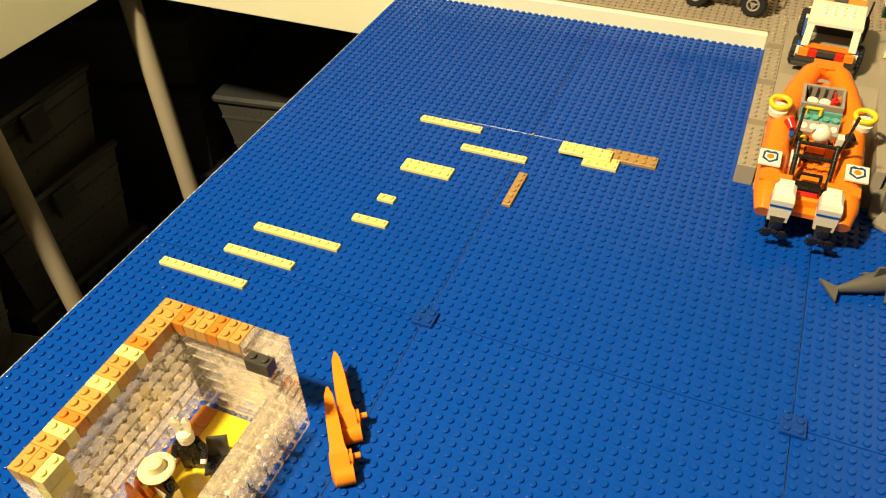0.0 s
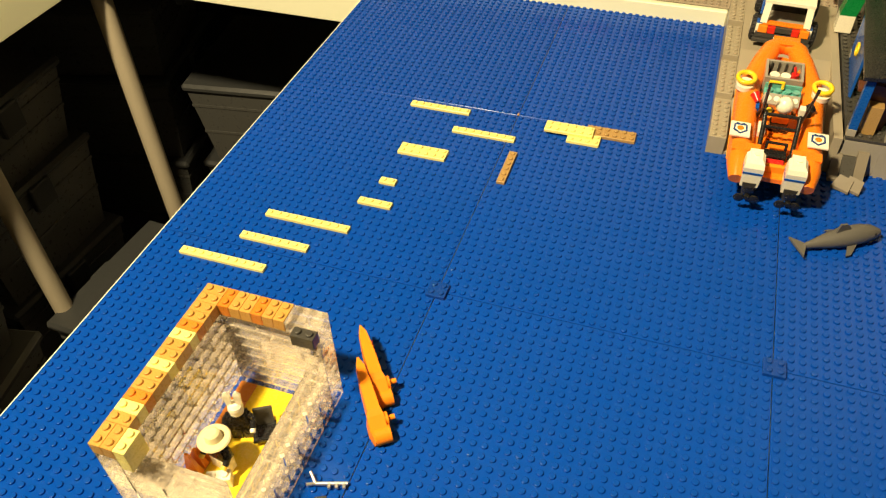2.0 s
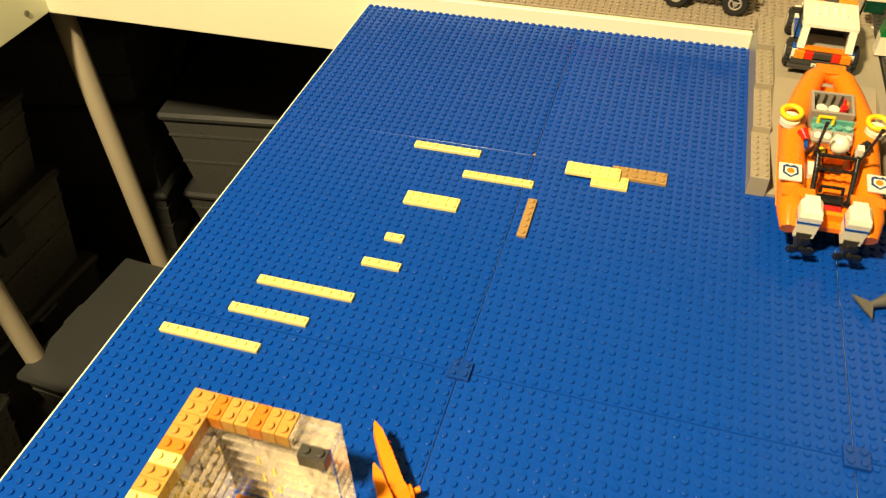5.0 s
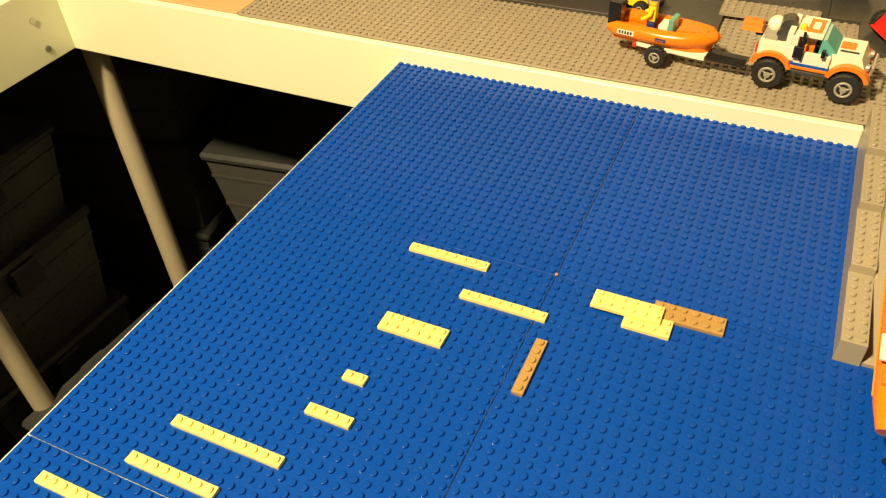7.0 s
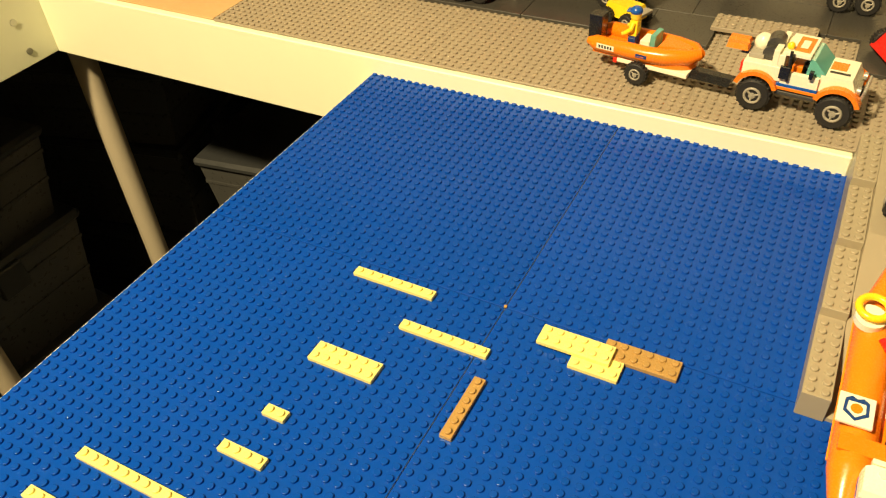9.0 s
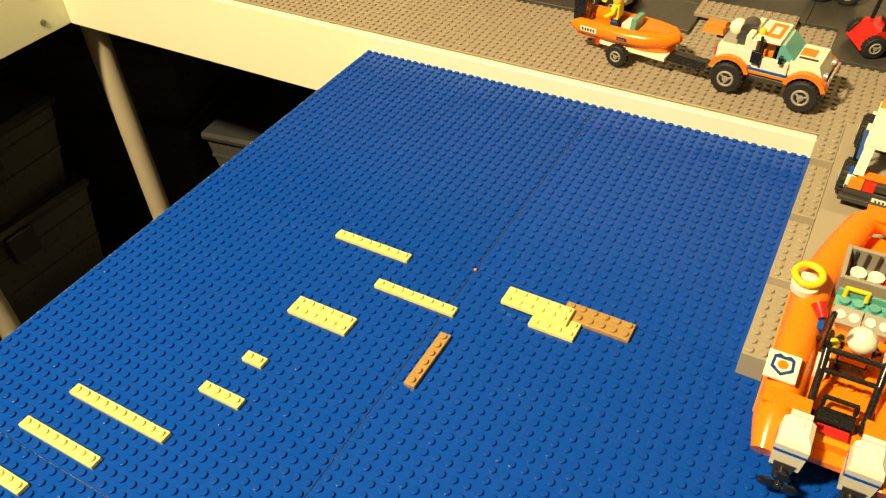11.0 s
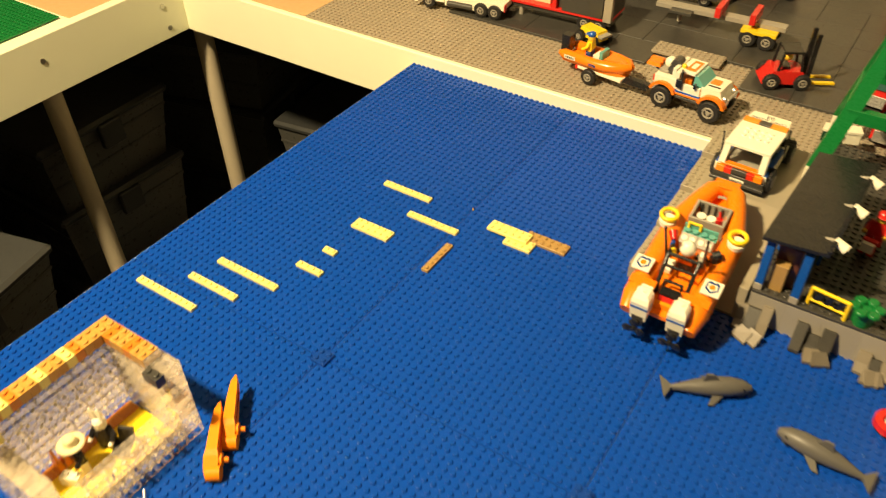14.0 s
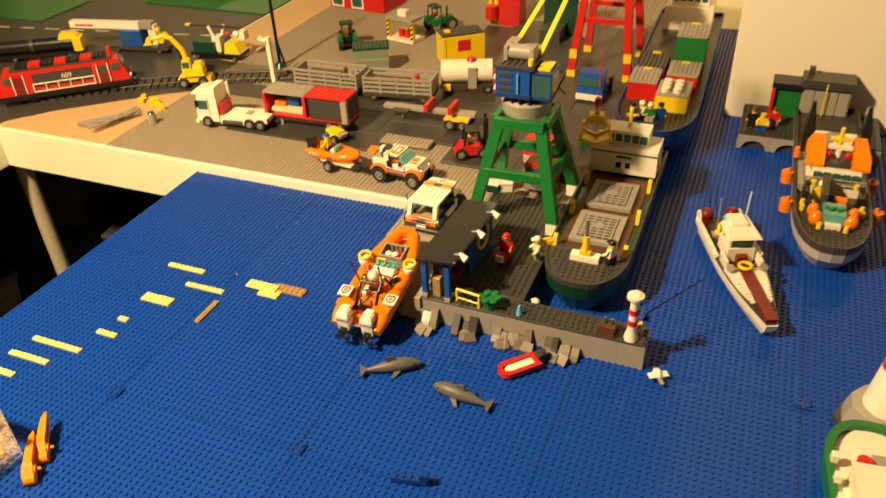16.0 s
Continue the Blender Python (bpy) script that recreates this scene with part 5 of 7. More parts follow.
figure(0.464, 0.560, DZ, 200, DKGREY, BLACK, BLACK, "toy sailor in black at the bow rail")

# ---- red gantry crane ----
ga = thing("gantry_crane", 0.348, 0.905, GROUND + 0.0034, 0, "tall red gantry crane with yellow feet", "crane")
for sx in (-1, 1):
    for sy in (-1, 1):
        fx, fy, tx = sx * 7.3, sy * 9.5, sx * 4.6
        part("leg", Build().loft([[(fx + a * 0.95, fy + c * 0.95, 1.9) for a, c in ((-1, -1), (1, -1), (1, 1), (-1, 1))], [(tx + a * 0.95, sy * 5 + c * 0.95, 30) for a, c in ((-1, -1), (1, -1), (1, 1), (-1, 1))]]), RED, ga, "red leg")
        part("foot", Build().box(fx - 1.1, fy - 1.1, 0, fx + 1.1, fy + 1.1, 1.9), YELLOW, ga, "yellow foot")
        part("hazard_plate", Build().box(fx * 0.96 - 1.0, fy * 0.97 - 1.06, 5, fx * 0.96 + 1.0, fy * 0.97 - 0.99, 7.5), YELLOW, ga, "black and yellow hazard plate")
for z in (14, 20, 28):
    q = 7.3 - 2.7 * z / 30
    part("tie_beam", Build().box(-q, -9.5 + z * 0.15 - 0.6, z, q, -9.5 + z * 0.15 + 0.6, z + 1.2), RED, ga)
    part("tie_beam", Build().box(-q, 9.5 - z * 0.15 - 0.6, z, q, 9.5 - z * 0.15 + 0.6, z + 1.2), RED, ga)
part("girder", Build().box(-6, -14, 30.01, 6, 14, 32.0), RED, ga)

# ---- fishing boat ----
def sharp_outline(L, W, bow, tip, stern=0.0):
    """Plan outline with a long sharp bow that ends in a narrow blunt tip."""
    right = [(W / 2 - stern, 0), (W / 2, 3.0), (W / 2, L - bow)]
    right += [(tip + (W / 2 - tip) * (1 - t ** 1.7), L - bow + bow * t) for t in (0.15, 0.3, 0.45, 0.6, 0.75, 0.9, 1.0)]
    return right + [(-x, y) for x, y in right[::-1]]


fb = thing("fishing_boat", 0.634, 0.343, 0.0018, -158.5, "white fishing boat with dark red decks", "boat")
L, W, D = 31.5, 8.0, 2.9
fo = sharp_outline(L, W, 18, 0.9, 0.5)
part("hull", Build().loft([[(x * 0.72, y * 0.95 + 0.2, 0.4) for x, y in fo], [(x * 0.93, y * 0.985 + 0.1, D * 0.55) for x, y in fo], [(x, y, D) for x, y in fo]]), WHITE, fb, "white hull")
part("keel", Build().prism([(x * 0.68, y * 0.94 + 0.2) for x, y in fo], 0.0, 0.39), GREY, fb, "grey waterline band")
part("deck", deck_studs(Build().prism([(x * 0.93, y * 0.985 + 0.2) for x, y in fo], D + 0.01, D + 0.25), L, W * 0.8, D + 0.25, 16, -4, 4, 4, 28, 0.5), DKGREY, fb, "dark grey studded deck")
for sx in (-1, 1):
    part("gunwale", Build().loft([[(sx * x, y, z) for x, z in ((W / 2 - 0.45, D + 0.02), (W / 2, D + 0.02), (W / 2, D + 1.0), (W / 2 - 0.45, D + 1.0))] for y in (1.0, 13.4)]), WHITE, fb, "white gunwale")
    for k in range(5):
        part("stanchion", Build().box(sx * 3.75 - 0.2, 3.2 + 2.6 * k, D + 1.01, sx * 3.75 + 0.2, 3.6 + 2.6 * k, D + 1.5), WHITE, fb)
    part("hand_rail", Build().tube([(sx * 3.75, 2.4, D + 1.6), (sx * 3.75, 14.6, D + 1.6)], 0.15), WHITE, fb, "white hand rail")
    part("wing_plate", Build().prism([(sx * 1.05, 17.0), (sx * 3.3, 17.0), (sx * 2.7, 22.0), (sx * 1.5, 26.4), (sx * 1.05, 26.4)], D + 0.26, D + 0.75), WHITE, fb, "white foredeck wing")
    for k in range(6):
        part("wing_step", Build().box(sx * (2.35 - 0.17 * k) - 0.3, 21.2 + 0.85 * k, D + 0.76, sx * (2.35 - 0.17 * k) + 0.3, 21.8 + 0.85 * k, D + 1.0), WHITE, fb)
    part("stern_drum", Build().ball((sx * 2.3, 1.6, D + 2.2), 1.25, 14, sy=1.1, sz=0.8).box(sx * 2.3 - 1.1, 0.6, D + 0.26, sx * 2.3 + 1.1, 2.6, D + 1.7), DKRED, fb, "dark red stern drum")
    part("drum_cheek", Build().cyl((sx * 3.5, 1.6, D + 1.6), (sx * 3.75, 1.6, D + 1.6), 1.2, n=16), WHITE, fb, "white round cheek")
    part("flood_lamp", Build().cyl((sx * 2.6, 17.4, D + 0.8), (sx * 2.8, 18.3, D + 1.7), 0.45, 0.7, n=14), GREY, fb, "round grey lamp")
    part("side_bulwark", Build().box(sx * 2.9 - 0.25, 13.5, D + 0.26, sx * 2.9 + 0.25, 17.0, D + 2.0), WHITE, fb)
part("red_deck", Build().box(-0.98, 15.8, D + 0.76, 0.98, 31.2, D + 1.1), DKRED, fb, "dark red deck strip")
part("bow_block", Build().box(-0.9, 28.8, D + 0.26, 0.9, 31.0, D + 0.75), DKRED, fb)
part("cabin", Build().box(-2.3, 9.4, D + 0.26, 2.3, 14.6, D + 3.0), WHITE, fb, "white cabin")
part("stair", Build().box(-0.9, 14.61, D + 0.26, 0.9, 15.7, D + 2.0), DKRED, fb, "dark red step")
for px in (-2.0, 2.0):
    for py in (10.25, 14.15):
        part("window_post", Build().box(px - 0.2, py - 0.25, D + 3.01, px + 0.2, py + 0.25, D + 5.2), WHITE, fb)
part("windscreen", Build().box(-1.78, 14.0, D + 3.01, 1.78, 14.25, D + 5.1), TINT, fb, "tinted windscreen")
part("roof", Build().loft([[(-2.6, 9.6, D + 5.22), (2.6, 9.6, D + 5.22), (2.9, 15.4, D + 5.22), (-2.9, 15.4, D + 5.22)], [(-2.3, 9.9, D + 5.8), (2.3, 9.9, D + 5.8), (2.6, 15.0, D + 5.6), (-2.6, 15.0, D + 5.6)]]), WHITE, fb, "white overhanging roof")
part("roof_step", Build().box(-1.4, 8.4, D + 5.0, 1.4, 12.0, D + 6.3), WHITE, fb)
part("radar_box", Build().box(-2.6, 8.0, D + 3.01, -1.2, 9.3, D + 5.4), WHITE, fb, "white radar box")
part("life_ring", Build().ring((0.0, 17.4, D + 1.45), 1.0, 0.32, "z", 24, 10), YELLOW, fb, "yellow life ring")
part("aft_crate", Build().box(-2.4, 3.6, D + 0.26, 0.6, 5.6, D + 1.2).box(-1.0, 5.8, D + 0.26, 2.4, 7.4, D + 1.0), GREY, fb, "grey fish crate")
part("net", Build().ball((1.0, 6.8, D + 1.3), 1.2, 12, sz=0.5), YELLOW, fb, "yellow net bundle")
part("aerial", Build().cyl((-2.3, 7.6, D + 1.0), (-2.9, 6.8, D + 9.6), 0.13), WHITE, fb, "thin white aerial")
part("aerial", Build().cyl((1.2, 4.8, D + 1.0), (1.1, 4.2, D + 6.8), 0.13), SILVER, fb, "thin grey aerial")
part("rod", Build().tube([(1.4, 2.0, D + 0.6), (1.9, 0.5, D + 5.0), (1.2, -2.2, D + 6.0)], 0.1).tube([(0.4, 2.0, D + 0.6), (0.6, 0.2, D + 5.4), (0.2, -1.0, D + 6.0)], 0.1), BLACK, fb, "thin black rods")
figure(0.650, 0.291, 0.0018 + (2.9 + 0.26) * U, 200, YELLOW, BLUE, LBLUE, "toy fisherman in yellow on the aft deck")

# ---- grey and orange rescue ship ----
cs = thing("rescue_ship", 0.783, 0.748, 0.0018, 181, "grey rescue ship with orange cabins and floats", "ship")
L, W, D = 60, 13.2, 5.0
part("hull", hull(L, W, D, 14, 0.78), PALEGREY, cs, "pale grey hull")
part("bulwark", bulwark(L, W, D, D + 1.4, 14, 0.5), DKGREY, cs, "dark grey bulwark")
part("deck", deck_studs(Build().prism([(x * 0.93, y * 0.985 + 0.4) for x, y in hull_outline(L, W, 14)], D + 0.02, D + 0.4), L, W, D + 0.4, 14, -6, 6, 44, 58), DKGREY, cs, "dark grey studded deck")
part("superstructure", Build().box(-4.8, 18, D + 0.42, 4.8, 40, D + 3.4), WHITE, cs, "white deckhouse")
wh = part("wheelhouse", Build().loft([[(-4.4, 30, D + 3.42), (4.4, 30, D + 3.42), (4.4, 40.4, D + 3.42), (-4.4, 40.4, D + 3.42)], [(-4.2, 30.5, D + 5.6), (4.2, 30.5, D + 5.6), (4.2, 39.6, D + 5.6), (-4.2, 39.6, D + 5.6)]]), WHITE, cs)
for k in range(5):
    part("window", Build().box(-4.0 + 1.64 * k, 40.1, D + 3.8, -2.7 + 1.64 * k, 40.5, D + 5.2), TINT, wh, "tinted window")
part("bridge_rail", Build().tube([(-5.0, 41.0, D + 3.0), (-5.0, 41.2, D + 4.4), (5.0, 41.2, D + 4.4), (5.0, 41.0, D + 3.0)], 0.18).tube([(-5.0, 41.2, D + 3.7), (5.0, 41.2, D + 3.7)], 0.14), SILVER, cs, "pale grey bridge rail")
part("bridge_roof", Build().box(-2.3, 30.6, D + 5.61, 2.3, 38.8, D + 6.4), DKGREY, cs, "dark grey bridge roof")
for sx in (-1, 1):
    part("orange_cabin", Build().loft([[(sx * 3.9 + a * 1.55, 35.6 + c * 3.6, D + 5.62) for a, c in ((-1, -1), (1, -1), (1, 1), (-1, 1))], [(sx * 3.9 + a * 1.55, 35.0 + c * 3.2, D + 7.4) for a, c in ((-1, -1), (1, -1), (1, 1), (-1, 1))], [(sx * 3.6 + a * 1.1, 34.0 + c * 2.2, D + 9.0) for a, c in ((-1, -1), (1, -1), (1, 1), (-1, 1))]]), RORANGE, cs, "orange angled shelter")
    part("shelter_band", Build().box(sx * 3.9 - 1.6, 38.2, D + 5.62, sx * 3.9 + 1.6, 39.3, D + 6.2), RORANGE, cs)
    part("funnel", Build().loft([[(sx * 5.0 + a * 1.1, 27 + c * 2.0, D + 3.42) for a, c in ((-1, -1), (1, -1), (1, 1), (-1, 1))], [(sx * 5.0 + a * 0.9, 26.2 + c * 1.6, D + 8.0) for a, c in ((-1, -1), (1, -1), (1, 1), (-1, 1))], [(sx * 5.0 + a * 0.25, 24.6 + c * 0.5, D + 12.4) for a, c in ((-1, -1), (1, -1), (1, 1), (-1, 1))]]), BLACK, cs, "black raked funnel")
    for y in (33, 44.5):
        part("fender", Build().cyl((sx * 7.6, y, D - 1.6), (sx * 7.6, y, D + 0.8), 1.1, 1.2, n=8).cyl((sx * 7.6, y, D + 0.8), (sx * 7.4, y, D + 1.5), 0.5, 0.3, n=8), ORANGE, cs, "orange fender float")
    part("life_jacket", Build().box(sx * 6.4 - 0.6, 27.6, D + 1.5, sx * 6.4 + 0.6, 28.9, D + 4.0, b=0.3), ORANGE, cs, "orange life jacket on the rail")
    part("buoy", Build().ball((sx * 2.9, 51.0, D + 1.5), 1.25, 14, sz=1.15), ORANGE, cs, "round orange buoy")
    part("float", Build().ball((sx * 3.3, 48.6, D + 1.7), 1.1, 12, sz=1.3), ORANGE, cs, "orange float")
    for y in (45.0, 47.0, 52.6):
        part("bollard", Build().cyl((sx * (5.0 if y < 50 else 2.2), y, D + 0.42), (sx * (5.0 if y < 50 else 2.2), y, D + 1.1), 0.5, n=12).ball((sx * (5.0 if y < 50 else 2.2), y, D + 1.3), 0.5, 8), YELLOW, cs, "yellow bollard")
    part("davit", Build().box(sx * 4.6 - 0.45, 41.8, D + 0.42, sx * 4.6 + 0.45, 43.2, D + 4.0).box(sx * 4.6 - 0.4, 43.21, D + 3.0, sx * 4.6 + 0.4, 46.0, D + 3.8), BLACK, cs, "black davit")
    part("side_locker", Build().box(sx * 5.5 - 0.5, 30.0, D + 0.42, sx * 5.5 + 0.5, 40.0, D + 2.0), GREY, cs)
    part("yellow_lamp", Build().cyl((sx * 3.6, 41.9, D + 3.42), (sx * 3.6, 41.9, D + 4.2), 0.5), YELLOW, cs, "yellow lamp")
tank = part("console", Build().box(-1.9, 47.2, D + 0.42, 1.9, 51.4, D + 2.9), AQUA, cs, "clear aqua tank")
for k in range(5):
    part("plants", Build().ball((-1.2 + 0.6 * k, 49.4 + 0.5 * (k % 2), D + 3.1), 0.55, 8, sz=0.6), GREEN, cs, "green weed")
part("tank_step", Build().box(-1.3, 51.41, D + 0.42, 1.3, 52.6, D + 1.3), WHITE, cs, "white step")
part("mast", Build().cyl((0, 34, D + 6.4), (0, 34, D + 11.6), 0.55, 0.4).box(-1.8, 33.6, D + 9.0, 1.8, 34.4, D + 9.7).box(-0.5, 31.0, D + 8.0, 0.5, 33.6, D + 8.8), YELLOW, cs, "yellow mast")
part("radar_bar", Build().box(-2.2, 35.0, D + 8.0, 2.2, 36.0, D + 8.6).cyl((0, 35.5, D + 6.4), (0, 35.5, D + 8.0), 0.6), WHITE, cs, "white radar bar")
part("search_lamp", Build().ball((1.6, 36.6, D + 7.2), 0.7, 10).ball((-1.6, 36.6, D + 7.2), 0.7, 10), RED, cs, "red lamps")
part("crane_arm", Build().loft([[(1.0, 41.5, D + 4.2), (2.4, 41.5, D + 4.2), (2.4, 41.5, D + 5.4), (1.0, 41.5, D + 5.4)], [(1.3, 47.4, D + 2.6), (2.4, 47.4, D + 2.6), (2.4, 47.4, D + 4.4), (1.3, 47.4, D + 4.4)]]).cyl((1.7, 42.4, D + 0.42), (1.7, 42.4, D + 4.2), 0.9), DKGREY, cs, "dark grey deck crane")
part("winch", Build().box(-2.0, 43.6, D + 0.42, -0.2, 45.6, D + 2.0).cyl((-2.2, 44.6, D + 2.2), (0.0, 44.6, D + 2.2), 0.7), ORANGE, cs, "orange winch")
figure(0.771, 0.404, (5.0 + 0.42) * U, 180, YELLOW, YELLOW, WHITE, "toy crewman in yellow on the deck")

# ---- arched jetty with hut ----
je = thing("arched_jetty", 0.642, 0.640, 0.0, 0, "grey arched jetty along the wall", "jetty", kind="structure")
b = Build()
for k in range(4):
    x0 = 7.2 * k
    pts = [(x0, 0), (x0 + 1.0, 0)] + [(x0 + 3.6 - 2.6 * math.cos(math.pi * q / 8), 2.2 * math.sin(math.pi * q / 8)) for q in range(1, 8)] + [(x0 + 6.2, 0), (x0 + 7.2, 0), (x0 + 7.2, 3.4), (x0, 3.4)]
    part("arch", Build().prism(pts, 0, 1.0, "y"), GREY, je)
part("core", Build().box(0, 1.02, 0, 28.8, 16.4, 3.4), DKGREY, je)
part("deck", Build().box(0, 0, 3.41, 28.8, 16.4, 3.8).studs(0, 0, 28, 16, 3.8, n=8), DKGREY, je, "dark grey studded deck")
hu = thing("jetty_hut", 0.735, 0.728, 3.82 * U, 0, "grey hut with green door and dark roof", "hut")
part("wall", Build().box(0, 0, 0, 10, 4.5, 8.0), GREY, hu, "light grey panelled wall")
for k in range(4):
    part("panel", Build().box(0.5 + 2.4 * k, -0.25, 0.3, 2.5 + 2.4 * k, -0.01, 7.4), GREY, hu)
part("roof", Build().box(-0.4, -1.2, 8.01, 10.4, 5, 9.8), DKGREY, hu, "dark grey roof")
part("door_bay", Build().box(-6, 0.5, 0, -0.02, 4.5, 7.0), GREEN, hu, "green door bay")
part("bay_roof", Build().box(-6.4, -0.6, 7.01, -0.02, 5, 8.2), BLACK, hu, "black corrugated roof")
part("bay_post", Build().box(-6.3, -0.6, 0, -5.6, 0.2, 7.0), RED, hu, "red post")
part("chimney", Build().box(0.6, 2.0, 9.81, 1.8, 3.4, 11.6), DKGREY, hu)
part("yellow_strap", Build().box(4.6, -1.32, 1.0, 4.9, -1.21, 9.4), YELLOW, hu, "yellow strap")
figure(0.662, 0.672, 3.82 * U, 170, BLACK, BLACK, BROWN, "toy guitarist in black on the jetty")
figure(0.678, 0.656, 3.82 * U, 190, YELLOW, BLUE, None, "toy singer in yellow on the jetty")
figure(0.697, 0.684, 3.82 * U, 180, RED, GREY, BROWN, "toy drummer in red on the jetty")

# ---- large lighthouse and green boat at the shore ----
bl = thing("large_lighthouse", 0.846, -0.004, 0.0, 0, "white lighthouse with red bands on dark rocks", "lighthouse")
part("rock_base", Build().loft([[(5.4 * math.cos(a) * s, 5.0 * math.sin(a) * s, z) for a in [math.pi / 5 * k + 0.3 for k in range(10)]] for z, s in ((0, 1.0), (2.4, 0.95), (4.6, 0.85), (4.8, 0.8))]), GREY, bl, "grey rock base")
part("rock_skirt", Build().loft([[(6.0 * math.cos(a), 5.6 * math.sin(a), z) for a in [math.pi / 4 * k for k in range(8)]] for z in (0, 1.3)]), DKGREY, bl, "dark rock skirt")
z0, r0 = 4.82, 3.2
for k, m in enumerate((WHITE, WHITE, RED, WHITE, RED, WHITE)):
    h = (3.5, 3.0, 1.1, 1.2, 1.1, 4.0)[k]
    part("tower_ring", Build().cyl((0, 0, z0), (0, 0, z0 + h - 0.01), r0, r0 - 0.12 * h, n=28), m, bl, "red band" if m is RED else "white band")
    z0, r0 = z0 + h, r0 - 0.12 * h
part("gallery", Build().cyl((0, 0, z0), (0, 0, z0 + 0.6), 2.6, n=24), BLACK, bl, "black gallery")
gb = thing("green_boat", 0.842, -0.215, 0.0, 6, "green and white harbour boat with red lamp", "boat")
part("hull", hull(22, 12, 4.0, 8, 0.85), GREEN, gb, "green hull")
part("bulwark", bulwark(22, 12, 4.0, 5.4, 8, 1.0), GREEN, gb, "thick green gunwale")
part("deck", Build().prism([(x * 0.82, y * 0.94 + 0.5) for x, y in hull_outline(22, 12, 8)], 4.02, 4.5), WHITE, gb, "white deck")
part("cabin", Build().box(-3.6, 3, 4.51, 3.6, 12, 8.0), WHITE, gb)
for k in range(4):
    part("rail_post", Build().box(-5.4, 4 + 3.2 * k, 5.42, -4.6, 5 + 3.2 * k, 6.6), WHITE, gb)
part("red_lamp", Build().cyl((-1.6, 14.2, 4.51), (-1.6, 14.2, 6.2), 0.9, n=16), RED, gb, "round red lamp")
part("locker", Build().box(-0.5, 13.0, 4.51, 3.0, 16.0, 5.6), GREY, gb)

# ---- street table: plates and paving ----
STREET = Build().box(0.01, 0.01, -0.2, 31.99, 31.99, 0, b=0.02).mesh("baseplate")
STREET_STUDS = Build().studs(0, 0, 32, 32, 0, n=8).mesh("studs")
HALF = Build().box(0.01, 0.01, -0.2, 16.5, 31.99, 0, b=0.02).mesh("baseplate")
HALF_STUDS = Build().studs(0, 0, 16, 32, 0, n=8).mesh("studs")
for j in range(5):
    for i in range(3):
        studded("grey_baseplate", STREET, STREET_STUDS, SEAGREY, -0.4625 + 0.256 * i, 0.2590 + 0.256 * j, GROUND, "light grey studded baseplate of the street", "baseplate", "grey street plates")
    studded("grey_baseplate", HALF, HALF_STUDS, SEAGREY, 0.3058, 0.2990 + 0.256 * j, GROUND, "light grey studded baseplate of the street", "baseplate", "grey street plates")

paving = thing("street_paving", 0, 0, GROUND + 0.0006, 0, "dark grey paving plates over the street", "paving", kind="structure")
pv = {n: Build().box(0.02, 0.02, 0, n - 0.02, 7.98, 0.5, b=0.05).mesh("paving_plate") for n in (8, 16)}
prng = random.Random(8)
for r in range(12):
    y = 0.382 + 0.064 * r
    x = -0.372 + (0.03 if r == 0 else 0.0) + (0.064 if r % 2 else 0)
    while x < 0.40:
        n = prng.choice((8, 16))
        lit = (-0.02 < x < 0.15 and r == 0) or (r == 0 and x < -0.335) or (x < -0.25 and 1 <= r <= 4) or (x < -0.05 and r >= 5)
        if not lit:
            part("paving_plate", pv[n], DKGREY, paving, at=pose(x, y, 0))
        x += n * U
solid("grey_plate", Build().brick(-6, -2, 0, 12, 4, 0.5), SEAGREY, 0.085, 0.432, GROUND + 0.0046, 0, "light grey studded plate on the paving", "plate")
sand = thing("sand_ground", 0, 0, GROUND, 0, "flat sand-coloured ground plates", "ground", kind="structure")
part("sand_plate", Build().box(-93.0, 32.6, -0.22, -58.0, 66, -0.01), SAND, sand)
dark = thing("rail_ground", 0, 0, GROUND, 0, "dark grey ground plates under the railway", "ground", kind="structure")
part("dark_plate", Build().prism([(-97, 30), (-85, 44), (-66, 60), (-43.5, 75.5), (-43.5, 87), (-75, 87.5), (-160, 87.5), (-160, 36)], -0.2, 0.06), DKGREY, dark)
part("sand_plate", Build().box(-74.0, 88, -0.22, -58.0, 170, 0.02), SAND, sand)
trk = thing("railway_bed", 0, 0, GROUND, 0, "dark grey railway bed with sleepers and rails", "railway", kind="structure")


def track_point(t):
    return Vector((-0.99 + 0.90 * t, 0.20 + 0.46 * math.sin(min(1, t * 1.02) * math.pi / 2) ** 0.9 + 0.02 * t, 0)) / U


NT = 60
for k in range(NT):
    p, q = track_point(k / NT), track_point((k + 1) / NT)
    d2 = (q - p).normalized()
    nrm2 = Vector((-d2.y, d2.x, 0))
    if p.x < -96:
        continue
    part("sleeper", Build().loft([[p - nrm2 * 4.2, p + nrm2 * 4.2, p + nrm2 * 4.2 + d2 * 1.2, p - nrm2 * 4.2 + d2 * 1.2], [p - nrm2 * 4.2 + Vector((0, 0, 0.6)), p + nrm2 * 4.2 + Vector((0, 0, 0.6)), p + nrm2 * 4.2 + d2 * 1.2 + Vector((0, 0, 0.6)), p - nrm2 * 4.2 + d2 * 1.2 + Vector((0, 0, 0.6))]]), DKGREY, trk)
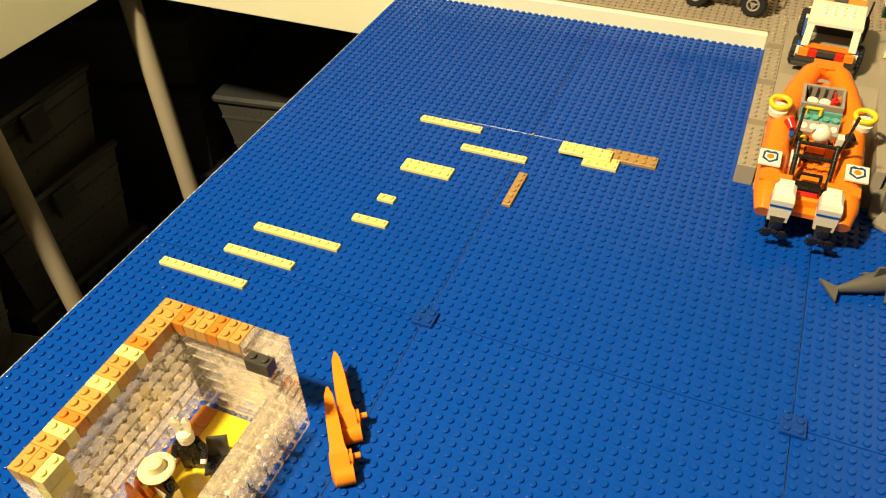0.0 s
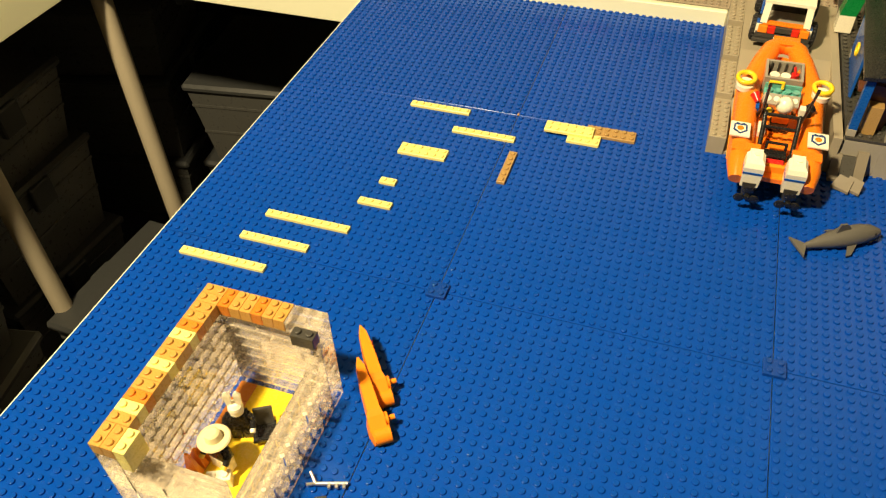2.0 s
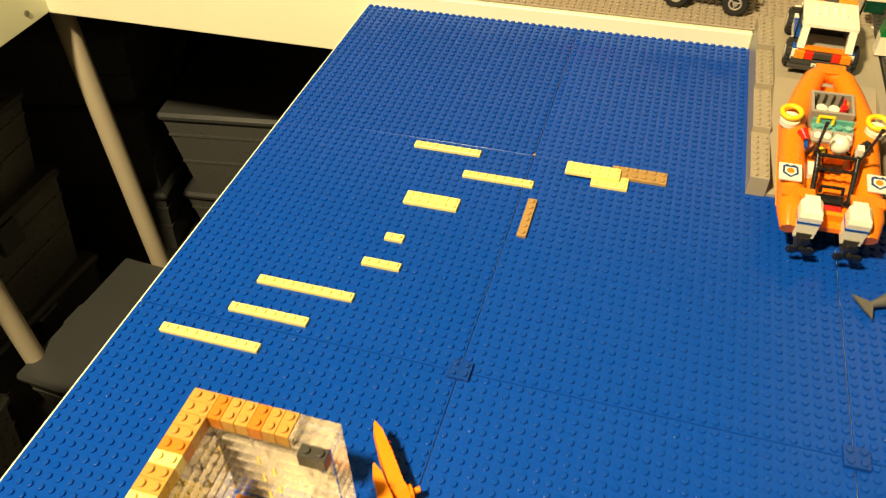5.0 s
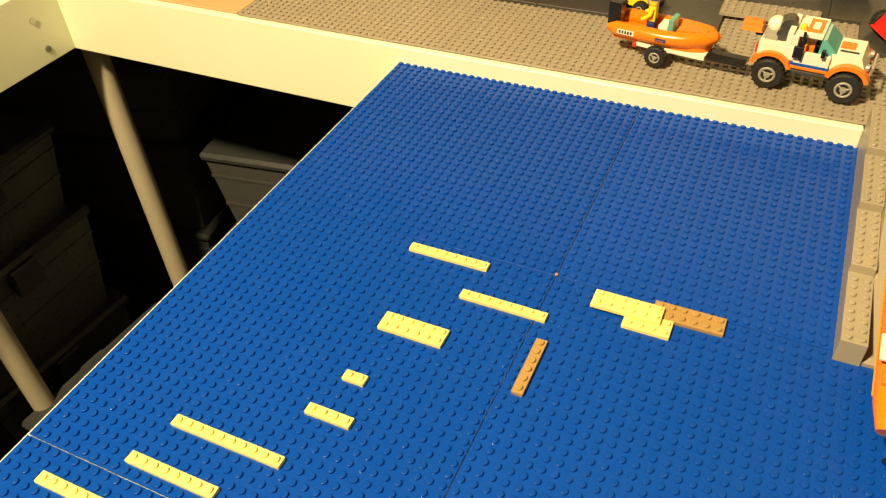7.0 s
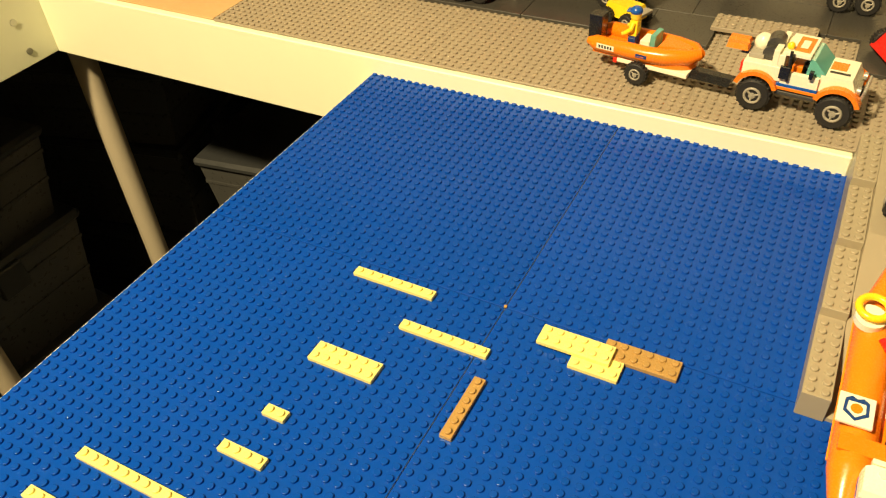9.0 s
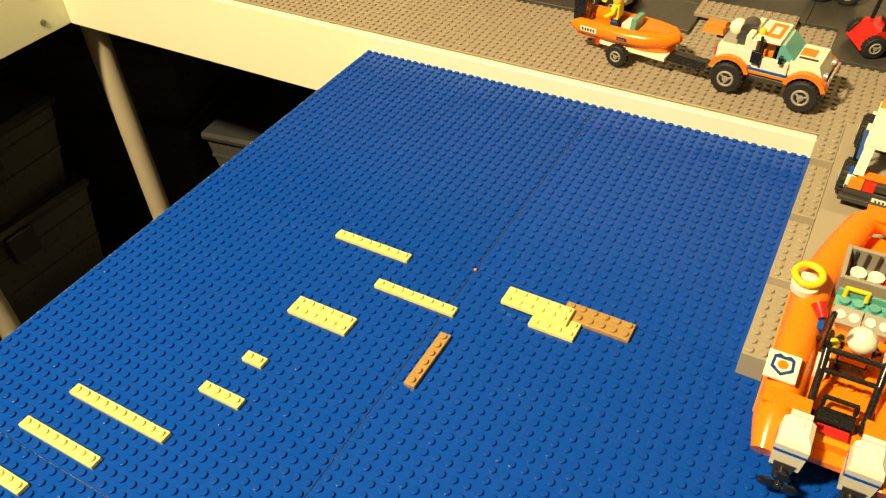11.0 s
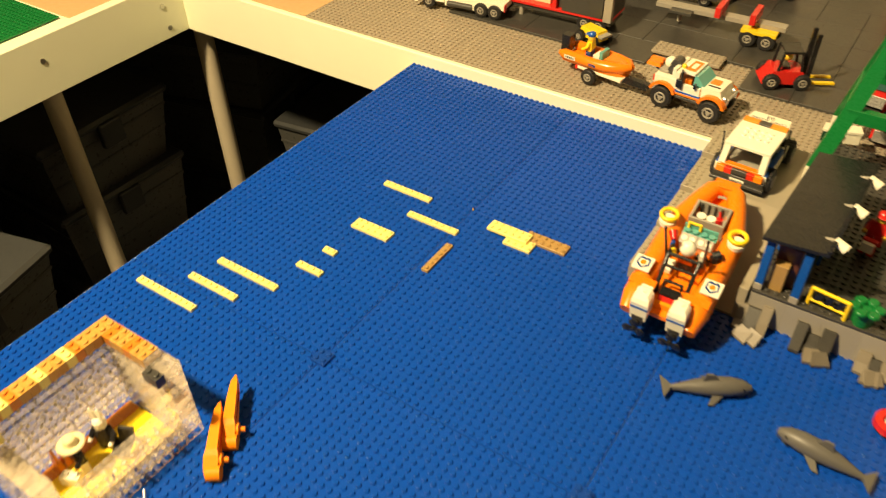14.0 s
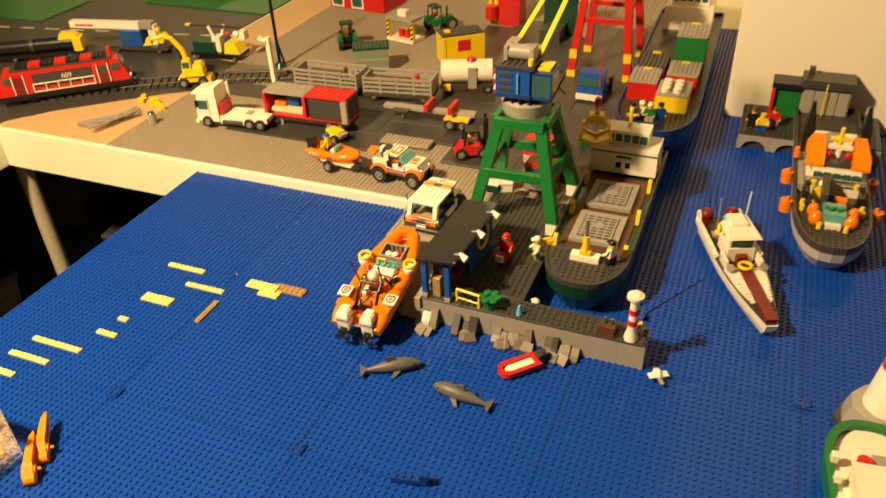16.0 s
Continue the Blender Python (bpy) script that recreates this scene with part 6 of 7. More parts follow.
for s in (-2.4, 2.4):
    pts = []
    for k in range(7, NT + 1):
        p, q = track_point(k / NT), track_point(min(1, (k + 0.5) / NT))
        d2 = (q - p).normalized() if k < NT else Vector((1, 0.02, 0))
        pts.append(p + Vector((-d2.y, d2.x, 0)) * s + Vector((0, 0, 0.75)))
    part("rail", Build().tube([tuple(p) for p in pts], 0.25, 6), DKGREY, trk, "grey rail")
part("ballast", Build().box(-58, 66.5, 0.01, -30, 74, 0.3), DKGREY, trk)
slab("road_west", -2.25, 0.60, GROUND - 0.0019, -0.60, 1.62, GROUND + 0.0002, DKGREY, "dark grey road plates on the west table", "road")
for x0, y0, x1, y1 in ((-0.98, -0.30, -0.782, 0.055), (-1.9, 0.80, -1.18, 1.0), (-1.0, 1.02, -0.60, 1.3), (-1.5, 0.64, -1.25, 0.72)):
    nx, ny = int((x1 - x0) / U), int((y1 - y0) / U)
    b = Build().box(0, 0, 0, nx, ny, 0.3).studs(0, 0, min(nx, 30), min(ny, 44), 0.3, n=6)
    solid("green_plate", b, GREEN, x0, y0, GROUND + 0.0003, 0, "green studded plate laid as grass", "plate", "green plates")
slab("sand_west", -1.3, 0.06, GROUND - 0.0019, -0.768, 0.28, GROUND + 0.0001, SAND, "sand-coloured plates beside the green", "ground")
for x, y, z in ((-0.7455, -0.02, -0.01), (-0.7455, 0.21, -0.01), (-0.7455, 0.215, -0.05), (-0.7455, -0.40, -0.02)):
    sc2 = Build().cyl((0, 0, 0), (0.12, 0, 0), 0.55, n=14)
    solid("screw", sc2, SCREWM, x, y, z, 0, "countersunk steel screw in the table rail", "screw", "rail screws")
solid("tan_chip", Build().box(-0.13, -0.13, 0, 0.13, 0.13, 0.2), BTAN, 0.0, 0.0085, 0.0, 20, "tiny tan chip where four plates meet", "chip")

# ---- jeep, trailer and small boat ----
G = GROUND + 0.0016
jeep = kit("beach_jeep", 0.133, 0.309, G, -95, "white and orange beach jeep with big tyres", "toy car", [
    ("chassis", DKGREY, "box", (-1.6, -5.0, 1.5, 1.6, 5.2, 2.3)), ("body", WHITE, "box", (-2.5, -5.6, 3.0, 2.5, -1.7, 4.5), "white load bed"), ("door_side", WHITE, "box", (-2.6, -1.69, 2.9, -2.1, 1.9, 4.2), "white door"), ("door_side", WHITE, "box", (2.1, -1.69, 2.9, 2.6, 1.9, 4.2), "white door"), ("cab_floor", DKGREY, "box", (-2.09, -1.69, 2.31, 2.09, 1.9, 2.9)),
    ("bonnet", WHITE, "wedge", (-2.3, 1.91, 2.8, 2.3, 5.6, 4.5, 0.8, 0, 0.1), "white bonnet"), ("blue_line", BLUE, "box", (-2.64, -2.0, 2.6, 2.64, 2.0, 2.95), "blue line"),
    ("orange_sill", ORANGE, "box", (-2.66, -2.2, 2.25, 2.66, 2.2, 2.6), "orange sill"), ("running_board", DKGREY, "box", (-2.7, -1.9, 1.7, 2.7, 1.9, 2.1)),
    ("windscreen", AQUA, "wedge", (-2.2, 0.5, 4.2, 2.2, 2.6, 5.8, 1.6, 0.1, 0.1), "clear aqua windscreen"), ("roof", WHITE, "box", (-2.3, -2.0, 5.8, 2.3, 0.6, 6.2), "white roof panel"),
    ("roof_mark", ORANGE, "box", (-1.7, -1.2, 6.21, 1.7, 0.3, 6.26), "orange roof mark"), ("roof_bar", WHITE, "box", (-0.9, -0.8, 6.261, 0.9, -0.1, 6.28), "white bar on the mark"), ("hose_ring", DKGREY, "cyl", (-0.9, -3.3, 5.9, 0.9, -3.1, 5.9, 0.9), "grey hose ring"), ("bonnet_mark", ORANGE, "box", (-1.2, 2.4, 4.51, 0.5, 3.9, 4.56), "orange bonnet mark"),
    ("roll_bar", WHITE, "box", (-2.4, -2.3, 4.5, 2.4, -1.7, 5.8)), ("helmet", WHITE, "ball", (-0.6, -4.6, 5.4, 0.95), "white helmet on the load bed"), ("hose_reel", DKGREY, "cyl", (0.2, -3.4, 5.2, 1.4, -3.4, 5.2, 0.75), "grey hose reel"),
    ("spare_wheel", BLACK, "box", (2.61, -1.9, 3.6, 3.0, -0.9, 4.9), "black side pack"), ("lamp", YELLOW, "ball", (1.4, -1.6, 6.5, 0.4), "yellow lamp"), ("flipper", ORANGE, "wedge", (-1.9, -8.2, 4.7, -0.6, -5.9, 5.2, 0.2, 0.1, 0.25), "orange flipper"), ("flipper", ORANGE, "wedge", (-0.5, -8.0, 4.7, 0.8, -5.7, 5.2, 0.2, 0.1, 0.25), "orange flipper"), ("bracket", BLACK, "box", (-1.4, -6.4, 4.3, 0.6, -5.61, 4.69), "black clip"), ("bed_cover", GREY, "box", (-1.6, -5.4, 4.51, 1.6, -3.9, 5.0), "grey locker"), ("cab_back", WHITE, "box", (-2.4, -2.9, 4.51, 2.4, -2.31, 6.2), "white cab back"), ("mirror", BLACK, "box", (2.61, 0.9, 4.2, 3.1, 1.3, 5.0), "black mirror"), ("snorkel", BLACK, "tube", ((2.8, -1.0, 3.4), (2.8, -1.2, 6.6), 0.16), "black snorkel"), ("bonnet_text", BLACK, "box", (0.9, 2.5, 4.51, 1.3, 4.4, 4.55), "dark bonnet lettering bars"), ("headlamp", SILVER, "cyl", (1.7, 5.4, 3.4, 1.7, 5.75, 3.4, 0.4), "round headlamp"), ("headlamp", SILVER, "cyl", (-1.7, 5.4, 3.4, -1.7, 5.75, 3.4, 0.4), "round headlamp"), ("steering_wheel", BLACK, "cyl", (0.9, 0.3, 4.5, 0.9, 0.5, 4.7, 0.5), "black steering wheel"),
    ("tail_lamp", LENS_RED, "box", (1.6, -5.85, 3.2, 2.4, -5.61, 4.2), "red tail lamp"), ("seat", ORANGE, "box", (-1.6, -1.0, 2.91, 1.6, 0.0, 4.6), "orange seat"), ("bull_bar", SILVER, "tube", ((-1.8, 5.9, 2.2), (-1.8, 6.1, 3.4), (1.8, 6.1, 3.4), (1.8, 5.9, 2.2), 0.16), "grey bull bar")],
    [(-2.5, -3.9), (2.5, -3.9), (-2.5, 4.0), (2.5, 4.0)], 1.72, 1.4)
for wy in (-3.9, 4.0):
    for sx in (-1, 1):
        arc = [(wy + 2.3 * math.cos(math.radians(q)), 1.55 + 2.25 * math.sin(math.radians(q))) for q in range(18, 163, 16)]
        arch = Build().prism(arc + [(wy - 1.85 * math.cos(math.radians(q)), 1.55 + 1.8 * math.sin(math.radians(q))) for q in range(18, 163, 16)], sx * 2.45 - 0.62, sx * 2.45 + 0.62, "x")
        part("wheel_arch", arch, ORANGE, jeep, "orange wheel arch")
for piece in jeep.children:
    if not piece.name.startswith("wheel") or "arch" in piece.name:
        piece.location.z += 0.55 * U
kit("car_trailer", 0.012, 0.314, G, -98, "white boat trailer with a black drawbar", "trailer", [
    ("bed", WHITE, "box", (-1.9, -4.0, 1.6, 1.9, 4.2, 2.1), "white bed"), ("drawbar", BLACK, "wedge", (-1.4, 4.2, 1.6, 1.4, 8.6, 2.1, 0, 0, 0.9), "black drawbar"), ("tail_lamp", LENS_RED, "box", (1.2, -4.5, 1.4, 1.9, -4.01, 2.0), "red tail lamp")],
    [(-2.7, -1.2), (2.7, -1.2)], 1.25, 0.9)
kb = thing("small_orange_boat", -0.045, 0.325, G + 2.12 * U, -98, "small orange dinghy on the white trailer", "inflatable boat")
for sx in (-1, 1):
    part("tube", swept([(sx * 2.0, -0.6, 1.1), (sx * 2.0, 0.4, 1.05), (sx * 2.0, 6.5, 1.05), (sx * 1.75, 8.6, 1.15), (sx * 1.0, 10.8, 1.35), (0, 11.8, 1.45)], (0.35, 0.85, 0.9, 0.9, 0.85, 0.6)), ORANGE, kb, "rounded orange side tube")
    part("bow_mark", Build().box(sx * 2.86 - 0.03, 5.6, 0.9, sx * 2.86 + 0.03, 6.9, 1.3, b=0.005), DKBLUE, kb, "dark blue mark")
part("bow_cover", Build().loft([[(-1.7, 7.2, 1.0), (1.7, 7.2, 1.0), (0.5, 11.0, 1.2), (-0.5, 11.0, 1.2)], [(-1.5, 7.6, 2.1), (1.5, 7.6, 2.1), (0.4, 10.8, 2.0), (-0.4, 10.8, 2.0)]]), ORANGE, kb, "orange bow cover")
part("floor", Build().prism([(x * 0.9, y * 0.95 + 0.2) for x, y in hull_outline(12, 5, 4.5)], 0.0, 0.6), ORANGE, kb)
part("windscreen", Build().box(-1.1, 6.4, 0.7, 1.1, 7.0, 2.9), AQUA, kb, "clear aqua windscreen")
part("console", Build().box(-1.0, 5.2, 0.7, 1.0, 6.3, 2.0), WHITE, kb, "white console")
for sx in (-1, 1):
    part("side_mark", Build().box(sx * 2.86 - 0.03, 0.9, 0.85, sx * 2.86 + 0.03, 3.0, 1.45, b=0.005), WHITE, kb, "white side mark with dark bars")
    for k in range(5):
        part("mark_bar", Build().box(sx * 2.88 - 0.03, 1.15 + 0.35 * k, 0.98, sx * 2.88 + 0.03, 1.35 + 0.35 * k, 1.32, b=0.004), BLACK, kb, "dark bar")
part("motor", Build().box(-0.8, -1.2, 0.8, 0.8, 0.4, 3.6), BLACK, kb, "black outboard motor")
figure(-0.013, 0.320, G + 2.8 * U, 90, YELLOW, DKBLUE, BLUE, "toy sailor in yellow with a blue cap")

# ---- forklift and lorries ----
kit("forklift", 0.214, 0.424, G + 0.0036, -62, "red forklift with a black mast and cage", "forklift", [
    ("body", RED, "wedge", (-2.2, -4.0, 0.8, 2.2, 2.4, 2.9, 0.3, 1.6, 0.2), "red body"), ("seat", BLACK, "box", (-1.2, -1.0, 2.9, 1.2, 0.2, 3.4)),
    ("cage", BLACK, "tube", ((-1.7, -1.8, 2.6), (-1.7, -1.4, 6.0), (-1.7, 1.4, 6.0), (-1.7, 1.9, 2.6), 0.24), "black cage"), ("cage", BLACK, "tube", ((1.7, -1.8, 2.6), (1.7, -1.4, 6.0), (1.7, 1.4, 6.0), (1.7, 1.9, 2.6), 0.24), "black cage"),
    ("cage_roof", BLACK, "box", (-1.9, -1.4, 5.9, 1.9, 1.4, 6.2)), ("mast", BLACK, "box", (-1.5, 2.8, 0.4, -0.9, 3.5, 9.0), "black mast rail"), ("mast", BLACK, "box", (0.9, 2.8, 0.4, 1.5, 3.5, 9.0), "black mast rail"),
    ("fork", YELLOW, "box", (-1.4, 3.5, 0.5, -0.8, 7.6, 0.9), "yellow fork"), ("fork", YELLOW, "box", (0.8, 3.5, 0.5, 1.4, 7.6, 0.9), "yellow fork"), ("driver", SKIN, "ball", (0, -0.2, 4.6, 0.7), "yellow driver")],
    [(-2.3, -2.6), (2.3, -2.6), (-2.3, 2.2), (2.3, 2.2)], 1.25, 0.9)
kit("flatbed_trailer", 0.098, 0.520, G + 0.0036, -88, "long grey flatbed trailer with red bolsters", "trailer", [
    ("spine", GREY, "box", (-1.0, -12, 3.0, 1.0, 11, 3.8)), ("deck", DKGREY, "box", (-2.6, -9, 3.0, 2.6, -5, 3.5)), ("bolster", RED, "box", (-2.6, -1.0, 3.8, 2.6, 0.0, 5.6), "red bolster"), ("bolster", RED, "box", (-2.6, 5.0, 3.8, 2.6, 6.0, 5.6), "red bolster"),
    ("mudguard", YELLOW, "box", (-2.9, 4.0, 2.4, 2.9, 10.0, 3.0), "yellow mudguard"), ("leg", GREY, "cyl", (-1.6, -8, 0, -1.6, -8, 3, 0.4), "grey stand leg")],
    [(-2.4, 5.4), (2.4, 5.4), (-2.4, 8.6), (2.4, 8.6)], 1.4, 1.1)
kit("white_lorry", -0.262, 0.408, G + 0.0036, 97, "white lorry tractor with a flat white bed", "lorry", [
    ("cab", WHITE, "wedge", (-3.0, 3.4, 1.4, 3.0, 9.4, 8.8, 0.9, 0.2, 0.2), "white cab"), ("windscreen", TINT, "wedge", (-2.6, 9.05, 4.2, 2.6, 9.42, 7.6, 0.3, 0, 0.2), "dark windscreen"), ("side_window", TINT, "box", (-3.04, 6.0, 4.4, 3.04, 8.4, 6.6), "dark side window"),
    ("bed", WHITE, "box", (-2.8, -9.0, 1.8, 2.8, 3.2, 2.9), "white bed"), ("side_skirt", WHITE, "box", (-3.0, -3.0, 0.9, 3.0, 3.2, 1.9)), ("exhaust", WHITE, "cyl", (2.5, 3.0, 2.9, 2.5, 3.0, 9.6, 0.3)), ("red_panel", RED, "box", (-2.4, 2.6, 2.9, 2.4, 3.3, 5.6), "red rear panel"), ("rear_mark", RED, "box", (-2.9, -9.2, 1.6, -1.9, -9.01, 2.8), "red and white rear mark"),
    ("grey_hatch", GREY, "box", (-1.0, -4.0, 2.91, 1.0, -2.6, 3.2)), ("sun_visor", WHITE, "wedge", (-2.8, 8.3, 8.0, 2.8, 9.9, 8.6, 0.3, 0.2, 0.1)), ("roof_fairing", WHITE, "wedge", (-2.7, 3.6, 8.81, 2.7, 7.6, 9.8, 2.4, 0.1, 0.3), "white roof fairing"), ("grille", DKGREY, "box", (-2.2, 9.41, 1.6, 2.2, 9.6, 3.2), "dark grille"), ("mirror", BLACK, "box", (-3.7, 8.4, 5.0, -3.1, 8.8, 6.6), "black mirror"), ("door_line", GREY, "box", (-3.05, 5.6, 1.9, -3.01, 5.75, 7.4)), ("bumper", WHITE, "box", (-3.1, 9.0, 0.7, 3.1, 9.9, 1.6)), ("side_tank", DKGREY, "cyl", (-2.9, -2.6, 1.4, -2.9, 2.6, 1.4, 0.55))],
    [(-2.8, 6.6), (2.8, 6.6), (-2.8, -4.4), (2.8, -4.4), (-2.8, -7.2), (2.8, -7.2)], 1.3, 1.0)
bxt = kit("workshop_trailer", -0.122, 0.452, G + 0.0036, 92, "red box trailer with an open tool bay", "trailer", [
    ("chassis", DKGREY, "box", (-3.0, -11.0, 1.6, 3.0, 11.0, 2.4)), ("floor", RED, "box", (-3.4, -11.0, 2.4, 3.4, 11.0, 2.9), "red floor"), ("end_wall", RED, "box", (-3.4, 10.2, 2.91, 3.4, 11.0, 7.8), "red end wall"), ("mid_wall", RED, "box", (-3.4, -0.4, 2.91, 3.4, 0.4, 7.8), "red middle wall"),
    ("back_wall", DKGREY, "box", (2.8, 0.41, 2.91, 3.4, 10.19, 7.8)), ("roof", GREY, "brick", (-3, 0, 7.81, 6, 11, 0.5), "light grey studded roof"), ("rear_roof", RED, "brick", (-3, -11, 7.81, 6, 11, 0.5), "red studded roof"), ("shutter", DKGREY, "box", (-3.5, -9.4, 2.91, -2.6, -1.6, 7.6), "dark grey roller shutter"), ("rear_side", DKGREY, "box", (-2.5, -11.0, 2.91, 3.4, -0.5, 7.7)), ("corner_post", GREY, "box", (-3.5, -11.1, 2.4, -2.4, -9.6, 7.79)),
    ("tool_rack", BLUE, "box", (-0.6, 3.0, 4.4, 2.7, 6.0, 6.4), "blue tool rack"), ("tool_box", ORANGE, "box", (-1.0, 6.4, 4.0, 1.6, 9.4, 5.0), "orange tool box"), ("bench", BEIGE, "box", (-2.0, 1.4, 2.91, 2.2, 9.8, 3.9), "beige bench"), ("stand_leg", GREY, "cyl", (-2.4, 7.0, 0, -2.4, 7.0, 2.4, 0.45), "grey stand leg")],
    [(-2.8, -6.0), (2.8, -6.0), (-2.8, -8.8), (2.8, -8.8)], 1.3, 1.0)
kit("quad_bike", -0.045, 0.402, G + 0.0036, 70, "small yellow quad bike behind the boat", "quad bike", [("body", YELLOW, "wedge", (-1.4, -2.4, 1.0, 1.4, 2.4, 2.6, 0.4, 0.4, 0.3)), ("rack", GREY, "box", (-1.2, -3.2, 1.8, 1.2, -2.0, 2.2))], [(-1.7, -1.6), (1.7, -1.6), (-1.7, 1.6), (1.7, 1.6)], 1.0, 0.9)


def cattle_wagon(x, y, rz, label):
    t = thing("slatted_wagon", x, y, G + 0.0036, rz, label, "wagon", "slatted wagons")
    part("bed", Build().box(-3.2, -9, 1.4, 3.2, 9, 2.2), DKGREY, t)
    part("load", Build().box(-2.6, -7, 2.21, 2.6, 2, 4.6), BROWN, t, "brown load")
    for sx in (-1, 1):
        for k in range(4):
            part("slat", Build().box(sx * 3.2 - 0.2, -9, 2.5 + 1.1 * k, sx * 3.2 + 0.2, 9, 3.1 + 1.1 * k), GREY, t)
        for k in range(5):
            part("post", Build().box(sx * 3.2 - 0.24, -9 + 4.38 * k, 2.21, sx * 3.2 + 0.24, -8.5 + 4.38 * k, 6.6), GREY, t)
    for y2 in (-9, 8.6):
        part("end_slat", Build().box(-2.98, y2, 2.4, 2.98, y2 + 0.4, 6.2), GREY, t)
    for y2 in (-6.5, 6.5):
        for sx in (-1, 1):
            wheel(t, sx * 2.4, y2, 1.1, 1.1, 0.8)
    part("worker", Build().cyl((0, 4.5, 2.21), (0, 4.5, 5.6), 0.8, 0.6).ball((0, 4.5, 6.2), 0.65), RED if x > -0.05 else BROWN, t)


cattle_wagon(-0.008, 0.612, -82, "grey slatted wagon with a brown load")
cattle_wagon(-0.165, 0.606, -88, "grey slatted wagon coupled behind another")
kit("tank_wagon", 0.108, 0.690, G + 0.0036, -70, "white cylindrical tank wagon with red hatch", "wagon", [("bed", DKGREY, "box", (-2.8, -7, 1.6, 2.8, 7, 2.4)), ("tank", WHITE, "cyl", (0, -6.8, 5.2, 0, 6.2, 5.2, 2.9), "white tank"), ("hatch", RED, "cyl", (0, 1.0, 7.9, 0, 1.0, 8.8, 1.4, 0.8), "red hatch"), ("ladder", GREY, "box", (2.6, 0.0, 1.6, 3.2, 2.2, 7.0), "grey ladder"), ("yellow_box", YELLOW, "box", (2.4, -6.6, 1.2, 3.3, -4.4, 2.8), "yellow box")], [(-2.2, -5), (2.2, -5), (-2.2, 5), (2.2, 5)], 1.1, 0.8)
kit("yellow_container", 0.030, 0.850, G + 0.0036, 38, "tall yellow container with a red panel", "container", [("body", YELLOW, "box", (-6, -3.5, 0, 6, 3.5, 7.6)), ("panel", RED, "box", (-1.8, -3.62, 3.6, 1.8, -3.51, 6.6), "red panel"), ("lid", DKGREY, "brick", (-6, -3, 7.61, 12, 6, 0.5), "dark grey lid"), ("lug", YELLOW, "box", (-4.6, -1, 8.12, -3, 1, 8.6)), ("end_rib", YELLOW, "box", (-6.2, -3.7, 0, -5.2, -3.51, 7.6))])
kit("grey_wagon", -0.140, 0.745, G, -62, "pale green and grey covered wagon", "wagon", [("body", PALEGREEN, "box", (-3, -4.6, 1.2, 3, 4.6, 6.4)), ("band", GREY, "box", (-3.1, -4.7, 3.4, 3.1, 4.7, 4.0), "grey band"), ("roof", DKGREEN, "brick", (-3, -5, 6.41, 6, 10, 0.6), "dark ribbed roof"), ("base", DKGREY, "box", (-2.6, -4.4, 0, 2.6, 4.4, 1.2))])
for x, y, rz in ((-0.262, 0.86, 30), (-0.095, 1.03, -40)):
    kit("green_tractor", x, y, G, rz, "green tractor with dark exhaust stack", "tractor", [("chassis", BLACK, "box", (-1.2, -3.6, 1.2, 1.2, 4.4, 2.0)), ("hood", GREEN, "wedge", (-1.4, 0.4, 2.0, 1.4, 4.6, 4.2, 0.5, 0.0, 0.2), "green hood"), ("grille", DKGREY, "box", (-1.1, 4.45, 2.1, 1.1, 4.7, 3.6)), ("mudguard", GREEN, "wedge", (-3.0, -4.0, 2.6, -1.4, -0.6, 4.4, 0.4, 0.4, 0.1), "green mudguard"), ("mudguard", GREEN, "wedge", (1.4, -4.0, 2.6, 3.0, -0.6, 4.4, 0.4, 0.4, 0.1), "green mudguard"), ("cab_post", DKGREEN, "tube", ((-1.5, -3.2, 4.2), (-1.4, -3.0, 7.4), 0.22)), ("cab_post", DKGREEN, "tube", ((1.5, -3.2, 4.2), (1.4, -3.0, 7.4), 0.22)), ("cab_post", DKGREEN, "tube", ((-1.5, 0.2, 4.2), (-1.3, -0.2, 7.4), 0.22)), ("cab_post", DKGREEN, "tube", ((1.5, 0.2, 4.2), (1.3, -0.2, 7.4), 0.22)), ("cab_roof", DKGREEN, "brick", (-2, -3, 7.41, 4, 3, 0.5), "green cab roof"), ("seat", BLACK, "box", (-0.8, -2.6, 2.4, 0.8, -1.2, 3.6)), ("exhaust", BLACK, "cyl", (0.9, 2.2, 4, 0.9, 2.2, 7.4, 0.28), "black exhaust"), ("driver", RED, "ball", (0, -1.6, 5.0, 0.8), "red driver")], [(-2.2, -2.4), (2.2, -2.4), (-1.9, 3.2), (1.9, 3.2)], 1.9, 1.2)
fuel = kit("fuel_station", -0.150, 0.945, G, -14, "small fuel station with striped posts and red pumps", "fuel station", [("slab", WHITE, "box", (-5, -3, 0, 5, 3, 0.8), "white slab"), ("pump", RED, "box", (-1.8, -1.0, 0.81, -0.2, 0.4, 3.4), "red pump"), ("pump", RED, "box", (0.4, -1.0, 0.81, 2.0, 0.4, 3.4), "red pump"), ("pump_head", GREY, "box", (-1.7, -0.9, 3.41, 1.9, 0.3, 3.9)), ("canopy", GREY, "brick", (-5, -3, 6.41, 10, 6, 0.7), "grey studded canopy"), ("sign", WHITE, "box", (-1.6, -1.2, 7.2, 1.6, 1.0, 9.0), "white canopy sign")])
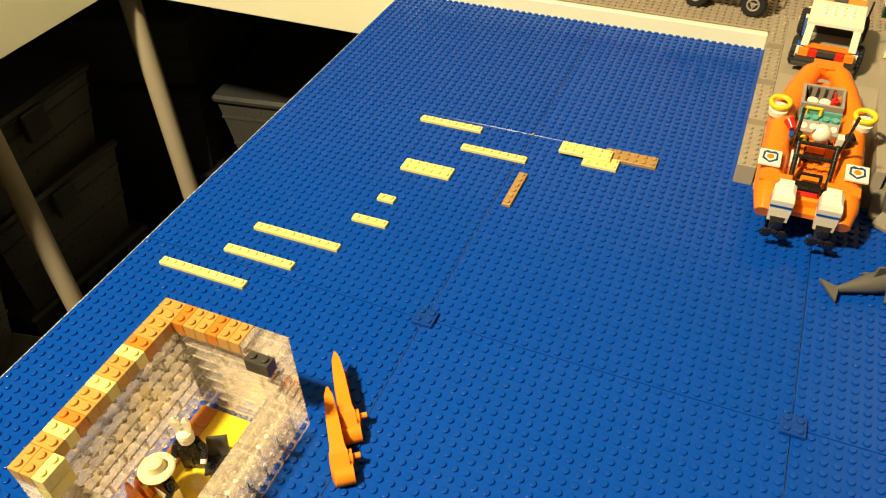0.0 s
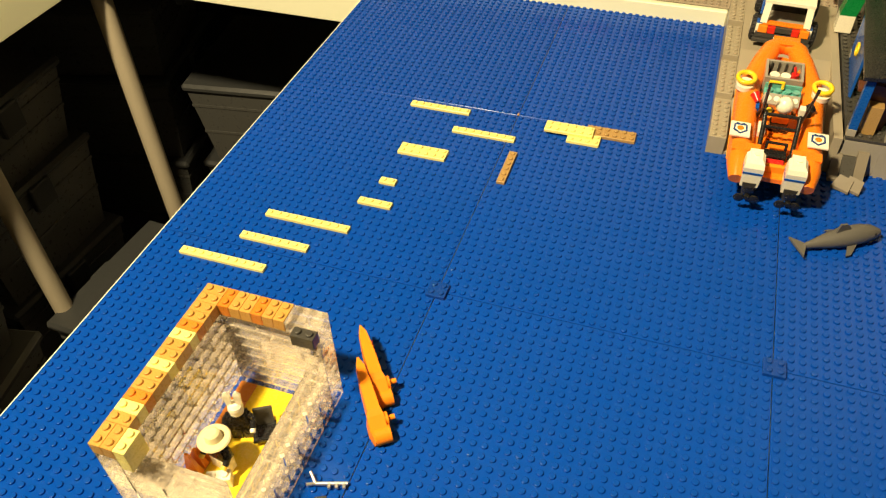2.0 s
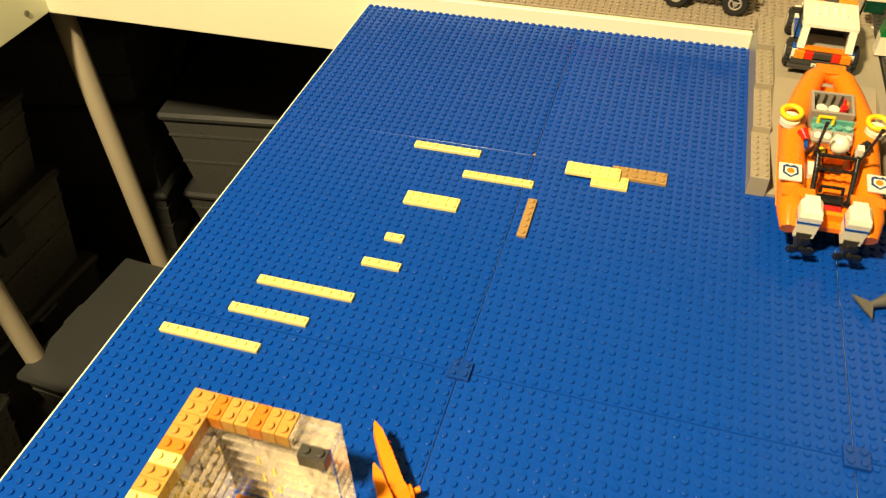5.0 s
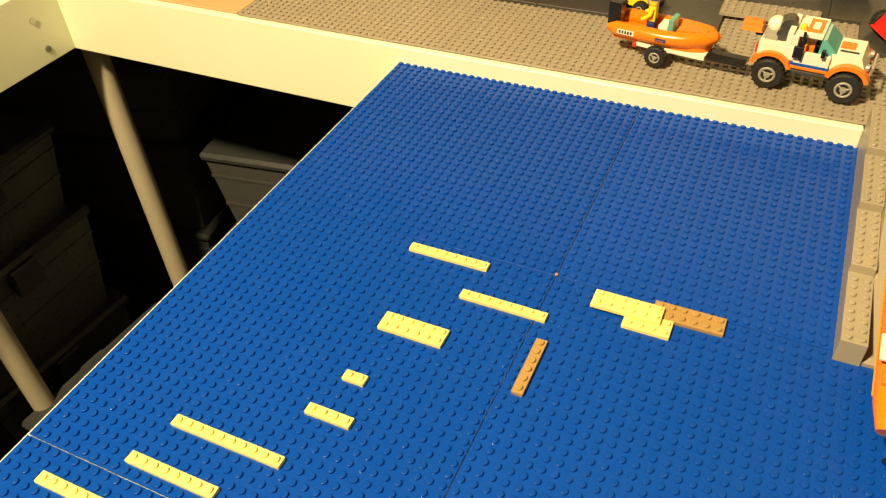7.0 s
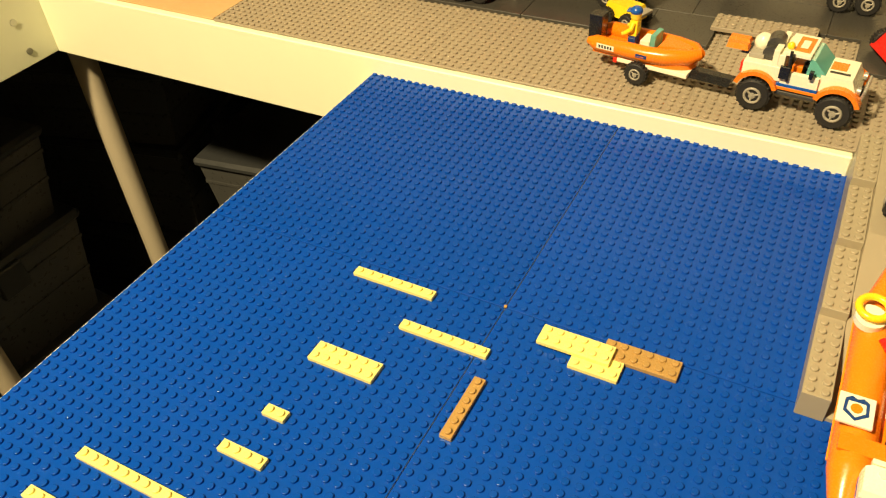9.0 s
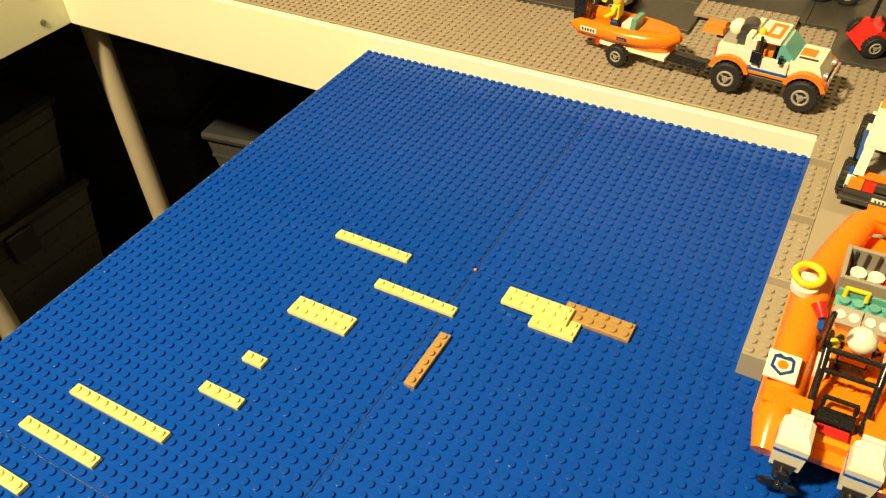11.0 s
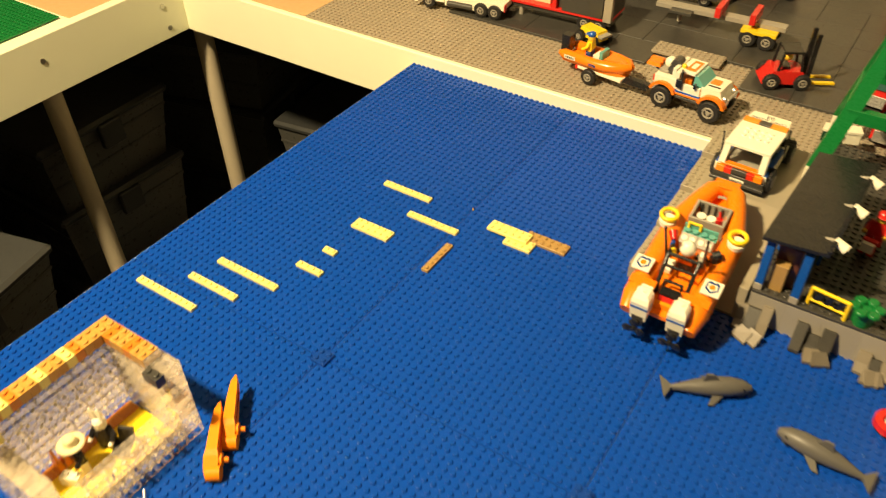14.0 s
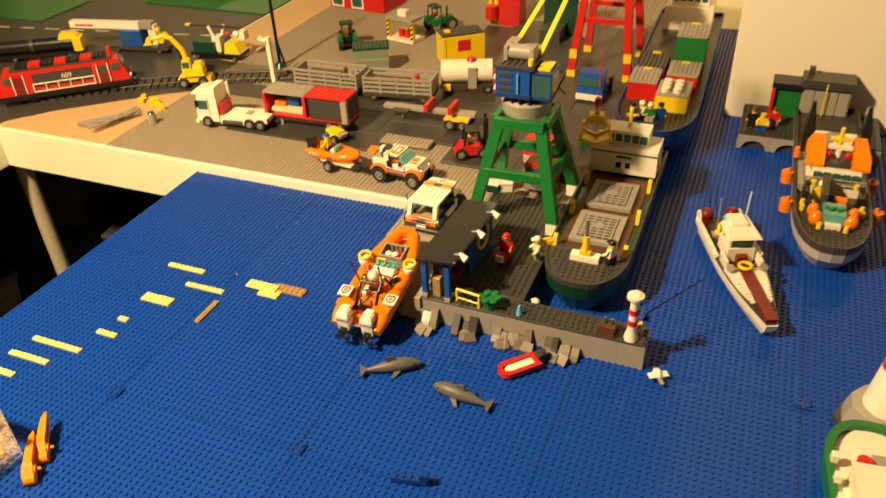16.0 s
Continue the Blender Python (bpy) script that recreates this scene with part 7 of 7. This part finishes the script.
for sx in (-4.6, 4.6):
    post = part("post", Build().box(sx - 0.5, -2.6, 0.81, sx + 0.5, -1.6, 6.4), YELLOW, fuel, "black and yellow striped post")
    for k in range(4):
        z = 1.0 + 1.35 * k
        part("stripe", Build().loft([[(sx - 0.52, y, z), (sx + 0.52, y, z + 0.6), (sx + 0.52, y, z + 1.15), (sx - 0.52, y, z + 0.55)] for y in (-2.64, -2.601)]), BLACK, post, "slanted black stripe")
kit("red_station_house", -0.36, 1.16, G, -8, "red and white building with tall windows", "toy building", [("wall", RED, "box", (-12, -5, 0, 10, 8, 18), "red wall"), ("frame", WHITE, "box", (-11, -5.3, 0.4, -6, -5.01, 9), "white window frame"), ("pane", TINT, "box", (-10.4, -5.4, 1.0, -6.6, -5.31, 8.4), "dark pane"), ("frame", WHITE, "box", (-3, -5.3, 0.4, 2, -5.01, 9), "white window frame"), ("pane", TINT, "box", (-2.4, -5.4, 1.0, 1.4, -5.31, 8.4), "dark pane"), ("roof", DKGREY, "box", (-12.6, -5.6, 18.01, 10.6, 8.6, 19), "dark grey roof")])
kit("red_tower", 0.055, 1.13, G, 0, "red tower beside yellow lifting posts", "toy building", [("tower", RED, "box", (-3, -3, 0, 4, 4, 16), "red tower"), ("post", YELLOW, "box", (-6.4, -2, 0, -5.2, -0.8, 18), "yellow post"), ("post", YELLOW, "box", (-4.4, -2, 0, -3.2, -0.8, 18), "yellow post"), ("drum", RED, "cyl", (-4.8, -3.4, 2.0, -4.8, -3.4, 6.0, 2.0), "round red drum"), ("roof", DKRED, "box", (-3.2, -3.2, 16.01, 4.2, 4.2, 17))])
kit("dark_plant", 0.20, 1.10, G, 0, "dark green machine block with grey tank", "machine", [("block", DKGREEN, "box", (-5, -4, 0, 5, 4, 13)), ("tank", GREY, "cyl", (6.8, -2, 0, 6.8, -2, 10, 2.6), "grey tank"), ("cap", WHITE, "ball", (6.8, -2, 11, 2.4), "white cap"), ("conveyor", DKGREY, "box", (-4, -12, 0, 2, -4.2, 4))])
for x, y, rz, lab in ((0.362, 0.372, -4, "red lorry with a silver grille under the crane"), (0.338, 0.452, -8, "older red lorry parked on the paving")):
    kit("red_lorry", x, y, G, rz + 180, lab, "lorry", [("cab", RED, "wedge", (-3, 0.6, 1.2, 3, 5.0, 6.4, 0.7, 0.2, 0.2), "red cab"), ("grille", SILVER, "box", (-2.6, 5.01, 1.0, 2.6, 5.3, 2.8), "silver grille"), ("bed", DKGREY, "box", (-2.8, -6.0, 1.4, 2.8, 0.5, 2.4)), ("windscreen", TINT, "wedge", (-2.6, 4.7, 3.8, 2.6, 5.02, 5.6, 0.3, 0, 0.2), "dark windscreen")], [(-2.6, 3.0), (2.6, 3.0), (-2.6, -4), (2.6, -4)], 1.3, 1.0)
kit("blue_lorry", 0.358, 0.742, G + 0.0036, 178, "blue lorry with a white bumper", "lorry", [("cab", BLUE, "wedge", (-3.2, 0.0, 1.4, 3.2, 5.0, 7.0, 0.8, 0.2, 0.2), "blue cab"), ("bumper", WHITE, "box", (-3.3, 5.0, 0.6, 3.3, 5.6, 2.0), "white bumper"), ("windscreen", TINT, "wedge", (-2.8, 4.6, 4.0, 2.8, 5.02, 6.0, 0.4, 0, 0.2), "dark windscreen"), ("bed", DKGREY, "box", (-3, -8, 1.4, 3, -0.1, 2.6))], [(-2.8, 3.2), (2.8, 3.2), (-2.8, -5), (2.8, -5)], 1.4, 1.0)
kit("green_part", 0.395, 0.52, G + 0.0036, 30, "loose green brick part on the paving", "brick", [("block", GREEN, "box", (-1.6, -1, 0, 1.6, 1, 1.6)), ("peg", GREEN, "cyl", (0, 0, 1.6, 0, 0, 2.4, 0.6))])
for k, (x, y) in enumerate(((0.300, 0.292), (0.318, 0.300))):
    kit("traffic_light_box", x, y, QUAY + 0.0016, 20 * k, "small green and white crate by the crane foot", "crate", [("crate", DKGREEN if k == 0 else WHITE, "box", (-1.2, -0.9, 0, 1.2, 0.9, 1.6)), ("lid", WHITE, "box", (-1.3, -1.0, 1.61, 1.3, 1.0, 2.0))])

# ---- railway side ----
loco = kit("red_locomotive", -0.712, 0.428, G + 0.7 * U, -49, "red diesel locomotive with grey side panels", "locomotive", [
    ("frame", BLACK, "box", (-3.4, -16.6, 0.8, 3.4, 16.6, 2.2), "black frame"), ("body", RED, "box", (-3.3, -11.6, 2.2, 3.3, 11.6, 8.0), "red body"), ("nose", RED, "wedge", (-3.3, 11.61, 2.2, 3.3, 16.4, 8.0, 2.2, 0, 0.5), "red sloped nose"), ("nose", RED, "wedge", (-3.3, -16.4, 2.2, 3.3, -11.61, 8.0, 0, 2.2, 0.5), "red sloped nose"),
    ("side_panel", DKGREY, "box", (-3.36, -7.4, 3.6, 3.36, 7.4, 7.2), "grey side panel"), ("roof_base", DKGREY, "box", (-2.6, -12.5, 8.01, 2.6, 12.5, 8.4)), ("beacon", LENS_RED, "cyl", (0, 12.4, 8.41, 0, 12.4, 10.6, 0.6), "red beacon"),
    ("front_window", TINT, "wedge", (-2.5, 14.2, 5.2, 2.5, 15.7, 7.4, 0.8, 0, 0.2), "dark window"), ("side_window", TINT, "box", (-3.2, 12.2, 5.2, 3.32, 14.2, 6.8), "dark side window"), ("side_window", TINT, "box", (-3.2, -14.2, 5.2, 3.32, -12.2, 6.8), "dark side window"),
    ("handrail", WHITE, "tube", ((3.7, -7.5, 2.4), (3.7, -7.5, 4.6), (3.7, 7.5, 4.6), (3.7, 7.5, 2.4), 0.18), "white handrail"), ("handrail", WHITE, "tube", ((3.7, -7.5, 2.6), (3.7, 7.5, 2.6), 0.16), "white handrail"),
    ("door", DKRED, "box", (3.2, 8.9, 2.4, 3.42, 11.1, 7.0), "dark door"), ("door", DKRED, "box", (3.2, -11.9, 2.4, 3.42, -9.7, 7.0), "dark door"), ("door_window", TINT, "box", (3.3, 9.2, 5.2, 3.46, 10.8, 6.8), "dark door window"), ("buffer", DKGREY, "cyl", (1.8, 16.6, 1.6, 1.8, 17.6, 1.6, 0.6)), ("buffer", DKGREY, "cyl", (-1.8, 16.6, 1.6, -1.8, 17.6, 1.6, 0.6)), ("headlamp", WHITE, "cyl", (2.2, 16.2, 3.0, 2.2, 16.7, 3.0, 0.5), "white headlamp"), ("headlamp", WHITE, "cyl", (-2.2, 16.2, 3.0, -2.2, 16.7, 3.0, 0.5), "white headlamp")]
    + [("rail_post", WHITE, "tube", ((3.7, y, 2.4), (3.7, y, 4.6), 0.14), "white rail post") for y in (-4.5, -1.5, 1.5, 4.5)]
    + [("door_rail", WHITE, "tube", ((3.55, y, 2.4), (3.45, y, 7.4), 0.16), "white door rail") for y in (8.6, 11.4, -9.4, -12.2)]
    + [("roof_box", RED if k % 2 else BLACK, "brick", (-2, -11 + 3.2 * k, 8.41, 4, 3, 0.6), "red roof panel" if k % 2 else "black roof panel") for k in range(7)],
    [(sx * 2.5, y) for sx in (-1, 1) for y in (-12, -8.5, 8.5, 12)], 1.2, 0.7)
lettering("609", 0.014, WHITE, loco, pose(3.40 * U, 1.0 * U, 5.7 * U, 90, 0, 90), "white numerals")
exc = kit("yellow_excavator", -0.478, 0.556, G, -62, "yellow wheeled excavator with a raised arm", "excavator", [
    ("chassis", YELLOW, "box", (-2.0, -4.0, 1.3, 2.0, 4.0, 2.4)), ("stabiliser", YELLOW, "wedge", (-2.6, 4.0, 0.6, 2.6, 5.0, 2.2, 0.4, 0, 0.3), "yellow stabiliser blade"), ("turntable", DKGREY, "cyl", (0, 0, 2.4, 0, 0, 3.0, 1.6)),
    ("body", YELLOW, "wedge", (-2.4, -2.6, 3.0, 2.4, 3.2, 5.0, 0.3, 0.3, 0.2), "yellow body"), ("engine_hood", YELLOW, "wedge", (-2.2, 0.4, 5.0, 2.2, 3.2, 6.0, 0.6, 0.2, 0.4)), ("cab", YELLOW, "wedge", (0.2, -2.4, 5.0, 2.3, 0.2, 7.6, 0.2, 0.5, 0.1), "yellow cab"), ("cab_window", TINT, "box", (2.1, -2.0, 5.4, 2.36, -0.2, 7.0), "dark cab window"),
    ("boom", YELLOW, "tube", ((-0.9, -1.0, 5.0), (-0.9, -1.8, 9.4), (-0.9, -3.8, 12.4), 0.75), "yellow boom"), ("stick", YELLOW, "tube", ((-0.9, -3.6, 12.6), (-0.9, -6.0, 13.4), (-0.9, -9.4, 12.8), 0.6), "yellow stick"), ("ram", BLACK, "cyl", (-0.9, -2.2, 5.4, -0.9, -3.0, 9.8, 0.3), "black ram"), ("bucket", YELLOW, "wedge", (-1.9, -11.0, 11.6, 0.1, -9.0, 13.4, 0.2, 0.9, 0.1), "yellow bucket")],
    [(-2.2, -2.6), (2.2, -2.6), (-2.2, 2.6), (2.2, 2.6)], 1.3, 1.1)
kit("rail_crane", -0.742, 0.700, G, 101, "blue rail crane with a long white boom", "crane", [("bed", DKGREY, "box", (-3, -10, 1.0, 3, 10, 2.0)), ("cab", BLUE, "box", (-2.6, -2, 2.01, 2.6, 5, 6.6), "blue cab"), ("cab_window", TINT, "box", (-2.7, 1.2, 3.6, 2.7, 4.2, 5.6), "dark window"), ("boom_head", GREY, "box", (-1.4, -5.4, 6.9, 1.4, -1.1, 8.9)), ("boom_stripe", RED, "box", (-1.22, 14, 7.2, 1.22, 20, 7.8), "red stripe"), ("winch", YELLOW, "cyl", (-1.6, -7.4, 4.0, 1.6, -7.4, 4.0, 1.3), "yellow winch"), ("driver", SKIN, "ball", (0, -6.4, 6.4, 0.8)), ("boom", WHITE, "box", (-1.2, -1, 6.61, 1.2, 22, 8.6), "long white boom"), ("disc", RED, "cyl", (2.6, -3, 6, 3.2, -3, 6, 1.2), "red and white disc"), ("post", WHITE, "box", (-1, -6, 2.01, 1, -3.6, 8.0), "white post"), ("sill", YELLOW, "box", (-2.7, -2.2, 2.0, 2.7, -2.01, 2.6), "yellow sill")], [(-2.4, -7), (2.4, -7), (-2.4, 7), (2.4, 7)], 1.0, 0.7)
kit("green_work_train", -0.525, 0.715, G, 96, "green and yellow track work wagon with a rotor", "wagon", [("bed", BLACK, "box", (-3, -8, 1.0, 3, 8, 2.0)), ("body", DKGREEN, "box", (-2.6, 0, 2.01, 2.6, 7, 5.0), "green body"), ("nose", YELLOW, "wedge", (-2.6, -8, 2.01, 2.6, -3, 5.0, 0.4, 1.4, 0.4), "yellow nose"), ("machine", WHITE, "box", (-1.6, -1.6, 2.01, 1.6, 1.0, 6.4), "white machine"), ("machine_arm", WHITE, "tube", ((-1.0, 0.4, 6.0), (-1.2, 1.6, 9.4), 0.5), "white arm"), ("machine_arm", WHITE, "tube", ((1.0, -1.0, 6.0), (1.2, -2.0, 9.2), 0.5), "white arm"), ("shovel", WHITE, "wedge", (-1.4, -9.8, 6.0, 1.4, -7.6, 8.4, 0.8, 0.2, 0.3), "white shovel"), ("rotor_tip", YELLOW, "box", (-0.6, 8.0, 8.9, 0.6, 9.6, 9.4), "yellow rotor tip"), ("rotor", BLACK, "box", (-0.5, -8, 9.0, 0.5, 8, 9.3), "black rotor"), ("lamp", WHITE, "ball", (1.6, -5.5, 6.6, 1.1), "white lamp"), ("worker", RED, "ball", (1.6, -2.6, 6.4, 0.8)), ("jacket", BLUE, "box", (0.9, -3.2, 2.01, 2.3, -2.0, 5.6), "blue jacket")], [(-2.4, -6), (2.4, -6), (-2.4, 6), (2.4, 6)], 1.0, 0.7)
kit("log_wagon", -0.945, 0.59, G, -60, "black pipe wagon with a yellow end", "wagon", [("bed", BLACK, "box", (-2.6, -14, 0.8, 2.6, 12, 1.8), "black bed"), ("pipe", BLACK, "cyl", (0, -15, 3.6, 0, 9.4, 3.9, 2.0), "black pipe"), ("pipe_band", DKGREY, "cyl", (0, -3, 3.7, 0, -2, 3.7, 2.1)), ("hood", YELLOW, "wedge", (-2.0, 5.5, 5.4, 2.0, 11.5, 7.0, 1.5, 0.6, 0.4), "yellow hood"), ("end_frame", YELLOW, "box", (-2.4, 9.5, 1.81, 2.4, 12, 5.6), "yellow end frame")], [(-2.2, -8), (2.2, -8), (-2.2, 8), (2.2, 8)], 0.9, 0.7)
gd = thing("grey_girder_pile", -0.522, 0.352, G - 0.0014, -28, "pile of grey lattice girders on the sand", "girder pile")
gr = random.Random(4)
for k in range(5):
    a, x0, y0, z0 = gr.uniform(-0.35, 0.3), -2.4 + 1.2 * k, gr.uniform(-1.5, 1.0), 0.35 * k
    e = Vector((-math.sin(a), math.cos(a), 0))
    n2 = Vector((math.cos(a), math.sin(a), 0))
    p0 = Vector((x0, y0, z0 + 0.3))
    g3 = Build()
    for sgn in (-0.7, 0.7):
        g3.cyl(p0 + n2 * sgn - e * 7.0, p0 + n2 * sgn + e * 6.0, 0.26, n=8)
    part("girder", g3, GREY, gd, "grey girder rail pair")
    lat = Build()
    for q in range(9):
        lat.cyl(p0 - e * (6.6 - 1.4 * q) + n2 * (-0.7 if q % 2 else 0.7), p0 - e * (5.2 - 1.4 * q) + n2 * (0.7 if q % 2 else -0.7), 0.16, n=6)
    part("lattice", lat, TANGREY, gd, "thin lattice")
kit("yellow_part", -0.478, 0.432, G - 0.0014, 60, "yellow machine part lying on the sand", "machine part", [("arm", YELLOW, "box", (-0.6, -3, 0, 0.6, 3, 0.9)), ("jaw", YELLOW, "wedge", (-1.4, 2, 0, 1.4, 4.4, 1.4, 0.4, 0.2, 0.5))])
kit("yellow_part", -0.535, 0.45, G - 0.0014, 30, "yellow machine part lying on the sand", "machine part", [("arm", YELLOW, "box", (-0.6, -2.4, 0, 0.6, 2.4, 0.9)), ("pin", YELLOW, "cyl", (-1, 0, 0.5, 1, 0, 0.5, 0.4))])
kit("grey_stump", -0.435, 0.362, G, 10, "small grey cylinder with moss on top", "cylinder", [("drum", GREY, "cyl", (0, 0, 0, 0, 0, 2.6, 1.1, 0.9)), ("moss", DKGREEN, "cyl", (0, 0, 2.6, 0, 0, 3.0, 0.9, 0.6), "green top")])
kit("street_lamp", -0.314, 0.616, G, 0, "white lamp column with a floodlight", "street lamp", [("column", WHITE, "box", (-0.6, -0.6, 0, 0.6, 0.6, 12.5), "white column"), ("lamp", WHITE, "cyl", (-0.4, -0.6, 11.4, -2.2, -1.0, 12.4, 0.5, 0.9), "white lamp head")])
kit("black_mast", -0.352, 0.70, G, 0, "tall black lattice mast with green foot", "mast", [("mast", BLACK, "cyl", (0, 0, 1.2, 0, 0, 34, 0.45), "black mast"), ("foot", DKGREEN, "cyl", (0, 0, 0, 0, 0, 1.2, 1.8, 1.0), "green foot"), ("brace", BLACK, "tube", ((1.6, 0, 1.0), (0.2, 0, 7.0), 0.3))])

# ---- storage boxes in the dark under the tables ----
def storage_box(x, y, z, rz, sx, sy, h, label):
    t = thing("storage_box", x, y, z, rz, label, "storage box", "storage boxes")
    X, Y, H = sx / U / 2, sy / U / 2, h / U
    k = 0.88
    b = Build().loft([[(-X * k, -Y * k, 0), (X * k, -Y * k, 0), (X * k, Y * k, 0), (-X * k, Y * k, 0)], [(-X, -Y, H), (X, -Y, H), (X, Y, H), (-X, Y, H)]])
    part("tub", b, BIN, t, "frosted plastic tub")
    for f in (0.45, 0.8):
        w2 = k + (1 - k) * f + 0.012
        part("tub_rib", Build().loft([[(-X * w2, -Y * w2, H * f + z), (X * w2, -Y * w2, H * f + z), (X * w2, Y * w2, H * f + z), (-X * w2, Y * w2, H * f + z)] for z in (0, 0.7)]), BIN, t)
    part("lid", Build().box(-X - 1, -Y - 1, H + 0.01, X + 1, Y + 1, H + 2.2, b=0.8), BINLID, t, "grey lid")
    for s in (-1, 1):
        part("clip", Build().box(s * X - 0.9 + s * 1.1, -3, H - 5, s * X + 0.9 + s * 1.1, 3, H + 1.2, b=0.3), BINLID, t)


for x, y, n, rz in ((-0.80, -0.34, 3, 8), (-1.07, 0.12, 3, -4), (-0.62, 0.10, 1, -4), (-1.25, -0.22, 3, 3), (-0.62, 0.62, 2, 5), (-0.25, 0.60, 2, -6), (-1.05, 0.55, 3, 10), (0.15, 0.75, 2, 0)):
    z = -0.75
    for k in range(n):
        h = (0.16, 0.19, 0.14)[k % 3]
        storage_box(x + 0.01 * k, y - 0.01 * k, z, rz + 3 * k, 0.38, 0.28, h, "stacked frosted storage box with a grey lid")
        z += h + 2.25 * U

# ---- road markings ----
for k in range(9):
    solid("road_dash", Build().box(-2.6, -0.3, 0, 2.6, 0.3, 0.03, b=0.005), WHITE, -1.25 + 0.075 * k, 0.74 + 0.012 * k, GROUND + 0.0003, 9, "white dashed lane marking on the road", "road marking", "lane dashes")
